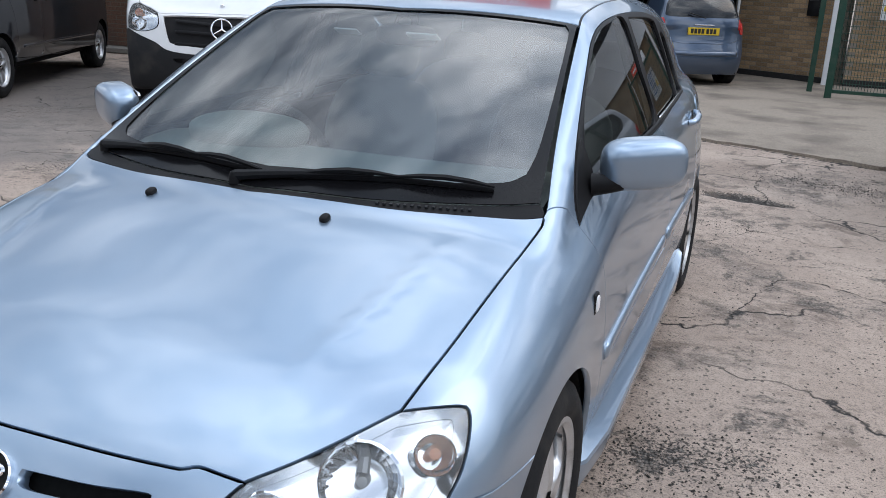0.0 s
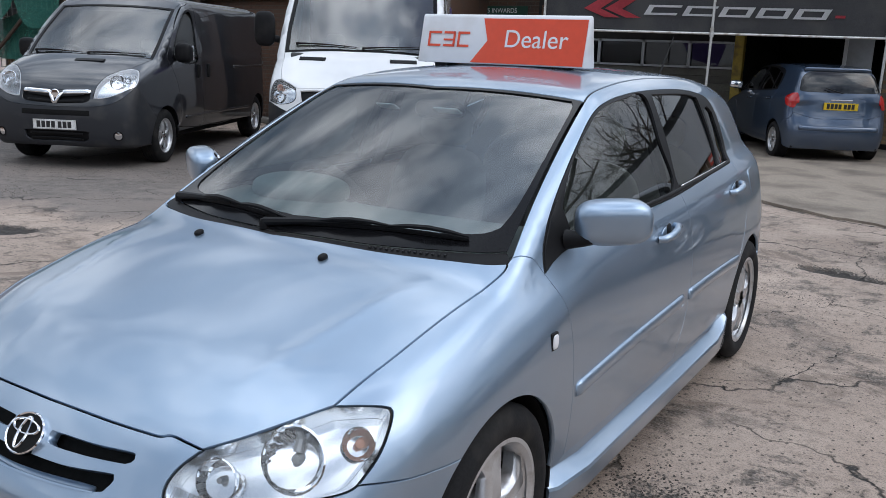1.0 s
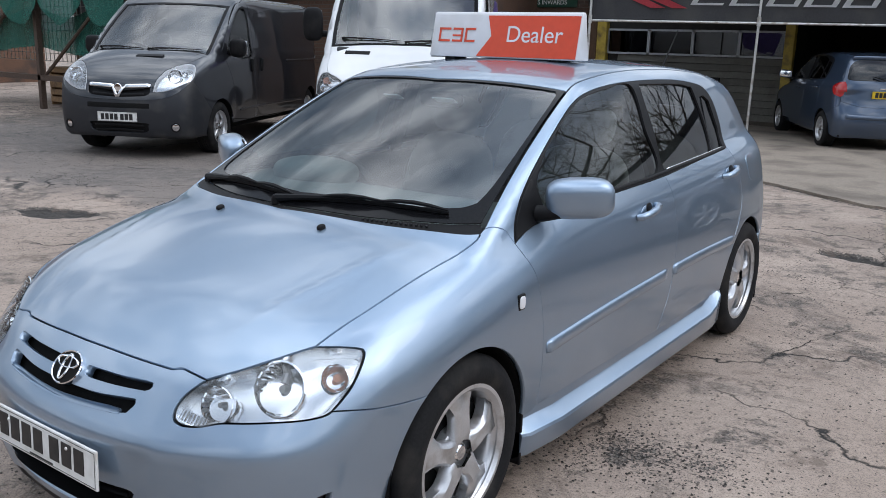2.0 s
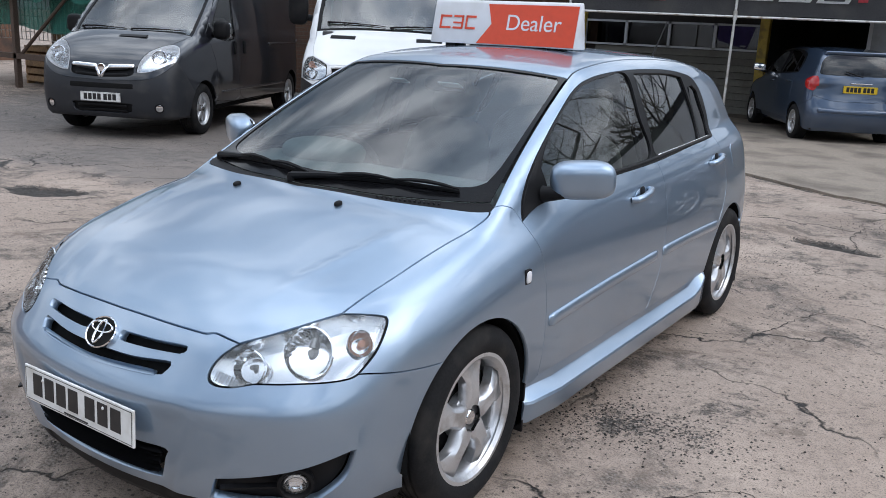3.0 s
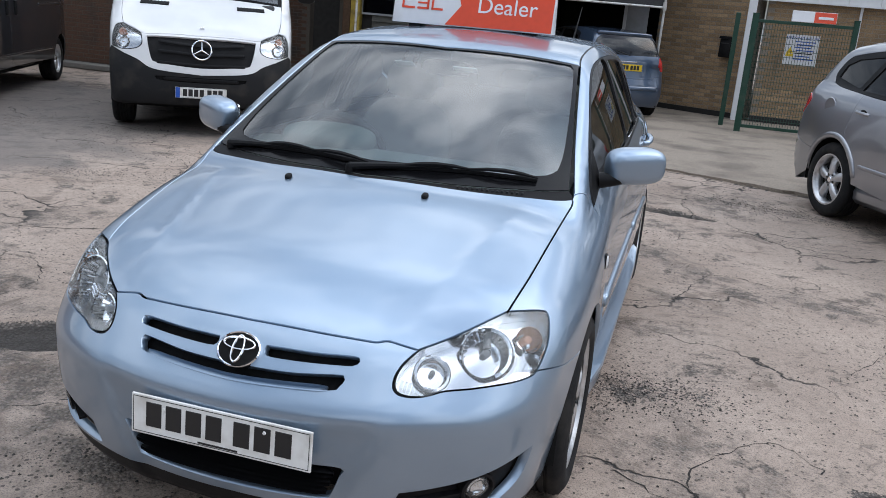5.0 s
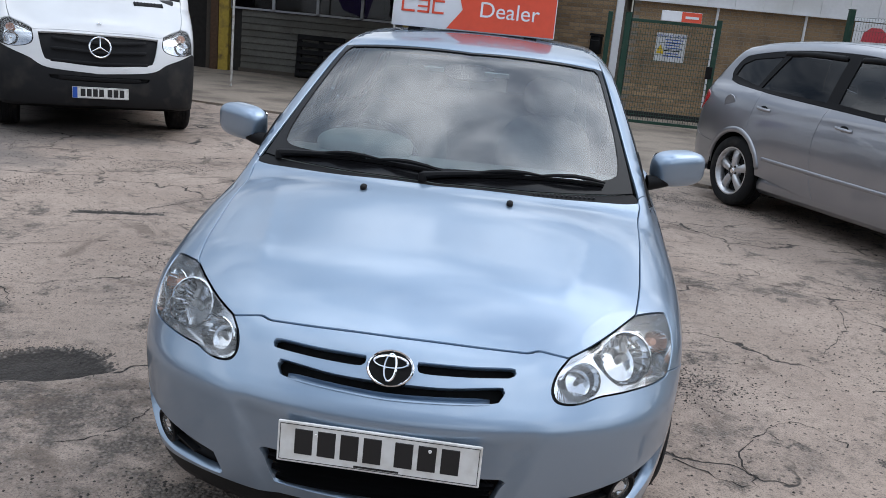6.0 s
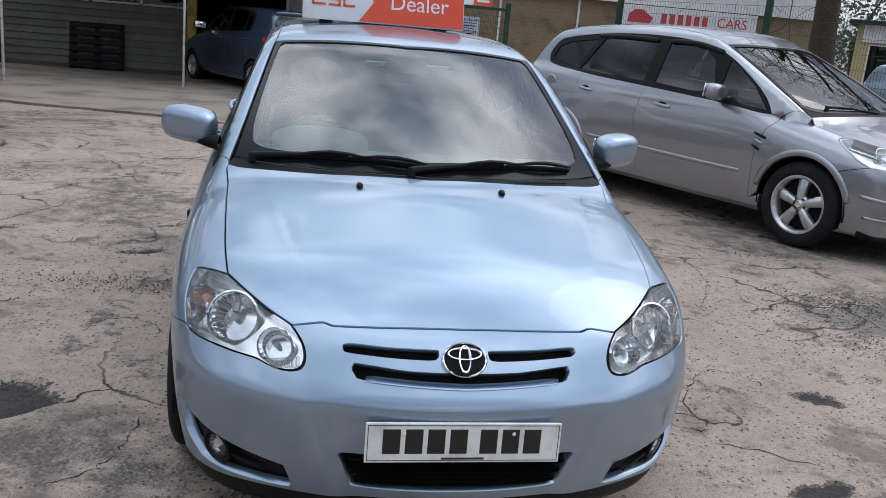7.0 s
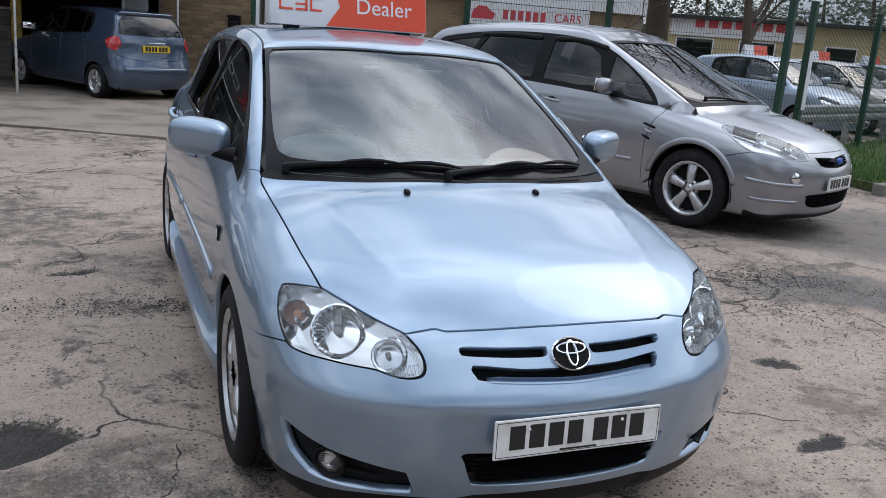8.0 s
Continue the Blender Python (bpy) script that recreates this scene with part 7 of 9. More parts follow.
    dash = part("dashboard", prism_bm([(hr[1] - 0.02, hr[2] - 0.25), (hr[1] + 0.03, hr[2] - 0.03), (hr[1] + 0.45, hr[2] - 0.02), (hr[1] + 0.55, hr[2] - 0.3)], -wx + 0.22, wx - 0.22, "x", 0.02), DASH_DARK, car, smooth=50)
    steering_wheel(car, -0.45, hr[1] + 0.68, hr[2] - 0.04, 45)
    for x in (-0.48, 0.2, 0.62):
        seat(car, x, hr[1] + 1.0, hr[2] - 0.62, mat=DASH_DARK)
    wiper(car, (-0.70, hr[1] + 0.18, hr[2] + 0.03), (-0.02, hr[1] + 0.03, hr[2] + 0.05), skin=f)
    wiper(car, (0.05, hr[1] + 0.03, hr[2] + 0.03), (0.72, hr[1] + 0.16, hr[2] + 0.05), skin=f)
    pn = lift(f, np.array([(0, -0.6, s["plate_z"])]), np.array([(0, -1.0, 0)]))[0][0]
    plate(car, pose(0, pn[1] - 0.016, s["plate_z"]), band=s.get("band", False))
    for sg in (1, -1):
        for x0, x1, y, tilt in s.get("vents", ()):
            c = snap(f, [(sg * (x0 + x1) / 2, y, s["vent_z"])])
            n = Vector(unit(grad(f, c))[0])
            m0 = Matrix.Translation(Vector(c[0]) + n * 0.002) @ n.to_track_quat("Z", "Y").to_matrix().to_4x4()
            v = part("bonnet_vent", box_bm(-(x1 - x0) / 2, (x1 - x0) / 2, -0.03, 0.03, -0.004, 0.004, 0.003), SATIN, car, m=m0)
            for i in range(9):
                xx = -(x1 - x0) / 2 + 0.012 + i * ((x1 - x0) - 0.024) / 8
                part("vent_fin", box_bm(xx - 0.004, xx + 0.004, -0.026, 0.026, 0.002, 0.010), BLACK, v)


def grey_van():
    s = dict(plan=([0.1, 0.3, 0.6, 1.0, 1.6, 3.0, 5.0, 5.2], [0.83, 0.885, 0.925, 0.945, 0.95, 0.95, 0.94, 0.92]),
             sec=([0.2, 0.35, 0.5, 0.8, 1.1, 1.4], [-0.04, -0.012, 0, 0, -0.012, -0.03]),
             nose=([0.2, 0.3, 0.45, 0.6, 0.8, 0.95, 1.05, 1.2], [0.10, 0.05, 0.025, 0.02, 0.05, 0.10, 0.16, 0.34]),
             hood=([0.05, 0.15, 0.35, 0.6, 0.9, 1.3, 2.0, 5.2], [0.86, 0.98, 1.13, 1.245, 1.33, 1.36, 1.36, 1.36]),
             tail=([0.2, 0.5, 1.0, 1.5], [5.15, 5.18, 5.17, 5.14]),
             taper=([0.6, 1.0, 1.5, 2.0, 4.8, 5.2], [-0.07, -0.03, -0.01, 0, -0.005, -0.03]),
             roof=([1.2, 1.5, 1.8, 2.1, 3.5, 5.0, 5.3], [1.86, 1.975, 2.035, 2.055, 2.06, 2.045, 2.02]),
             back=([1.2, 1.5, 1.85, 2.05], [5.16, 5.14, 5.08, 5.02]),
             bow=(0.11, 0.11), crown=0.07, glass=(0.905, 1.40, 0.08, 0.05), screen=(0.78, 1.28, 1.12, 0.35, 0.22), hubs=(0.93, 4.43), flare=0.012, shelf=1.6, soft=(0.10, 0.09), base=0.24, cut=1.18)
    s["skin"] = skin(s)
    s.update(hub_f=(0.93, 0.33), hub_r=(4.43, 0.33), arch=0.37, half=0.95, tyre=0.33, rim=0.21, style="slim", plate_z=0.50,
             nose_line=[(0, 0.08, 0.90), (0.25, 0.09, 0.90), (0.41, 0.12, 0.90), (0.44, 0.11, 0.80)],
             lamp_in=[(0.44, 0.11, 0.80), (0.46, 0.15, 0.94), (0.53, 0.25, 1.08)], lamp_top=[(0.53, 0.25, 1.08), (0.64, 0.38, 1.16), (0.73, 0.46, 1.19)],
             lamp_out=[(0.73, 0.46, 1.19), (0.82, 0.48, 1.15), (0.85, 0.40, 1.03), (0.83, 0.31, 0.93)], lamp_low=[(0.83, 0.31, 0.93), (0.70, 0.20, 0.85), (0.55, 0.14, 0.80), (0.44, 0.11, 0.80)],
             hood_side=[(0.73, 0.46, 1.19), (0.78, 0.62, 1.22), (0.82, 0.85, 1.265)], hood_rear=[(0.82, 0.85, 1.265), (0.5, 0.79, 1.275), (0, 0.74, 1.275)],
             ws_side=[(0.82, 0.85, 1.265), (0.815, 1.1, 1.47), (0.795, 1.4, 1.72), (0.77, 1.68, 1.93)], ws_top=[(0.77, 1.68, 1.93), (0.4, 1.62, 1.96), (0, 1.59, 1.975)],
             bump_top=[(0.83, 0.31, 0.93), (0.72, 0.18, 0.79), (0.5, 0.10, 0.715), (0, 0.05, 0.70)],
             foot_line=[(0.90, 0.585, 0.24), (0.86, 0.35, 0.235), (0.55, 0.13, 0.24), (0, 0.06, 0.245)],
             grille=[(0, 0.075, 0.865), (0.38, 0.115, 0.87), (0.40, 0.12, 0.84), (0.36, 0.105, 0.755), (0, 0.06, 0.735)],
             mouth=[(0, 0.03, 0.43), (0.36, 0.05, 0.43), (0.38, 0.05, 0.40), (0.34, 0.05, 0.315), (0, 0.03, 0.31)],
             bowls=((0.0, -0.01, 0.085), (0.12, 0.10, 0.04)), bars=2,
             door=(1.0, 2.1, 1.8, 1.2), door_line=[(0.93, 1.24, 0.42), (0.945, 1.35, 0.52), (0.94, 1.32, 0.9), (0.91, 1.12, 1.24), (0.885, 1.18, 1.38), (0.85, 1.42, 1.64), (0.81, 1.70, 1.87), (0.80, 1.87, 1.915), (0.80, 2.08, 1.92), (0.90, 2.12, 1.4), (0.95, 2.13, 0.8), (0.945, 2.10, 0.40), (0.945, 1.6, 0.385), (0.93, 1.24, 0.42)],
             door_window=[(0.895, 1.26, 1.26), (0.88, 1.34, 1.42), (0.85, 1.54, 1.65), (0.82, 1.76, 1.83), (0.815, 2.0, 1.84), (0.88, 2.04, 1.45), (0.91, 2.03, 1.22), (0.91, 1.6, 1.20), (0.895, 1.26, 1.26)],
             rail=[(0.77, 1.68, 1.93), (0.80, 1.95, 1.985), (0.82, 2.3, 1.995), (0.82, 3.5, 2.0), (0.81, 4.96, 1.98)], rear_line=[(0.81, 4.96, 1.98), (0.86, 5.04, 1.75), (0.90, 5.10, 1.3), (0.91, 5.10, 0.8), (0.91, 5.08, 0.40)],
             lines=((1.14, 3.35, 4.95), (0.52, 1.5, 4.0)), rail_mat=GREY, slide=[(0.82, 2.26, 1.80), (0.82, 3.30, 1.80), (0.95, 3.34, 0.9), (0.95, 3.32, 0.40), (0.95, 2.24, 0.40), (0.95, 2.22, 0.9), (0.82, 2.26, 1.80)],
             handles=((2.0, 1.10), (2.36, 1.10)), mirror=(1.035, 1.30, 1.34, 0.12), vents=(), vent_z=1.2)
    v = thing("panel_van", "dark grey panel van with alloy wheels parked in the yard", "van", at_ground((-8.86, 6.85), (0.44, -0.898), 0.93))
    van(s, v, GREY, material("grey_bumper", (0.016, 0.018, 0.023), 0.5, grain=0.1, size=200, dirt=(0.04, 0.039, 0.040), dirt_size=4))
    f = s["skin"]
    for sg in (1, -1):
        strips(f, "chrome_bar", [(sg * 0.405, 0.12, 0.875), (sg * 0.2, 0.09, 0.873), (sg * 0.07, 0.08, 0.870)], CHROME, v, 0.052, 0.014, both=False)
        strips(f, "chrome_bar", [(sg * 0.075, 0.08, 0.86), (sg * 0.04, 0.078, 0.80), (sg * 0.008, 0.075, 0.73)], CHROME, v, 0.036, 0.018, both=False)
        c = snap(f, [(sg * 0.70, 0.14, 0.39)])
        n = Vector(unit(grad(f, c))[0])
        lamp = part("fog_lamp", lathe_bm([(0.058, -0.01), (0.058, 0.008), (0.046, 0.008), (0.044, 0.0)], 24, "z"), BLACK, v, smooth=40, m=Matrix.Translation(Vector(c[0])) @ n.to_track_quat("Z", "Y").to_matrix().to_4x4())
        part("lamp_glass", lathe_bm([(0.044, 0.002), (0.02, 0.008), (0, 0.009)], 24, "z"), CHROME, lamp, smooth=60)
    strips(f, "upper_intake", [(-0.42, 0.1, 0.635), (0, 0.05, 0.635), (0.42, 0.1, 0.635)], UNDER, v, 0.07, 0.005, both=False)
    c = snap(f, [(0.02, 0.56, 1.22)])
    n = Vector(unit(grad(f, c))[0])
    part("bonnet_vent", box_bm(-0.18, 0.18, -0.035, 0.035, -0.004, 0.008, 0.006), SATIN, v, m=Matrix.Translation(Vector(c[0])) @ n.to_track_quat("Z", "Y").to_matrix().to_4x4() @ pose(0.16, 0, 0))
    b = snap(f, [(0, 0.08, 0.845)])[0]
    part("badge", lathe_bm([(0.0, 0.01), (0.045, 0.008), (0.052, 0.0), (0.052, -0.02)], 28, "y"), CHROME, v, "round chrome badge", smooth=40, m=pose(0, b[1] - 0.012, b[2], 0, 0, 180))
    return v


def low_nose(z):
    return float(np.interp(z, [0, 0.3, 1.27, 1.46, 4], [0, 0.29, 1.165, 1.46, 4]))


def white_van():
    s = dict(plan=([0.1, 0.3, 0.6, 1.0, 1.6, 3.0, 5.6, 5.9], [0.87, 0.925, 0.965, 0.985, 0.992, 0.993, 0.985, 0.97]),
             sec=([0.2, 0.4, 0.6, 0.9, 1.2, 1.6], [-0.03, -0.01, 0, 0, -0.01, -0.035]),
             nose=([low_nose(z) for z in (0.25, 0.4, 0.6, 0.75, 0.9, 1.05, 1.18, 1.3)], [0.09, 0.035, 0.02, 0.03, 0.06, 0.10, 0.16, 0.28]),
             hood=([0.05, 0.15, 0.3, 0.5, 0.8, 1.2, 2.0, 5.9], [low_nose(z) for z in (1.0, 1.14, 1.25, 1.34, 1.46, 1.62, 1.8, 1.9)]),
             tail=([0.2, 0.5, 1.0, 1.5], [5.86, 5.9, 5.9, 5.88]),
             taper=([0.5, 0.9, 1.4, 2.0, 5.5, 5.9], [-0.06, -0.03, -0.01, 0, -0.005, -0.02]),
             roof=([1.1, 1.4, 1.7, 2.0, 2.5, 4.0, 5.8], [2.16, 2.40, 2.56, 2.66, 2.73, 2.75, 2.72]),
             back=([1.4, 2.0, 2.6], [5.88, 5.84, 5.74]),
             bow=(0.13, 0.12), crown=0.06, glass=(0.965, 1.55, 0.075, 0.045), screen=(0.70, 1.46, 0.76, 0.14, 0.17), hubs=(1.0, 4.66), flare=0.008, shelf=1.5, soft=(0.09, 0.09), base=0.30, cut=1.35, roof_crown=0.07)
    s["skin"] = skin(s)
    s.update(hub_f=(1.0, 0.345), hub_r=(4.66, 0.345), arch=0.40, half=0.99, tyre=0.345, rim=0.21, style="slim", face=STEEL, plate_z=0.465, band=True, lamp_rim=SATIN, turn_lamp=AMBER,
             nose_line=[(0, 0.13, 1.165), (0.3, 0.145, 1.165), (0.56, 0.17, 1.145), (0.62, 0.185, 1.16)],
             lamp_in=[(0.62, 0.185, 1.16), (0.66, 0.215, 1.19), (0.70, 0.25, 1.215)], lamp_top=[(0.70, 0.25, 1.215), (0.76, 0.29, 1.245), (0.82, 0.35, 1.27)],
             lamp_out=[(0.82, 0.35, 1.27), (0.90, 0.36, 1.25), (0.925, 0.33, 1.10), (0.925, 0.29, 0.96)], lamp_low=[(0.925, 0.29, 0.96), (0.80, 0.19, 0.935), (0.66, 0.15, 0.955), (0.60, 0.145, 1.02), (0.62, 0.185, 1.16)],
             hood_side=[(0.82, 0.35, 1.27), (0.85, 0.52, 1.34), (0.86, 0.74, 1.43)], hood_rear=[(0.86, 0.74, 1.43), (0.5, 0.68, 1.455), (0, 0.65, 1.46)],
             ws_side=[(0.86, 0.74, 1.43), (0.865, 0.95, 1.70), (0.845, 1.2, 1.98), (0.82, 1.45, 2.24)], ws_top=[(0.82, 1.45, 2.24), (0.4, 1.38, 2.27), (0, 1.34, 2.28)],
             bump_top=[(0.925, 0.29, 0.96), (0.80, 0.17, 0.90), (0.64, 0.11, 0.83), (0.47, 0.075, 0.735), (0, 0.04, 0.695)],
             foot_line=[(0.95, 0.62, 0.32), (0.91, 0.36, 0.32), (0.6, 0.13, 0.33), (0, 0.05, 0.335)],
             grille=[(0, 0.115, 1.135), (0.3, 0.125, 1.135), (0.53, 0.15, 1.12), (0.555, 0.155, 1.09), (0.51, 0.11, 0.865), (0.45, 0.09, 0.815), (0.2, 0.065, 0.785), (0, 0.055, 0.775)],
             mouth=[(0, 0.03, 0.665), (0.42, 0.05, 0.665), (0.46, 0.05, 0.655), (0.40, 0.05, 0.62), (0, 0.03, 0.61)],
             bowls=((0.02, -0.055, 0.062), (0.05, 0.085, 0.036)), bars=3,
             door=(1.1, 2.2, 2.2, 1.4), door_line=[(0.975, 1.42, 0.50), (0.985, 1.44, 0.9), (0.965, 1.05, 1.36), (0.955, 1.0, 1.45), (0.935, 1.2, 1.75), (0.90, 1.5, 2.1), (0.885, 1.72, 2.28), (0.88, 2.2, 2.30), (0.95, 2.24, 1.6), (0.99, 2.25, 1.0), (0.985, 2.22, 0.46), (0.985, 1.8, 0.45), (0.975, 1.42, 0.50)],
             door_window=[(0.955, 1.12, 1.47), (0.94, 1.28, 1.72), (0.915, 1.5, 1.98), (0.895, 1.72, 2.18), (0.89, 2.1, 2.20), (0.935, 2.14, 1.7), (0.96, 2.13, 1.42), (0.965, 1.5, 1.40), (0.955, 1.12, 1.47)],
             rail=[(0.82, 1.45, 2.24), (0.80, 1.75, 2.48), (0.77, 2.2, 2.64), (0.77, 4.0, 2.69), (0.77, 5.7, 2.66)], rear_line=[(0.77, 5.7, 2.66), (0.90, 5.76, 2.3), (0.95, 5.8, 1.5), (0.97, 5.8, 0.9), (0.96, 5.78, 0.46)],
             lines=((0.62, 2.4, 4.1),), rail_mat=BLACK, slide=[(0.88, 2.42, 2.30), (0.88, 3.70, 2.30), (0.99, 3.74, 1.0), (0.985, 3.72, 0.46), (0.985, 2.40, 0.46), (0.99, 2.38, 1.0), (0.88, 2.42, 2.30)],
             handles=((2.10, 1.15), (2.54, 1.15)), mirror=(1.15, 1.12, 1.66, 0.20), vents=((0.36, 0.66, 0.60, 0),), vent_z=1.38)
    for key in ("nose_line", "lamp_in", "lamp_top", "lamp_out", "lamp_low", "hood_side", "bump_top", "grille", "mouth"):
        s[key] = [(x, y, low_nose(z)) for x, y, z in s[key]]
    v = thing("panel_van", "white high-roof panel van with a dark bumper, parked in the yard", "van", at_ground((-5.60, 8.06), (0.507, -0.862), 1.0))
    van(s, v, WHITE, material("dark_bumper_plastic", (0.012, 0.0125, 0.014), 0.6, spec=0.25, grain=0.12, size=180, bump=0.0004, dirt=(0.03, 0.028, 0.026), dirt_size=5))
    f = s["skin"]
    b = lift(f, np.array([(0, -0.6, 0.92)]), np.array([(0, -1.0, 0)]))[0][0]
    badge = part("badge", tube_bm([(0.098 * math.cos(a), 0, 0.098 * math.sin(a)) for a in [2 * math.pi * i / 40 for i in range(41)]], 0.010, 8, ends=False), CHROME, v, "plain chrome ring badge", smooth=True, m=pose(0, b[1] - 0.012, 0.905, -14))
    for a in (90, 210, 330):
        part("badge_bar", tube_bm([(0, 0, 0), (0.094 * math.cos(radians(a)), 0, 0.094 * math.sin(radians(a)))], [0.011, 0.004], 8), CHROME, badge, smooth=True)
    c = snap(f, [(0, 0.24, 1.12)])[0]
    part("bonnet_badge", lathe_bm([(0, 0.004), (0.022, 0.003), (0.024, -0.004)], 20, "y"), CHROME, v, smooth=40, m=pose(0, c[1] - 0.004, c[2], -30, 0, 180))
    graphic = snap(f, straight([(0.98, 2.9, 1.9), (0.97, 3.6, 2.1), (0.98, 4.6, 2.1), (0.99, 4.2, 1.5), (0.99, 3.2, 1.3), (0.98, 2.9, 1.9)], 0.1))
    panel(f, "side_graphic", graphic, Flat((1, 0, 0.1)), material("purple_vinyl", (0.09, 0.06, 0.22), 0.3, grain=0.2, size=8), v, 0.15, off=0.004, lip=0, both=True)
    return v


people_carrier()
small_hatch()
grey_van()
white_van()

# ---- ground ----
HOLES = (  # x, y, half length, half width, turn, depth
    (-0.14, 6.75, 0.32, 0.13, -14, 0.05), (-2.72, 2.02, 0.30, 0.17, 24, 0.045), (-5.95, 3.72, 0.36, 0.20, 20, 0.04),
    (-2.46, 4.16, 0.15, 0.045, 12, 0.035), (0.76, 2.10, 0.11, 0.06, -25, 0.012), (0.30, 1.34, 0.14, 0.05, 10, 0.012), (-3.6, 4.5, 0.30, 0.05, 20, 0.02))
SCABS = (  # loose dark aggregate, the first a broad dark patch: x, y, half length, half width, turn, strength
    (-12.6, 7.4, 5.2, 1.7, -29, 1.02), (-7.0, 6.5, 1.8, 0.7, 10, 0.7),
    (2.15, 2.85, 0.80, 0.46, -14, 0.82), (1.50, 3.50, 0.16, 0.07, -20, 1.0), (1.9, 4.7, 0.5, 0.2, -10, 0.6),
    (-2.10, 3.46, 0.75, 0.16, -6, 0.9), (-0.10, 2.70, 0.42, 0.22, 12, 0.8), (-0.25, 3.45, 0.22, 0.55, 0, 0.45), (2.15, 3.25, 0.62, 0.36, -20, 0.75), (1.75, 3.55, 0.30, 0.16, -30, 0.8),
    (-1.95, 4.55, 0.55, 0.16, 8, 0.45), (0.05, 5.8, 0.40, 0.12, -10, 0.5), (0.9, 7.4, 0.9, 0.22, -22, 0.8), (0.55, 5.2, 0.30, 0.12, -12, 0.6), (-4.9, 4.9, 0.8, 0.22, 25, 0.5),
    (-3.9, 6.3, 0.9, 0.25, 15, 0.45), (-3.0, 0.9, 0.5, 0.2, 30, 0.4), (-1.9, 1.2, 0.25, 0.14, 20, 0.5), (0.6, 6.2, 0.45, 0.08, -18, 0.7), (3.0, 6.8, 1.2, 0.3, -60, 0.5), (-6.8, 5.0, 1.0, 0.2, 18, 0.5))


def oval(x, y, spot):
    a = radians(spot[4])
    dx, dy = x - spot[0], y - spot[1]
    u, v = (dx * math.cos(a) + dy * math.sin(a)) / spot[2], (-dx * math.sin(a) + dy * math.cos(a)) / spot[3]
    wob = 0.10 * np.sin(3 * np.arctan2(v, u) + spot[0] * 9) + 0.05 * np.sin(7 * np.arctan2(v, u) + spot[1] * 7) + 0.045 * np.sin(13 * np.arctan2(v, u) + spot[0] * 5) + 0.03 * np.sin(23 * np.arctan2(v, u))
    return np.sqrt(u * u + v * v) + wob


def ground():
    def lines(lo, hi, step, out):
        mid = np.arange(lo, hi + 1e-6, step)
        far = np.geomspace(step, out, 26)
        return np.concatenate([(lo - far)[::-1], mid, hi + far])
    gx, gy = lines(-8.0, 5.0, 0.042, 900.0), lines(-1.5, 11.0, 0.042, 900.0)
    x, y = np.meshgrid(gx, gy)
    near = np.exp(-np.maximum(0, np.hypot(x + 1, y - 5) - 10) / 6)
    z = (0.006 * np.sin(x * 1.7 + 0.6 * np.sin(y * 1.1)) * np.sin(y * 1.3 + 0.4) + 0.003 * np.sin(x * 4.1 + y * 2.3)) * near - 0.006
    rng = np.random.RandomState(4)
    z = z + rng.uniform(-0.0012, 0.0012, z.shape) * near
    broken = np.zeros_like(z)
    for h in HOLES:
        d = oval(x, y, h)
        k = step01((1.0 - d) / 0.07)
        z = z - h[5] * k * (1 + 0.25 * np.sin(x * 37) * np.sin(y * 41))
        broken = np.maximum(broken, k * 1.6)
    for sc in SCABS:
        broken = np.maximum(broken, 0.62 * sc[5] * step01((0.95 - oval(x, y, sc)) / 0.30))
    ny, nx = x.shape
    idx = np.arange(ny * nx).reshape(ny, nx)
    quads = np.stack([idx[:-1, :-1], idx[:-1, 1:], idx[1:, 1:], idx[1:, :-1]], -1).reshape(-1, 4)
    me = bpy.data.meshes.new("ground")
    me.from_pydata(np.stack([x, y, z], -1).reshape(-1, 3).tolist(), [], quads.tolist())
    dark_patch = np.zeros_like(z)
    # ovals of darker ground colour; the last is a solid grey patch
    for spot in ((-9.0, 7.4, 4.6, 2.9, -18, 1.0), (4.6, 4.5, 2.6, 1.3, -22, 0.85), (2.2, 3.1, 0.75, 0.42, -15, 0.95)):
        dark_patch = np.maximum(dark_patch, spot[5] * step01((1.0 - oval(x, y, spot)) / 0.14))
    at = me.attributes.new("dark_patch", "FLOAT", "POINT")
    at.data.foreach_set("value", dark_patch.reshape(-1).astype(np.float32))
    at = me.attributes.new("broken", "FLOAT", "POINT")
    at.data.foreach_set("value", broken.reshape(-1).astype(np.float32))
    me.polygons.foreach_set("use_smooth", [True] * len(me.polygons))
    return tagged(link("ground", me, PAVING), "worn pale yard paving with potholes, cracks and loose dark grit", "ground", kind="structure")


ground()


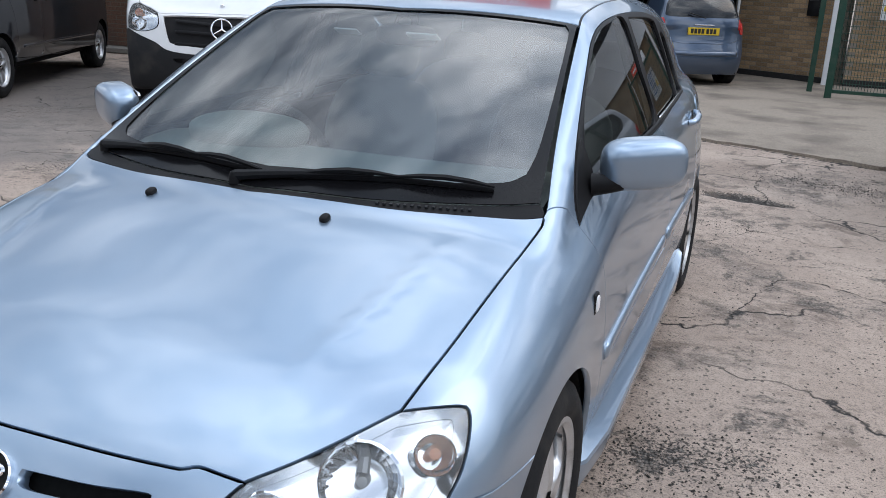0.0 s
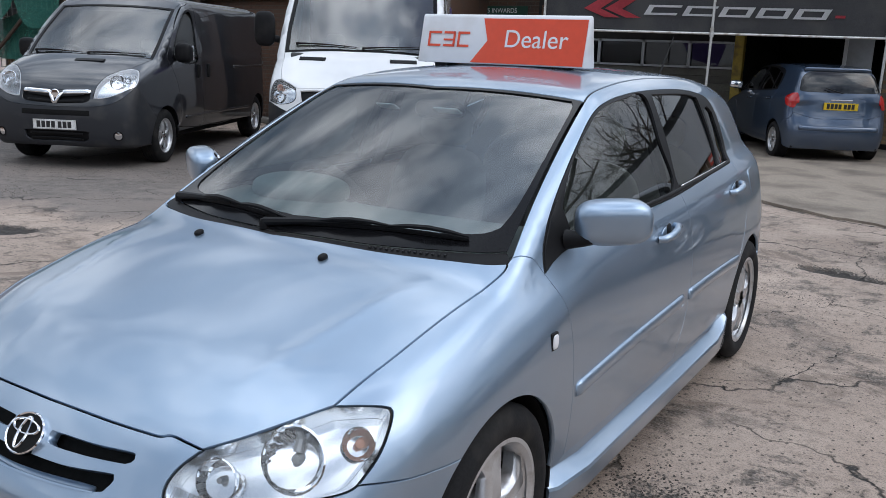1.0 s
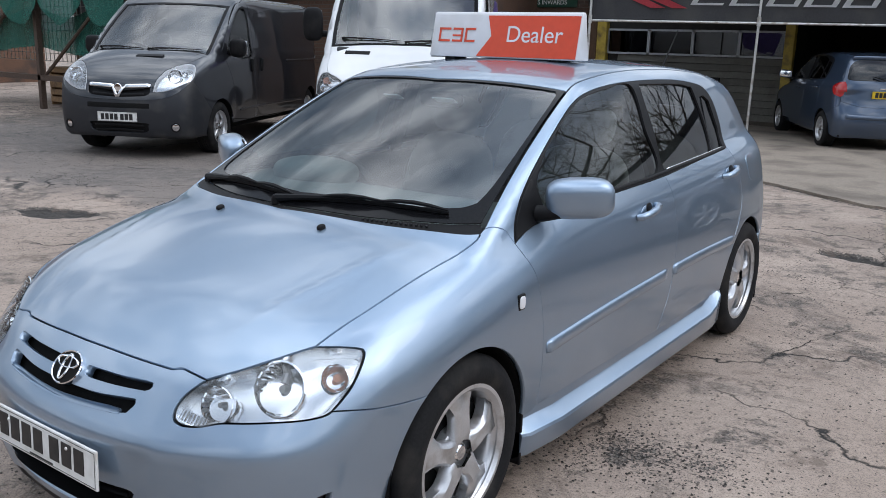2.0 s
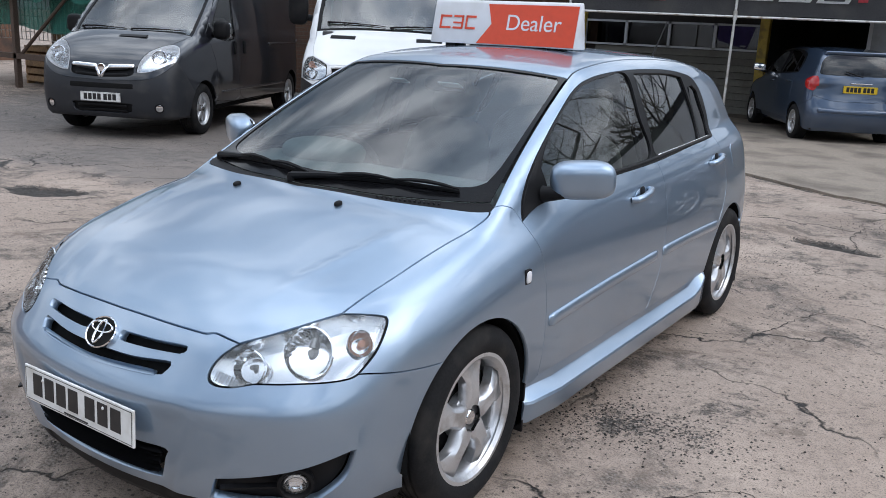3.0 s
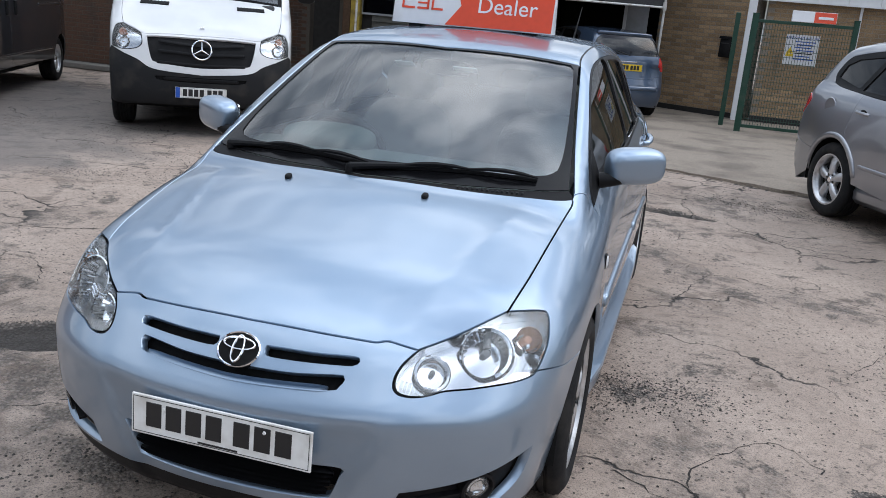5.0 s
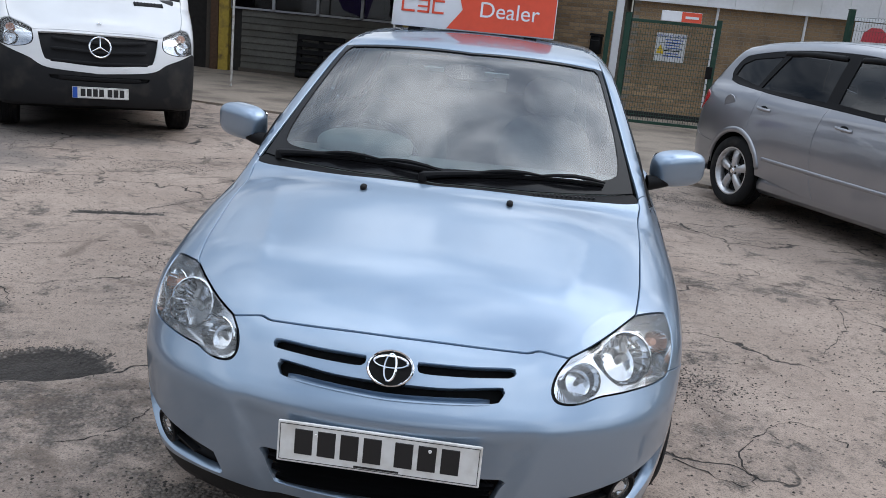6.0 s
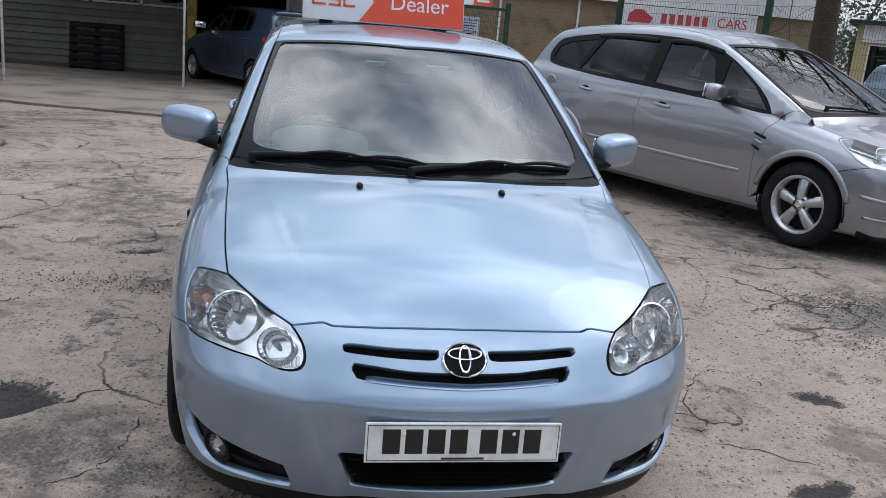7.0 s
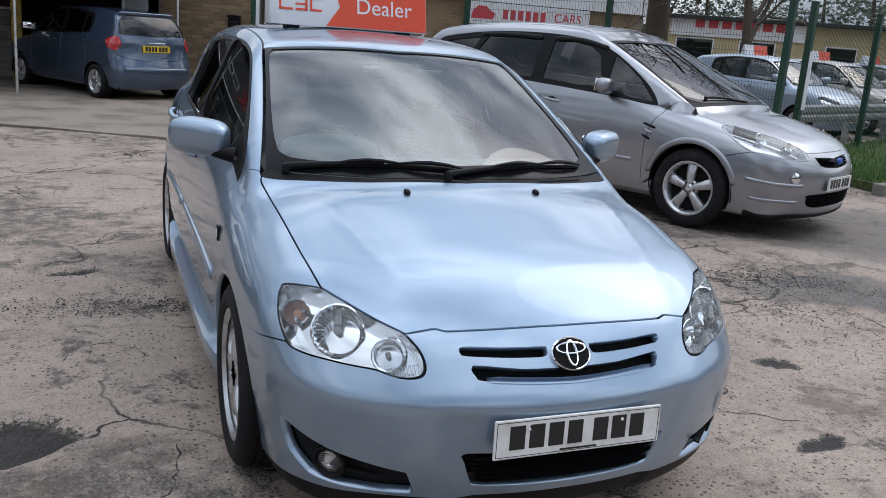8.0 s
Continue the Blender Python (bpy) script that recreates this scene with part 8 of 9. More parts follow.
def crack(points, width, seed):
    """A crack filled with dark grit, along a line on the ground."""
    rng = random.Random(seed)
    p = dense([(a, b, 0.0) for a, b in points], 0.035)
    for i in range(1, len(p) - 1):
        p[i, 0] += rng.uniform(-0.014, 0.014)
        p[i, 1] += rng.uniform(-0.014, 0.014)
    t = np.gradient(p, axis=0)
    t /= np.maximum(np.linalg.norm(t, axis=1, keepdims=True), 1e-6)
    nrm = np.stack([-t[:, 1], t[:, 0], 0 * t[:, 0]], 1)
    vs, fs = [], []
    for i in range(len(p)):
        w = width * (0.12 + 0.95 * rng.random() ** 2.2) * (0.2 if i in (0, len(p) - 1) else 1)
        zz = 0.006 * math.sin(p[i, 0] * 1.7 + 0.6 * math.sin(p[i, 1] * 1.1)) * math.sin(p[i, 1] * 1.3 + 0.4) + 0.003 * math.sin(p[i, 0] * 4.1 + p[i, 1] * 2.3) - 0.0045
        vs += [(p[i, 0] + nrm[i, 0] * w / 2, p[i, 1] + nrm[i, 1] * w / 2, zz), (p[i, 0] - nrm[i, 0] * w / 2, p[i, 1] - nrm[i, 1] * w / 2, zz)]
    fs = [(2 * i, 2 * i + 1, 2 * i + 3, 2 * i + 2) for i in range(len(p) - 1)]
    return mesh_of("crack", vs, fs, False)


CRACK_FILL = material("crack_grit", (0.028, 0.024, 0.021), 0.95, grain=0.4, size=120)
CRACKS = (([(-2.32, 1.42), (-2.2, 1.5), (-2.13, 1.63), (-2.09, 1.9)], 0.0099), ([(-0.17, 1.94), (0.09, 1.8), (0.1, 2.04), (0.17, 2.19), (0.39, 2.42), (0.56, 2.27), (0.54, 2.24)], 0.0099),
          ([(-0.04, 1.72), (0.15, 1.66), (0.4, 1.5)], 0.0077), ([(-0.39, 5.3), (-0.18, 5.54), (0.01, 5.78), (0.33, 5.61), (0.63, 5.7)], 0.0110), ([(-0.38, 3.92), (-0.06, 4.14), (0.18, 4.83), (0.63, 4.7), (1.1, 4.6)], 0.0099),
          ([(-3.6, 4.3), (-3.35, 4.93), (-2.88, 5.77), (-2.3, 5.9)], 0.0165), ([(-3.41, 6.03), (-3.0, 6.3), (-2.4, 6.2)], 0.0110), ([(-2.5, 2.75), (-2.4, 2.95), (-2.2, 2.9), (-2.15, 2.75)], 0.0083),
          ([(0.9, 2.9), (1.3, 3.2), (1.6, 3.15), (2.0, 3.4)], 0.0110), ([(0.7, 3.2), (1.1, 3.9), (1.2, 4.6)], 0.0088), ([(-4.6, 5.6), (-4.2, 5.9), (-3.9, 6.9), (-3.3, 7.2)], 0.0121), ([(-5.2, 3.1), (-4.6, 3.5), (-4.0, 3.4), (-3.3, 3.8)], 0.0110),
          ([(0.0, 6.2), (0.5, 6.3), (1.0, 6.1), (1.6, 6.3)], 0.0088), ([(-2.6, 7.4), (-2.0, 7.7), (-1.2, 7.5)], 0.0110), ([(1.2, 2.0), (1.5, 2.4), (1.45, 2.8)], 0.0077), ([(-3.3, 1.9), (-3.2, 2.6), (-3.6, 3.0)], 0.0088))
for i, (pts, w) in enumerate(CRACKS):
    tagged(link("crack", crack(pts, w, i), CRACK_FILL), "dark grit-filled crack in the yard paving", "crack", "cracks in the yard", "stuff")


def grit():
    """Loose stones lying about, thickest on the broken patches."""
    rng = random.Random(11)
    shape = [(-1, 0, 0), (1, 0, 0), (0, -1, 0), (0, 1, 0), (0, 0, 0.8)]
    vs, fs = [], []
    def stone(x, y, r):
        a, k = rng.uniform(0, 6.28), len(vs)
        for p in shape:
            q = (p[0] * math.cos(a) - p[1] * math.sin(a), p[0] * math.sin(a) + p[1] * math.cos(a), p[2])
            vs.append((x + q[0] * r * rng.uniform(0.7, 1.2), y + q[1] * r * rng.uniform(0.7, 1.2), -0.006 + q[2] * r))
        fs.extend([(k, k + 2, k + 4), (k + 2, k + 1, k + 4), (k + 1, k + 3, k + 4), (k + 3, k, k + 4)])
    for sc in SCABS:
        a = radians(sc[4])
        for _ in range(min(3200, int(1300 * sc[2] * sc[3] / 0.12 * sc[5]))):
            u, v = rng.gauss(0, 0.72) * sc[2], rng.gauss(0, 0.72) * sc[3]
            stone(sc[0] + u * math.cos(a) - v * math.sin(a), sc[1] + u * math.sin(a) + v * math.cos(a), rng.choice((0.002, 0.003, 0.003, 0.004, 0.005, 0.007)))
    for _ in range(8000):
        stone(rng.uniform(-6, 3.8), rng.uniform(0.5, 8.5), rng.choice((0.002, 0.003, 0.003, 0.004, 0.004, 0.005, 0.007)))
    return tagged(link("grit", mesh_of("grit", vs, fs, False), material("grit_stone", (0.055, 0.048, 0.042), 0.9, grain=0.7, size=25)), "loose dark stones and grit on the paving", "grit", kind="stuff")


grit()

# concrete apron before the buildings, with its broken edge
EDGE = [(-9.5, 12.3), (-5.55, 11.2), (-3.4, 10.68), (-1.6, 9.85), (-0.65, 9.2), (0.3, 8.85), (1.0, 8.6), (2.4, 8.15), (4.2, 7.6), (4.6, 12.0), (4.6, 16.4), (0.9, 16.4), (-1.1, 17.45), (-9.5, 17.3)]
apron = thing("apron", "pale concrete apron with a raised broken edge", "pavement", kind="structure")
rng = random.Random(5)
jag = []
for (ax, ay), (bx, by) in zip(EDGE[:8], EDGE[1:9]):
    for k in range(8):
        jag.append((ax + (bx - ax) * k / 8 + rng.uniform(-0.015, 0.015), ay + (by - ay) * k / 8 + rng.uniform(-0.03, 0.03)))
SLOPE = [(x, y) for x, y in jag] + EDGE[8:]
part("apron_slab", prism_bm(SLOPE, -0.2, 0.022, "z"), CONCRETE, apron)
tagged(link("crack", crack([(x, y - 0.035) for x, y in EDGE[1:8]], 0.07, 77), CRACK_FILL), "dark gap of broken grit along the apron edge", "crack", "cracks in the yard", "stuff")

# ---- walls ----
def brick_mesh(depth=0.05):
    bm = box_bm(-0.1075, 0.1075, -depth, 0.004, -0.0325, 0.0325, 0.003, 1)
    me = bpy.data.meshes.new("brick")
    bm.to_mesh(me)
    bm.free()
    return me


BRICKS = {}


def brick_wall(name, p0, p1, z0, z1, mat, mortar, label, thick=0.25, single=0, holes=()):
    """A brick wall seen from the yard side, from p0 to p1 (left to right as seen from the yard). The first bricks by height above the plinth are parts, the rest one."""
    a, b = Vector(p0), Vector(p1)
    run = (b - a).length
    d = (b - a) / run
    m = pose(a.x, a.y, 0, 0, 0, math.degrees(math.atan2(d.y, d.x)))
    wall = tagged(new(name), label, "wall", kind="structure")
    wall.matrix_basis = m
    bm = bmesh.new()
    xs = sorted({0.0, run, *[h[0] for h in holes], *[h[1] for h in holes]})
    for x0, x1 in zip(xs, xs[1:]):
        cut = [h for h in holes if h[0] <= x0 + 1e-6 and h[1] >= x1 - 1e-6]
        if not cut:
            box_bm(x0, x1, 0.0, thick, 0, z1, bm=bm)
        else:
            if cut[0][2] > 0.01:
                box_bm(x0, x1, 0.0, thick, 0, cut[0][2], bm=bm)
            box_bm(x0, x1, 0.0, thick, cut[0][3], z1, bm=bm)
    part("wall_core", bm, mortar, wall)
    me = BRICKS.setdefault(mat.name, brick_mesh())
    if not me.materials:
        me.materials.append(mat)
    base_v = [v.co.copy() for v in me.vertices]
    base_f = [tuple(p.vertices) for p in me.polygons]
    rng = random.Random(len(name) + int(run * 100))
    vs, fs, made = [], [], 0
    rows = int((z1 - z0) / 0.075)
    for r in range(rows):
        z = z0 + 0.0375 + r * 0.075
        n = int(run / 0.225)
        for i in range(n):
            x = 0.1125 + i * 0.225 + (0.1125 if r % 2 else 0)
            if x + 0.11 > run or any(h[0] - 0.1 < x < h[1] + 0.1 and h[2] < z < h[3] + 0.04 for h in holes):
                continue
            q = (x + rng.uniform(-0.002, 0.002), rng.uniform(-0.002, 0.001), z + rng.uniform(-0.0015, 0.0015))
            if made < single:
                ob = new("brick", me)
                ob.parent = wall
                ob.matrix_basis = pose(q[0], -q[1] - 0.0, q[2], 0, 0, 180)
                made += 1
            else:
                k = len(vs)
                vs += [(q[0] + c.x, -c.y + q[1], q[2] + c.z) for c in base_v]
                fs += [tuple(k + j for j in f[::-1]) for f in base_f]
    if vs:
        tagged(link("brickwork", mesh_of("brickwork", vs, fs, False), mat, wall), kind="stuff")
    return wall


plinth = lambda wall, run, z1, y=-0.02: part("plinth", box_bm(0, run, y, 0.05, 0, z1, 0.004, 1), BITUMEN, wall, "black bitumen plinth")
wl = brick_wall("wall_east_return", (-1.1, 17.45), (0.72, 16.48), 0.12, 3.1, BRICK, MORTAR, "tan brick return wall with a black plinth", single=300)
plinth(wl, 2.06, 0.12)
wr = brick_wall("wall_office", (0.86, 16.4), (9.4, 16.4), 0.13, 2.26, BRICK, MORTAR, "tan brick office wall under white cladding", single=260)
plinth(wr, 8.54, 0.13)
fascia = tagged(new("fascia"), "white profiled cladding above the office wall", "cladding", kind="structure")
for i in range(17):
    part("cladding_panel", box_bm(0.62 + i * 0.52, 0.62 + i * 0.52 + 0.516, 16.30, 16.42, 2.22, 3.35, 0.004, 1), FASCIA, fascia)
part("drip_edge", box_bm(0.60, 9.46, 16.28, 16.31, 2.20, 2.235), FASCIA, fascia)
post = tagged(link("wall_post", bpy.data.meshes.new("wall_post"), FASCIA), "white painted steel wall post", "post", kind="structure")
bmx = box_bm(0.52, 0.66, 16.26, 16.40, 0.0, 3.0, 0.006, 1)
bmx.to_mesh(post.data)
bmx.free()
for x in (2.42, 4.05):
    tagged(part("conduit", tube_bm([(x, 16.37, 0.3), (x, 16.37, 2.2)], 0.025, 8), FASCIA, smooth=True), "thin white conduit on the brick wall", "pipe", kind="structure")

# bay with boarded door, windows and open garage
ws_wall = brick_wall("wall_goods", (-11.2, 17.35), (-7.78, 17.35), 0.1, 3.4, BRICK_OLD, MORTAR_DARK, "dark brown brick wall beside the goods bay", holes=((2.55, 3.25, 0.0, 2.1),))
# near-black sheet across the doorway stands in for the unlit room behind
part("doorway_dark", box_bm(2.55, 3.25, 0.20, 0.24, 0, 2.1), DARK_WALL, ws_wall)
wa = brick_wall("wall_west", (-17.5, 12.6), (-9.2, 12.6), 0.1, 2.35, BRICK_OLD, MORTAR_DARK, "dark brown brick wall with a white fascia")
part("kerb_strip", box_bm(0, 8.3, -0.35, 0.0, 0, 0.09, 0.01, 1), KERB, wa)
part("white_fascia", box_bm(-0.1, 8.4, -0.12, 0.02, 2.30, 2.52, 0.006, 1), FASCIA, wa)
part("dark_flashing", box_bm(-0.15, 8.45, -0.16, 0.3, 2.53, 2.63, 0.01, 1), BITUMEN, wa)
tagged(part("wall_return", box_bm(-9.45, -9.2, 12.6, 17.6, 0, 3.4), BRICK_OLD), "brown brick return wall", "wall", kind="structure")
up = tagged(new("wall_upper"), "pale weathered sheet cladding of the building behind", "cladding", kind="structure")
for i in range(22):
    part("sheet", box_bm(-20 + i * 0.5, -20 + i * 0.5 + 0.47, 14.6, 14.68, 2.4, 5.2, 0.02, 2), CREAM if i % 5 == 2 else FASCIA, up)
bay = tagged(new("goods_bay"), "weathered boarded bay front with a row of dark windows", "wall", kind="structure")
for i in range(9):
    z = 0.10 + i * 0.135
    part("board", prism_bm([(17.34, z), (17.30, z + 0.004), (17.325, z + 0.13), (17.36, z + 0.13)], -7.16, -3.72, "x"), CLADDING, bay)
# backing in the same shade colour, so the windows look into darkness
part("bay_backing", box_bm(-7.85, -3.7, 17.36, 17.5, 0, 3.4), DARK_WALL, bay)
part("bay_footing", box_bm(-7.2, -3.7, 17.30, 17.38, 0, 0.10), MORTAR_DARK, bay)
for i in range(4):
    x0 = -7.42 + i * 0.945
    win = part("window", box_bm(x0 + 0.03, x0 + 0.915, 17.33, 17.34, 1.36, 1.80), PRIVACY, bay, "dark glazed window")
    fr = bmesh.new()
    for q in ((x0, x0 + 0.03, 1.32, 1.84), (x0 + 0.915, x0 + 0.945, 1.32, 1.84), (x0, x0 + 0.945, 1.32, 1.36), (x0, x0 + 0.945, 1.80, 1.84)):
        box_bm(q[0], q[1], 17.28, 17.35, q[2], q[3], bm=fr)
    part("window_frame", fr, GREY_DOOR, win)
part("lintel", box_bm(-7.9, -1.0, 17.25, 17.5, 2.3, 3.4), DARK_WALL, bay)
for x0, x1, mt in ((-7.62, -7.40, YELLOW), (-7.80, -7.63, BROWN_PAINT), (-3.70, -3.52, YELLOW)):
    tagged(part("bay_post", box_bm(x0, x1, 17.18, 17.34, 0, 2.5, 0.008, 1), mt), "painted timber post of the goods bay", "post", kind="structure")
gar = tagged(new("garage_bay"), "dark open garage bay behind the canopy", "wall", kind="structure")
# inner faces carry the bay's shade as their colour
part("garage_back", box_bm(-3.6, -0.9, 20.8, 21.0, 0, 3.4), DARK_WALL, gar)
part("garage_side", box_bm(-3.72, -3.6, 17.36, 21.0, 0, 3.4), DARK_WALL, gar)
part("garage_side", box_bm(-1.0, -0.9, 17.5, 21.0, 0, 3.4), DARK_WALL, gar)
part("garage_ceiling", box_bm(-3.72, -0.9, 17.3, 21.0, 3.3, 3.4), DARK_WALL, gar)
part("garage_floor", box_bm(-3.72, -0.9, 17.3, 21.0, -0.02, 0.026), CONCRETE, gar)
door = tagged(new("door_grey"), "pale grey steel door leaf standing open at the garage", "door", kind="structure")
part("door_leaf", box_bm(-1.72, -1.30, 17.26, 17.31, 0.03, 2.15, 0.006, 1), GREY_DOOR, door)
part("door_frame", box_bm(-1.78, -1.72, 17.22, 17.36, 0.0, 2.25), FASCIA, door)
roof_b = tagged(part("building_roof", box_bm(-9.2, 9.6, 16.5, 30, 3.38, 3.6), BITUMEN), "flat dark roof of the yard buildings", "roof", kind="structure")

# plain walls, added to close the yard behind the camera for reflections
for nm, bx in (("wall_south", (-24, 26, -16.3, -16, 0, 2.6)), ("wall_far_west", (-24.3, -24, -16, 14, 0, 2.8))):
    tagged(part(nm, box_bm(*bx), BRICK_OLD), "plain brown wall added to close the yard for reflections", "wall", kind="structure")

# ---- goods sign, canopy ----
gs = thing("goods_sign", "green wall sign with white words goods inwards", "sign", pose(-9.05, 17.32, 2.38))
part("sign_board", box_bm(-0.85, 0.85, -0.02, 0.0, -0.10, 0.10, 0.004, 1), GREEN, gs)
link("sign_words", text_mesh("GOODS", 0.10), PRINT_WHITE, gs, "", pose(-0.33, -0.022, 0, 90))
link("sign_words", text_mesh("INWARDS", 0.10), PRINT_WHITE, gs, "", pose(0.28, -0.022, 0, 90))

canopy = thing("canopy", "black canvas canopy with a printed front valance on pale poles", "canopy")
def cloth(x0, x1, f3, nx, nz, th=0.004):
    vs = [f3(x0 + (x1 - x0) * i / nx, j / nz) for j in range(nz + 1) for i in range(nx + 1)]
    fs = [(j * (nx + 1) + i, j * (nx + 1) + i + 1, (j + 1) * (nx + 1) + i + 1, (j + 1) * (nx + 1) + i) for j in range(nz) for i in range(nx)]
    bm = bmesh.new()
    me = mesh_of("cloth", vs, fs)
    bm.from_mesh(me)
    bmesh.ops.solidify(bm, geom=list(bm.faces), thickness=th)
    return bm
yfront = lambda x: 13.88 + (x + 6.13) * 0.29
part("valance", cloth(-6.13, -0.93, lambda x, t: (x, yfront(x) + 0.012 * math.sin(x * 6 + t * 2), 1.92 + 0.86 * t + 0.025 * math.sin(x * 2.1) * (1 - t)), 60, 8), CANVAS, canopy, smooth=60)
part("canopy_roof", cloth(-6.13, -0.93, lambda x, t: (x, yfront(x) + t * (17.2 - yfront(x)), 2.78 + 0.30 * t - 0.05 * math.sin(math.pi * t) - 0.02 * math.sin(x * 2.6) ** 2), 40, 10), CANVAS, canopy, smooth=60)
part("side_curtain", prism_bm([(15.40, 1.92), (17.2, 2.2), (17.2, 3.08), (15.40, 2.78)], -0.94, -0.93, "x"), CANVAS, canopy)
part("front_rail", tube_bm([(-6.13, 13.86, 1.91), (-3.4, 14.65, 1.91), (-0.93, 15.37, 1.91)], 0.02, 8), POLE, canopy, smooth=True)
for x, y in ((-6.13, 13.88), (-3.46, 14.65), (-0.93, 15.39)):
    part("canopy_pole", tube_bm([(x, y - 0.03, 0.02), (x + 0.02, y - 0.03, 2.76)], 0.022, 10), POLE, canopy, smooth=True)
    part("pole_joint", tube_bm([(x + 0.015, y - 0.03, 1.86), (x + 0.015, y - 0.03, 2.0)], 0.034, 10), POLE, canopy, smooth=True)
# printed shapes on the valance: a double arrow and a plain wordmark of bars
def vprint(name, outline, mat, off=-0.022):
    bm = bmesh.new()
    vs = [bm.verts.new((x, yfront(x) + off, z)) for x, z in outline]
    bm.faces.new(vs)
    bmesh.ops.solidify(bm, geom=list(bm.faces), thickness=0.004)
    return part(name, bm, mat, canopy)
for dx in (0.0, 0.34):
    vprint("arrow_print", [(-5.48 + dx, 2.27), (-5.18 + dx, 2.46), (-4.94 + dx, 2.46), (-5.21 + dx, 2.27), (-4.90 + dx, 2.13), (-5.14 + dx, 2.13)], PRINT_RED)
for i, (x0, x1) in enumerate(((-4.52, -4.02), (-3.93, -3.47), (-3.38, -2.92), (-2.83, -2.37), (-2.28, -1.82))):
    zc = 2.265 - 0.004 * i
    for z0, z1, sl in ((zc + 0.045, zc + 0.08, 0.07), (zc - 0.08, zc - 0.045, 0.0)):
        vprint("wordmark_bar", [(x0 + sl, z0), (x1 + sl, z0), (x1 + sl + 0.02, z1), (x0 + sl + 0.02, z1)], PRINT_WHITE)
    vprint("wordmark_bar", [(x0, zc - 0.08), (x0 + 0.09, zc - 0.08), (x0 + 0.17, zc + 0.08), (x0 + 0.08, zc + 0.08)], PRINT_WHITE, -0.026)
    if i in (2, 3, 4):
        vprint("wordmark_bar", [(x1 - 0.07, zc - 0.08), (x1 + 0.01, zc - 0.08), (x1 + 0.09, zc + 0.08), (x1, zc + 0.08)], PRINT_WHITE, -0.026)
vprint("small_print_bar", [(-1.68, 2.20), (-1.54, 2.20), (-1.54, 2.24), (-1.68, 2.24)], PRINT_RED)

crate = thing("pallet_crate", "black plastic pallet leaning against the boarded bay", "pallet", pose(-5.42, 17.16, 0.02, -8))
for i in range(6):
    part("slat", box_bm(-0.5, 0.5, -0.03, 0.03, 0.03 + i * 0.155, 0.13 + i * 0.155, 0.006, 1), BLACK, crate)
for x in (-0.46, 0.0, 0.46):
    part("bearer", box_bm(x - 0.05, x + 0.05, 0.03, 0.10, 0.0, 0.95, 0.006, 1), BLACK, crate)

# ---- gate ----
def wire_panel(bm, x0, x1, z0, z1, pitch=0.05, rows=(0.2,), t=0.0022):
    """Welded wire: uprights and cross wires in the xz plane."""
    def bar(a, b):
        a, b = Vector(a), Vector(b)
        side = Vector((0, 0, 1)) if abs((b - a).x) > abs((b - a).z) else Vector((1, 0, 0))
        o = [(side * t), Vector((0, -t, 0)), -(side * t), Vector((0, t, 0))]
        lo, hi = [bm.verts.new(a + q) for q in o], [bm.verts.new(b + q) for q in o]
        for k in range(4):
            bm.faces.new((lo[k], lo[(k + 1) % 4], hi[(k + 1) % 4], hi[k]))
    n = int((x1 - x0) / pitch)
    for i in range(n + 1):
        bar((x0 + (x1 - x0) * i / n, 0, z0), (x0 + (x1 - x0) * i / n, 0, z1))
    k = int((z1 - z0) / rows[0])
    for j in range(k + 1):
        bar((x0, 0.004, z0 + (z1 - z0) * j / k), (x1, 0.004, z0 + (z1 - z0) * j / k))
    return bm


gate = thing("metal_gate", "green welded mesh gate standing before the brick office wall", "gate", pose(0.58, 14.25, 0.0))
for x, r in ((0.0, 0.05), (1.50, 0.04)):
    part("gate_post", box_bm(x - r, x + r, -r, r, 0.0 if x == 0 else 0.06, 1.90, 0.006, 1), GREEN, gate)
    part("post_cap", box_bm(x - r - 0.004, x + r + 0.004, -r - 0.004, r + 0.004, 1.90, 1.915, 0.003, 1), GREEN, gate)
for z in (0.12, 1.0, 1.80):
    if z != 1.0:
        part("gate_rail", box_bm(0.04, 1.46, -0.025, 0.025, z - 0.025, z + 0.025, 0.004, 1), GREEN, gate)
part("gate_mesh", wire_panel(bmesh.new(), 0.06, 1.46, 0.14, 1.78, 0.042, (0.1,), 0.0034), GREEN, gate)
part("latch", box_bm(1.40, 1.50, -0.06, 0.0, 0.95, 1.15, 0.006, 1), BLACK, gate)
post2 = thing("fence_post", "dark green square steel post by the gate", "post", pose(0.33, 15.0, 0))
part("post_tube", box_bm(-0.04, 0.04, -0.04, 0.04, 0.0, 1.92, 0.006, 1), GREEN, post2)
box = thing("letter_box", "small black letter box on the brick wall", "letter box", pose(0.27, 16.68, 1.30, 0, 0, -28))
part("box_body", box_bm(-0.11, 0.11, -0.12, 0.0, -0.17, 0.17, 0.015, 2), BLACK, box, smooth=40)
part("box_lid", prism_bm([(-0.13, 0.17), (0.13, 0.17), (0.11, 0.22), (-0.11, 0.22)], -0.14, 0.0, "y", 0.006), BLACK, box)
part("mail_slot", box_bm(-0.08, 0.08, -0.125, -0.11, 0.08, 0.10), INK, box)
notice = thing("gate_notice", "white opening hours notice with a yellow warning triangle on the gate", "sign", pose(1.345, 14.29, 1.40))
part("notice_board", box_bm(-0.25, 0.25, -0.006, 0.0, -0.235, 0.235, 0.003, 1), SIGN_WHITE, notice)
link("notice_title", text_mesh("OPENING HOURS", 0.045), PLATE_BLUE, notice, "", pose(0, -0.007, 0.18, 90))
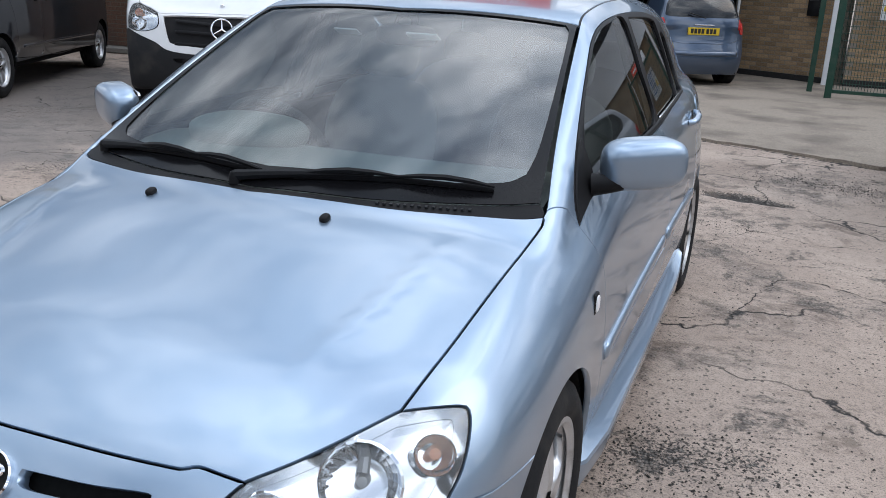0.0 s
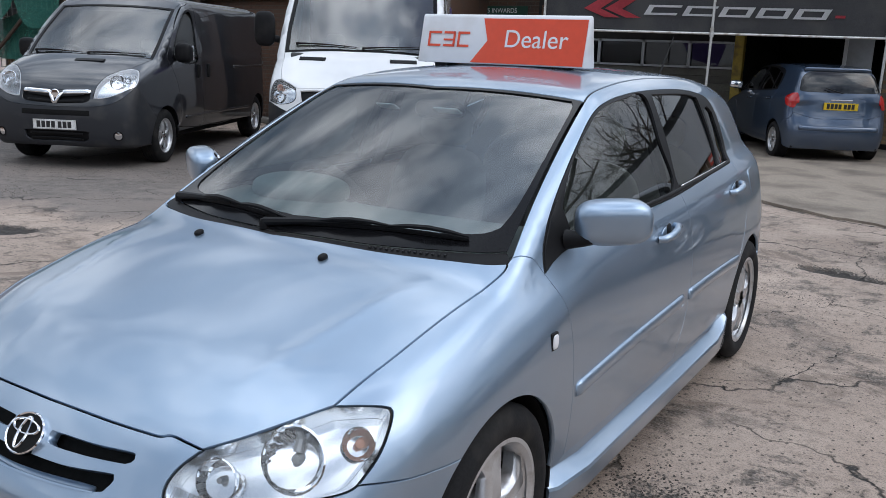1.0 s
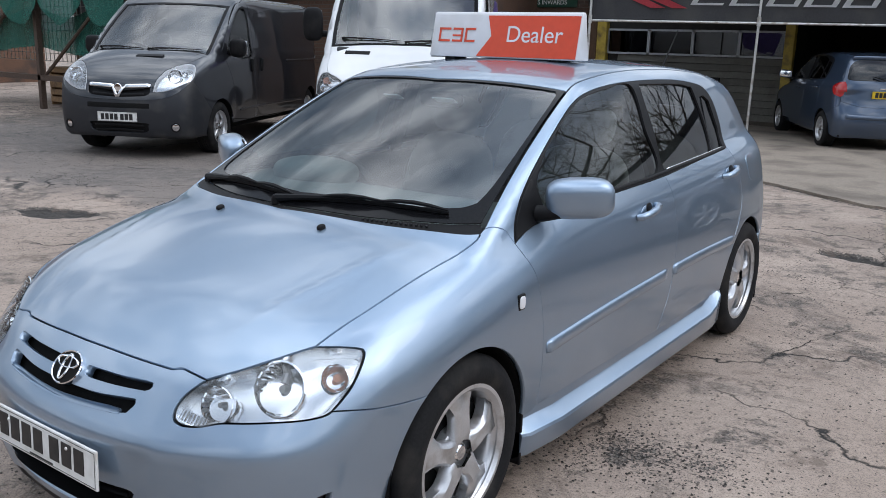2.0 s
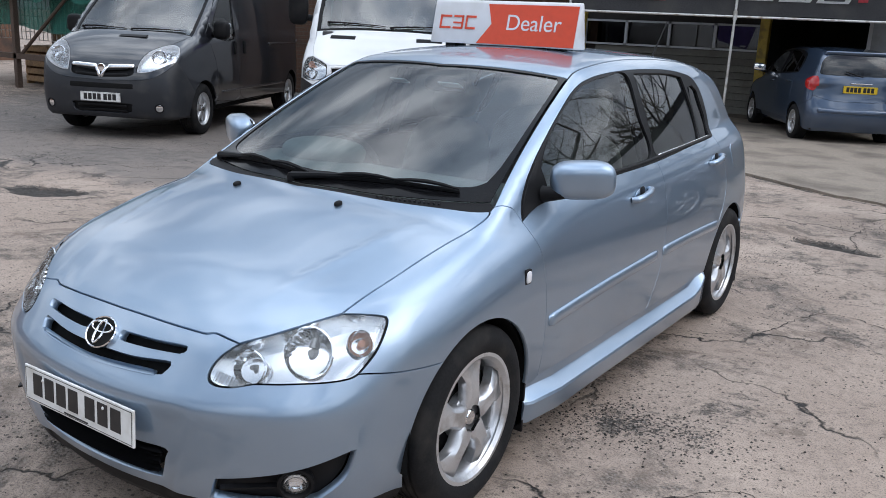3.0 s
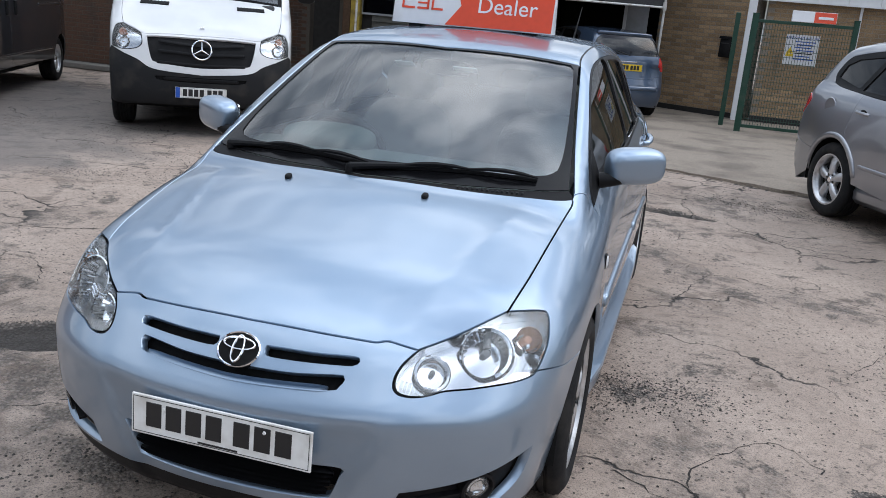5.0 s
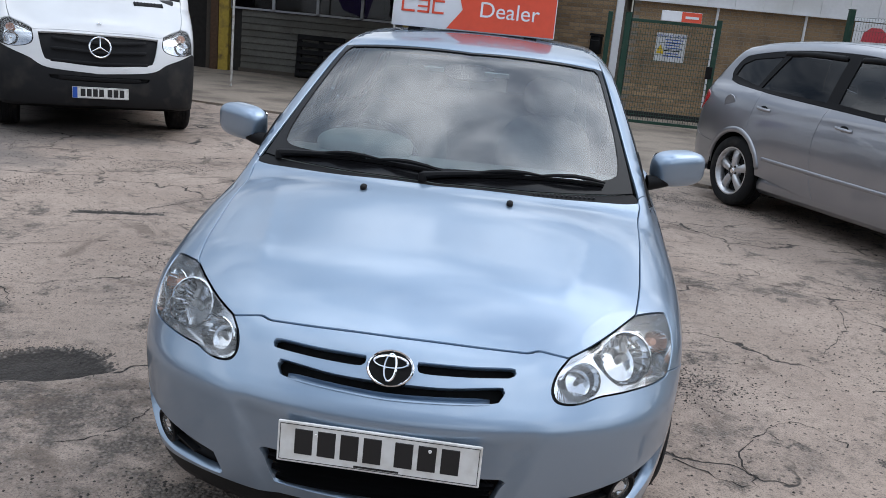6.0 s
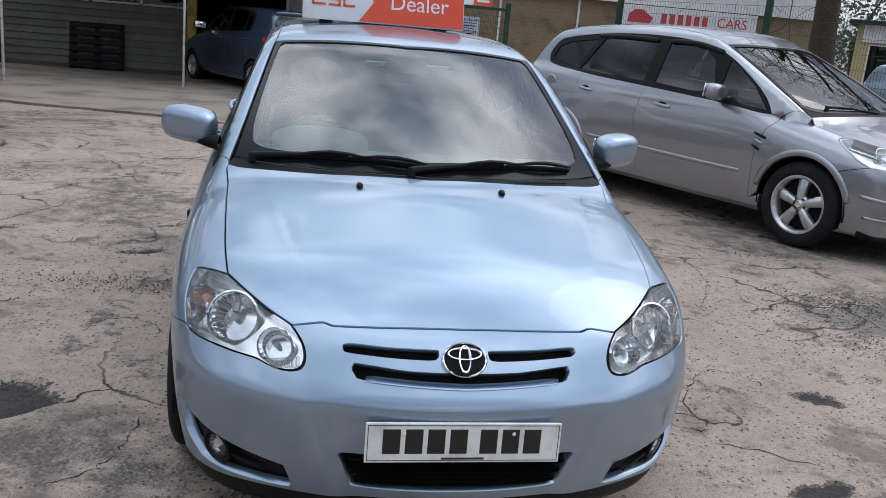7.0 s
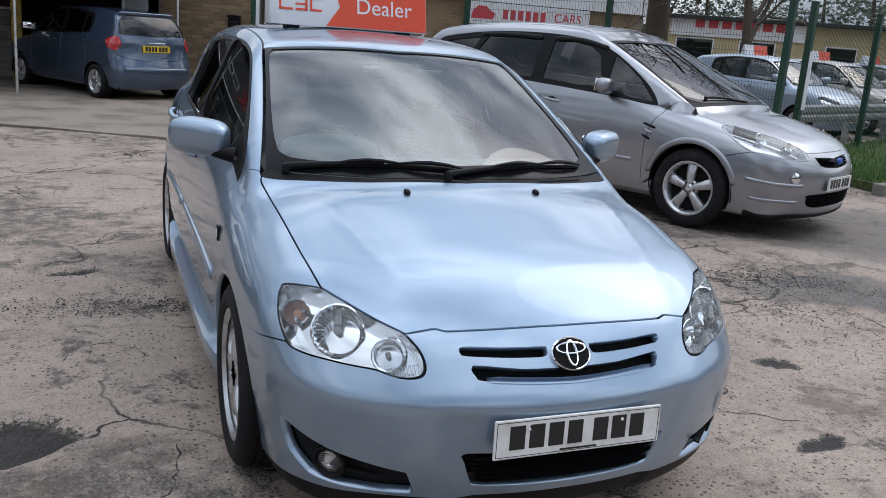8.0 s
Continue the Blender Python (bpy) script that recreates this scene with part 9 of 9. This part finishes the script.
for i in range(7):
    part("text_bar", box_bm(-0.10 + (i % 2) * 0.02, 0.20 - (i % 3) * 0.03, -0.0085, -0.005, 0.12 - i * 0.045, 0.135 - i * 0.045), INK if i == 4 else PLATE_BLUE, notice)
part("warning_triangle", prism_bm([(-0.22, -0.06), (-0.11, -0.06), (-0.165, 0.04)], -0.0085, -0.005, "y"), PLATE_YELLOW, notice)
part("warning_panel", prism_bm([(-0.22, -0.11), (-0.11, -0.11), (-0.11, -0.065), (-0.22, -0.065)], -0.0085, -0.005, "y"), PLATE_YELLOW, notice)
gsign = thing("dealer_sign", "white and orange roof sign stood above the gate", "sign", pose(1.45, 14.28, 1.83))
part("sign_body", prism_bm([(-0.06, 0.0), (-0.02, 0.17), (0.02, 0.17), (0.06, 0.0)], -0.33, 0.33, "x", 0.006), SIGN_WHITE, gsign)
part("red_field", prism_bm([(-0.0602, 0.004), (-0.0222, 0.166), (-0.0262, 0.166), (-0.0642, 0.004)], 0.0, 0.326, "x"), SIGN_RED, gsign)
part("text_bar", prism_bm([(-0.049, 0.06), (-0.039, 0.10), (-0.046, 0.10), (-0.056, 0.06)], 0.06, 0.28, "x"), SIGN_WHITE, gsign)

# sales sign on the office wall
ms = thing("sales_sign", "white board with a red plain wordmark and the word cars", "sign", pose(6.4, 16.27, 1.96))
part("sign_board", box_bm(-1.5, 1.5, -0.03, 0.0, -0.24, 0.22, 0.006, 1), SIGN_WHITE, ms)
for x0, x1 in ((-0.62, -0.50), (-0.44, -0.32), (-0.26, -0.14), (-0.08, 0.04), (0.10, 0.22), (0.28, 0.40)):
    part("wordmark_bar", box_bm(x0, x1, -0.036, -0.028, -0.10, 0.10, 0.003, 1), PRINT_RED, ms)
link("cars_word", text_mesh("CARS", 0.20, 0.006), PRINT_RED, ms, "", pose(0.95, -0.033, 0.0, 90))
part("car_shape", prism_bm([(-1.35, -0.12), (-0.85, -0.12), (-0.80, 0.0), (-0.92, 0.06), (-1.02, 0.14), (-1.2, 0.14), (-1.32, 0.04)], -0.036, -0.028, "y"), PRINT_RED, ms)

# ---- mesh fence ----
FENCE = [(4.3, 14.7), (5.8, 12.1), (6.5, 8.6)]
FENCE_B = [(7.5, 9.25), (9.9, 10.25), (13.2, 11.7), (16.5, 13.1)]
def fence(points, high):
    f = thing("mesh_fence", "green welded mesh fence panels between square posts", "fence")
    for (ax, ay), (bx, by) in zip(points, points[1:]):
        run = math.hypot(bx - ax, by - ay)
        m = pose(ax, ay, 0, 0, 0, math.degrees(math.atan2(by - ay, bx - ax)))
        part("fence_mesh", wire_panel(bmesh.new(), 0.05, run - 0.05, 0.05, high - 0.12, 0.055, (0.2,), 0.0026), GREEN, f, m=m)
    for x, y in points:
        part("fence_post", box_bm(-0.045, 0.045, -0.045, 0.045, 0.0, high, 0.006, 1), GREEN, f, m=pose(x, y, 0, 0, 0, 20))
        part("post_cap", box_bm(-0.05, 0.05, -0.05, 0.05, high, high + 0.015, 0.004, 1), GREEN, f, m=pose(x, y, 0, 0, 0, 20))
    return f
fence(FENCE, 2.3)
fence(FENCE_B, 2.3)
fb = thing("fence_notice", "pale narrow notice strapped to a fence post", "sign", pose(7.45, 9.18, 0.0, 0, 0, 24))
part("notice_board", box_bm(-0.06, 0.06, -0.06, -0.05, 0.75, 1.6, 0.003, 1), SIGN_WHITE, fb)

# verge, kerb, guard rail
VERGE = [(6.30, 6.50), (8.0, 6.95), (16, 9.2), (40, 15), (40, 22), (16, 13.5), (9.9, 10.5), (6.4, 8.9)]
verge = tagged(part("verge", prism_bm(VERGE, -0.1, 0.10, "z"), material("verge_soil", (0.05, 0.07, 0.02), 0.95, grain=0.4, size=20, bump=0.01)), "grass verge behind a kerb", "verge", kind="structure")
kerb = tagged(new("kerb"), "concrete kerb stones along the verge", "kerb", kind="structure")
kd = [(6.15, 6.40)] + [(6.15 + i * 0.88, 6.40 + i * 0.245) for i in range(1, 12)]
for (ax, ay), (bx, by) in zip(kd, kd[1:]):
    run = math.hypot(bx - ax, by - ay)
    part("kerb_stone", box_bm(0.004, run - 0.004, -0.07, 0.07, -0.1, 0.125, 0.012, 2), KERB, kerb, m=pose(ax, ay, 0, 0, 0, math.degrees(math.atan2(by - ay, bx - ax))))
rng = random.Random(3)
gv, gf = [], []
for _ in range(9000):
    t, w = rng.random() ** 1.5, rng.random()
    x = 6.35 + t * 12.3
    y0, y1 = 6.35 + (x - 5.6) * 0.285, 8.6 + (x - 6.4) * 0.52 if x > 6.4 else 6.4 + (x - 5.6) * 3
    y = y0 + (y1 - y0) * w
    h, a, k = rng.uniform(0.05, 0.14), rng.uniform(0, 6.28), len(gv)
    dx, dy, lx, ly = math.cos(a) * 0.006, math.sin(a) * 0.006, rng.uniform(-0.04, 0.04), rng.uniform(-0.04, 0.04)
    gv += [(x - dx, y - dy, 0.09), (x + dx, y + dy, 0.09), (x + lx, y + ly, 0.10 + h)]
    gf.append((k, k + 1, k + 2))
tagged(link("grass", mesh_of("grass", gv, gf, False), GRASS), "short green grass on the verge", "grass", kind="stuff")
rail = thing("guard_rail", "grey steel guard rail along the sales lot", "guard rail")
prof = [(0, 0.40), (-0.03, 0.44), (-0.03, 0.50), (0.02, 0.54), (-0.03, 0.58), (-0.03, 0.66), (0, 0.70), (0.01, 0.70), (0.01, 0.40)]
part("rail_beam", prism_bm([(a, b - 0.05) for a, b in prof], 0.0, 9.0, "x"), GALV, rail, m=pose(8.6, 10.35, 0.1, 0, 0, 23))
for i in range(5):
    part("rail_post", box_bm(i * 2 + 0.3, i * 2 + 0.36, 0.02, 0.12, -0.1, 0.62), GALV, rail, m=pose(8.6, 10.35, 0.1, 0, 0, 23))

# ---- netting shelter on the west side ----
shed = thing("netting_shelter", "steel frame shelter hung with green netting over timber crates", "shelter")
for x in (-18.6, -15.4, -12.4):
    for y in (9.0, 11.8):
        part("frame_post", box_bm(x - 0.05, x + 0.05, y - 0.05, y + 0.05, 0, 2.35), RUST, shed)
part("frame_rail", box_bm(-18.65, -12.35, 8.95, 9.05, 2.30, 2.40), RUST, shed)
part("frame_rail", box_bm(-18.65, -12.35, 8.95, 9.05, 0.55, 0.65), RUST, shed)
for x in (-17.0, -14.0):
    part("brace", tube_bm([(x - 1.3, 9.0, 0.6), (x + 1.2, 9.0, 2.3)], 0.035, 6), RUST, shed)
part("netting", cloth(-18.65, -12.35, lambda x, t: (x, 8.90 - 0.10 * abs(math.sin(x * 3.0)) * (1 - t), 2.45 - (0.35 + 0.50 * abs(math.sin(x * 2.3)) ** 0.6) * (1 - t)), 120, 12), NETTING, shed, "scalloped green netting", smooth=60)
part("netting_skirt", cloth(-18.65, -12.35, lambda x, t: (x, 9.12 - 0.08 * abs(math.sin(x * 4.1)) * (1 - t), 1.12 + 0.06 * math.sin(x * 1.9) * (1 - t) + 0.72 * t + 0.10 * math.sin(x * 2.7) * t), 120, 10), NETTING, shed, smooth=60)
cage = bmesh.new()
for i in range(43):
    box_bm(-18.6 + i * 0.15 - 0.006, -18.6 + i * 0.15 + 0.006, 9.5, 9.512, 0.9, 2.4, bm=cage)
for i in range(11):
    box_bm(-18.6, -12.3, 9.49, 9.50, 0.9 + i * 0.15 - 0.006, 0.9 + i * 0.15 + 0.006, bm=cage)
part("wire_cage", cage, POLE, shed, "pale wire mesh behind the netting")
part("netting_roof", cloth(-18.65, -12.35, lambda x, t: (x, 8.85 + 3.1 * t, 2.46 + 0.06 * math.sin(x * 2.0 + t * 3)), 60, 8), NETTING, shed, smooth=60)
# added dark sheet: makes the gap under the netting read as shaded
part("back_sheet", box_bm(-18.6, -12.35, 11.82, 11.86, 0.0, 2.35), CANVAS, shed, "added dark sheet standing in for the shade inside the shelter")
for (x, y, z, w, h) in ((-15.9, 9.7, 0.3, 0.8, 0.55), (-14.6, 9.6, 0.3, 0.9, 0.85), (-13.4, 9.8, 0.3, 0.7, 0.5)):
    cr = thing("timber_crate", "rough timber crate stacked in the netting shelter", "crate", pose(x, y, z - 0.3), "crates in the shelter")
    for i in range(5):
        part("crate_board", box_bm(-w / 2, w / 2, -0.02, 0.0, 0.06 + i * (h + 0.2) / 5, 0.02 + (i + 1) * (h + 0.2) / 5, 0.004, 1), WOOD, cr)
    for s in (-1, 1):
        part("crate_side", box_bm(s * w / 2 - 0.02, s * w / 2 + 0.02, 0.0, 0.6, 0.0, h + 0.22, 0.004, 1), WOOD, cr)
    part("crate_top", box_bm(-w / 2, w / 2, 0.0, 0.6, h + 0.2, h + 0.22), WOOD, cr)

# ---- sales lot ----
lot_car((11.3, 12.6), (0.25, -0.97), LOT_BLUE, "pale blue hatchback for sale with a roof sign, on the lot")
lot_car((13.9, 13.4), (0.25, -0.97), LOT_GREY, "beige hatchback for sale with a roof sign, on the lot")
lot_car((16.6, 14.4), (0.25, -0.97), STEEL_BLUE, "dark blue hatchback for sale with a roof sign, on the lot")
for x, y in ((10.9, 14.3), (13.5, 15.1), (16.2, 16.1)):
    ls = thing("roof_sign", "white and orange dealer sign on the roof of a lot car", "sign", pose(x, y, 1.515, 0, 0, 14), "roof signs on the lot")
    part("sign_body", prism_bm([(-0.06, 0.0), (-0.02, 0.2), (0.02, 0.2), (0.06, 0.0)], -0.39, 0.39, "x", 0.004), SIGN_WHITE, ls)
    part("red_field", prism_bm([(-0.0605, 0.002), (-0.0215, 0.198), (-0.0255, 0.198), (-0.0645, 0.002)], -0.08, 0.386, "x"), SIGN_RED, ls)
hut = thing("sales_office", "cream single-storey sales office with a white and red sign band", "building", pose(20.6, 25.4, 0, 0, 0, -38))
part("wall", box_bm(-3.4, 6.0, 0, 4, 0, 2.7), CREAM, hut)
part("roof", box_bm(-3.7, 6.3, -0.4, 4.3, 2.7, 2.85, 0.02, 1), BITUMEN, hut)
part("sign_band", box_bm(-3.2, 1.6, -0.10, -0.03, 2.10, 2.80, 0.01, 1), SIGN_WHITE, hut)
for i in range(7):
    part("wordmark_bar", box_bm(-2.3 + i * 0.48, -2.3 + i * 0.48 + 0.34, -0.12, -0.09, 2.42, 2.70), PRINT_RED, hut)
for x0, x1, z0, z1 in ((-2.9, -1.6, 0.1, 2.0), (-0.6, 0.6, 0.9, 2.0), (2.4, 3.4, 0.9, 2.0)):
    w = part("window", box_bm(x0, x1, -0.03, 0.02, z0, z1), PRIVACY, hut)
    part("window_frame", box_bm(x0 - 0.05, x1 + 0.05, -0.02, 0.01, z0 - 0.05, z1 + 0.05), FASCIA, w)

# ---- trees ----
def bare_tree(name, base, high, seed, lean=(0, 0), limbs=4, levels=4, spread=0.62, label="bare spreading tree with many fine twigs", r0=0.2, split=0.10):
    rng = random.Random(seed)
    bm_t, bm_b = bmesh.new(), bmesh.new()
    def grow(p, d, length, r, level, bm):
        pts, rs, n = [p], [r], 5
        for k in range(n):
            d = (d + Vector((rng.uniform(-1, 1), rng.uniform(-1, 1), rng.uniform(-0.5, 0.8))) * (0.13 + 0.04 * level)).normalized()
            p = p + d * length / n
            pts.append(p)
            rs.append(r * (1 - 0.5 * (k + 1) / n))
        tube_bm([tuple(q) for q in pts], rs, 8 if level == 0 else (5 if level < 3 else 3), bm, False)
        if level >= levels:
            return
        kids = limbs if level == 0 else rng.randint(3, 5)
        for k in range(kids):
            i = rng.randint(2 if level else 3, n)
            ax = d.orthogonal().normalized()
            ax.rotate(Matrix.Rotation(rng.uniform(0, 6.28), 3, d))
            nd = (d * (1 - spread) + ax * spread + Vector((0, 0, 0.12))).normalized()
            grow(pts[i], nd, length * rng.uniform(0.55, 0.8), rs[i] * 0.62, level + 1, bm_b)
    t = thing(name, label, "tree", pose(*base, 0))
    grow(Vector((0, 0, -0.1)), Vector((lean[0], lean[1], 1)).normalized(), high * 0.34, r0, 0, bm_t)
    part("trunk", bm_t, BARK, t, smooth=60)
    part("crown", bm_b, BARK, t, "leafless branches and twigs", smooth=60)
    return t
bare_tree("bare_tree", (7.6, 12.9), 13.5, 21, (-0.16, -0.16), 9, 5, 0.68, r0=0.27)
bare_tree("bare_tree", (5.2, 21.5), 13, 33, (-0.05, -0.1), 8, 5, 0.66, r0=0.24)
bare_tree("bare_tree", (11.5, 23.5), 12, 41, (0.05, -0.05), 7, 5, 0.66, r0=0.24)
bare_tree("bare_tree", (13.5, 17.5), 9, 5, (0, 0.05), 5, 4, 0.6)
bare_tree("bare_tree", (19.0, 15.5), 11, 9, (0, 0.0), 7, 5, 0.66)
bare_tree("bare_tree", (9.8, 3.0), 7.5, 14, (-0.1, 0.05), 5, 5, 0.62)


def woods():
    """A far belt of dark evergreen and ivy: clumps of small leaf blades over slim trunks."""
    rng = random.Random(8)
    vs, fs, tv = [], [], bmesh.new()
    for i in range(62):
        a = radians(14 + 150 * i / 61)     # clockwise from north, round to the south-east
        d = rng.uniform(40, 58) if i < 26 else rng.uniform(30, 44)
        x, y = d * math.sin(a), d * math.cos(a)
        h = rng.uniform(4.0, 6.5)
        tube_bm([(x, y, 0), (x + rng.uniform(-0.4, 0.4), y, h * 0.5), (x + rng.uniform(-0.8, 0.8), y, h)], [0.22, 0.15, 0.03], 5, tv, False)
        for _ in range(22):
            cx, cy, cz, r = x + rng.gauss(0, 1.7), y + rng.gauss(0, 1.4), rng.uniform(0.8, h), rng.uniform(0.6, 1.3)
            for _ in range(70):
                u = Vector((rng.gauss(0, 1), rng.gauss(0, 1), rng.gauss(0, 0.8)))
                p = Vector((cx, cy, max(0.1, cz))) + u * r * 0.62
                s, k = rng.uniform(0.08, 0.18), len(vs)
                e1 = Vector((rng.gauss(0, 1), rng.gauss(0, 1), rng.gauss(0, 1))).normalized() * s
                e2 = e1.orthogonal().normalized() * s * 0.6
                vs += [tuple(p - e1), tuple(p + e2), tuple(p + e1), tuple(p - e2)]
                fs.append((k, k + 1, k + 2, k + 3))
    w = thing("woods", "far belt of dark evergreens and ivy-grown trees", "trees", kind="stuff")
    link("foliage", mesh_of("foliage", vs, fs, False), LEAF, w)
    part("trunks", tv, BARK, w)
woods()
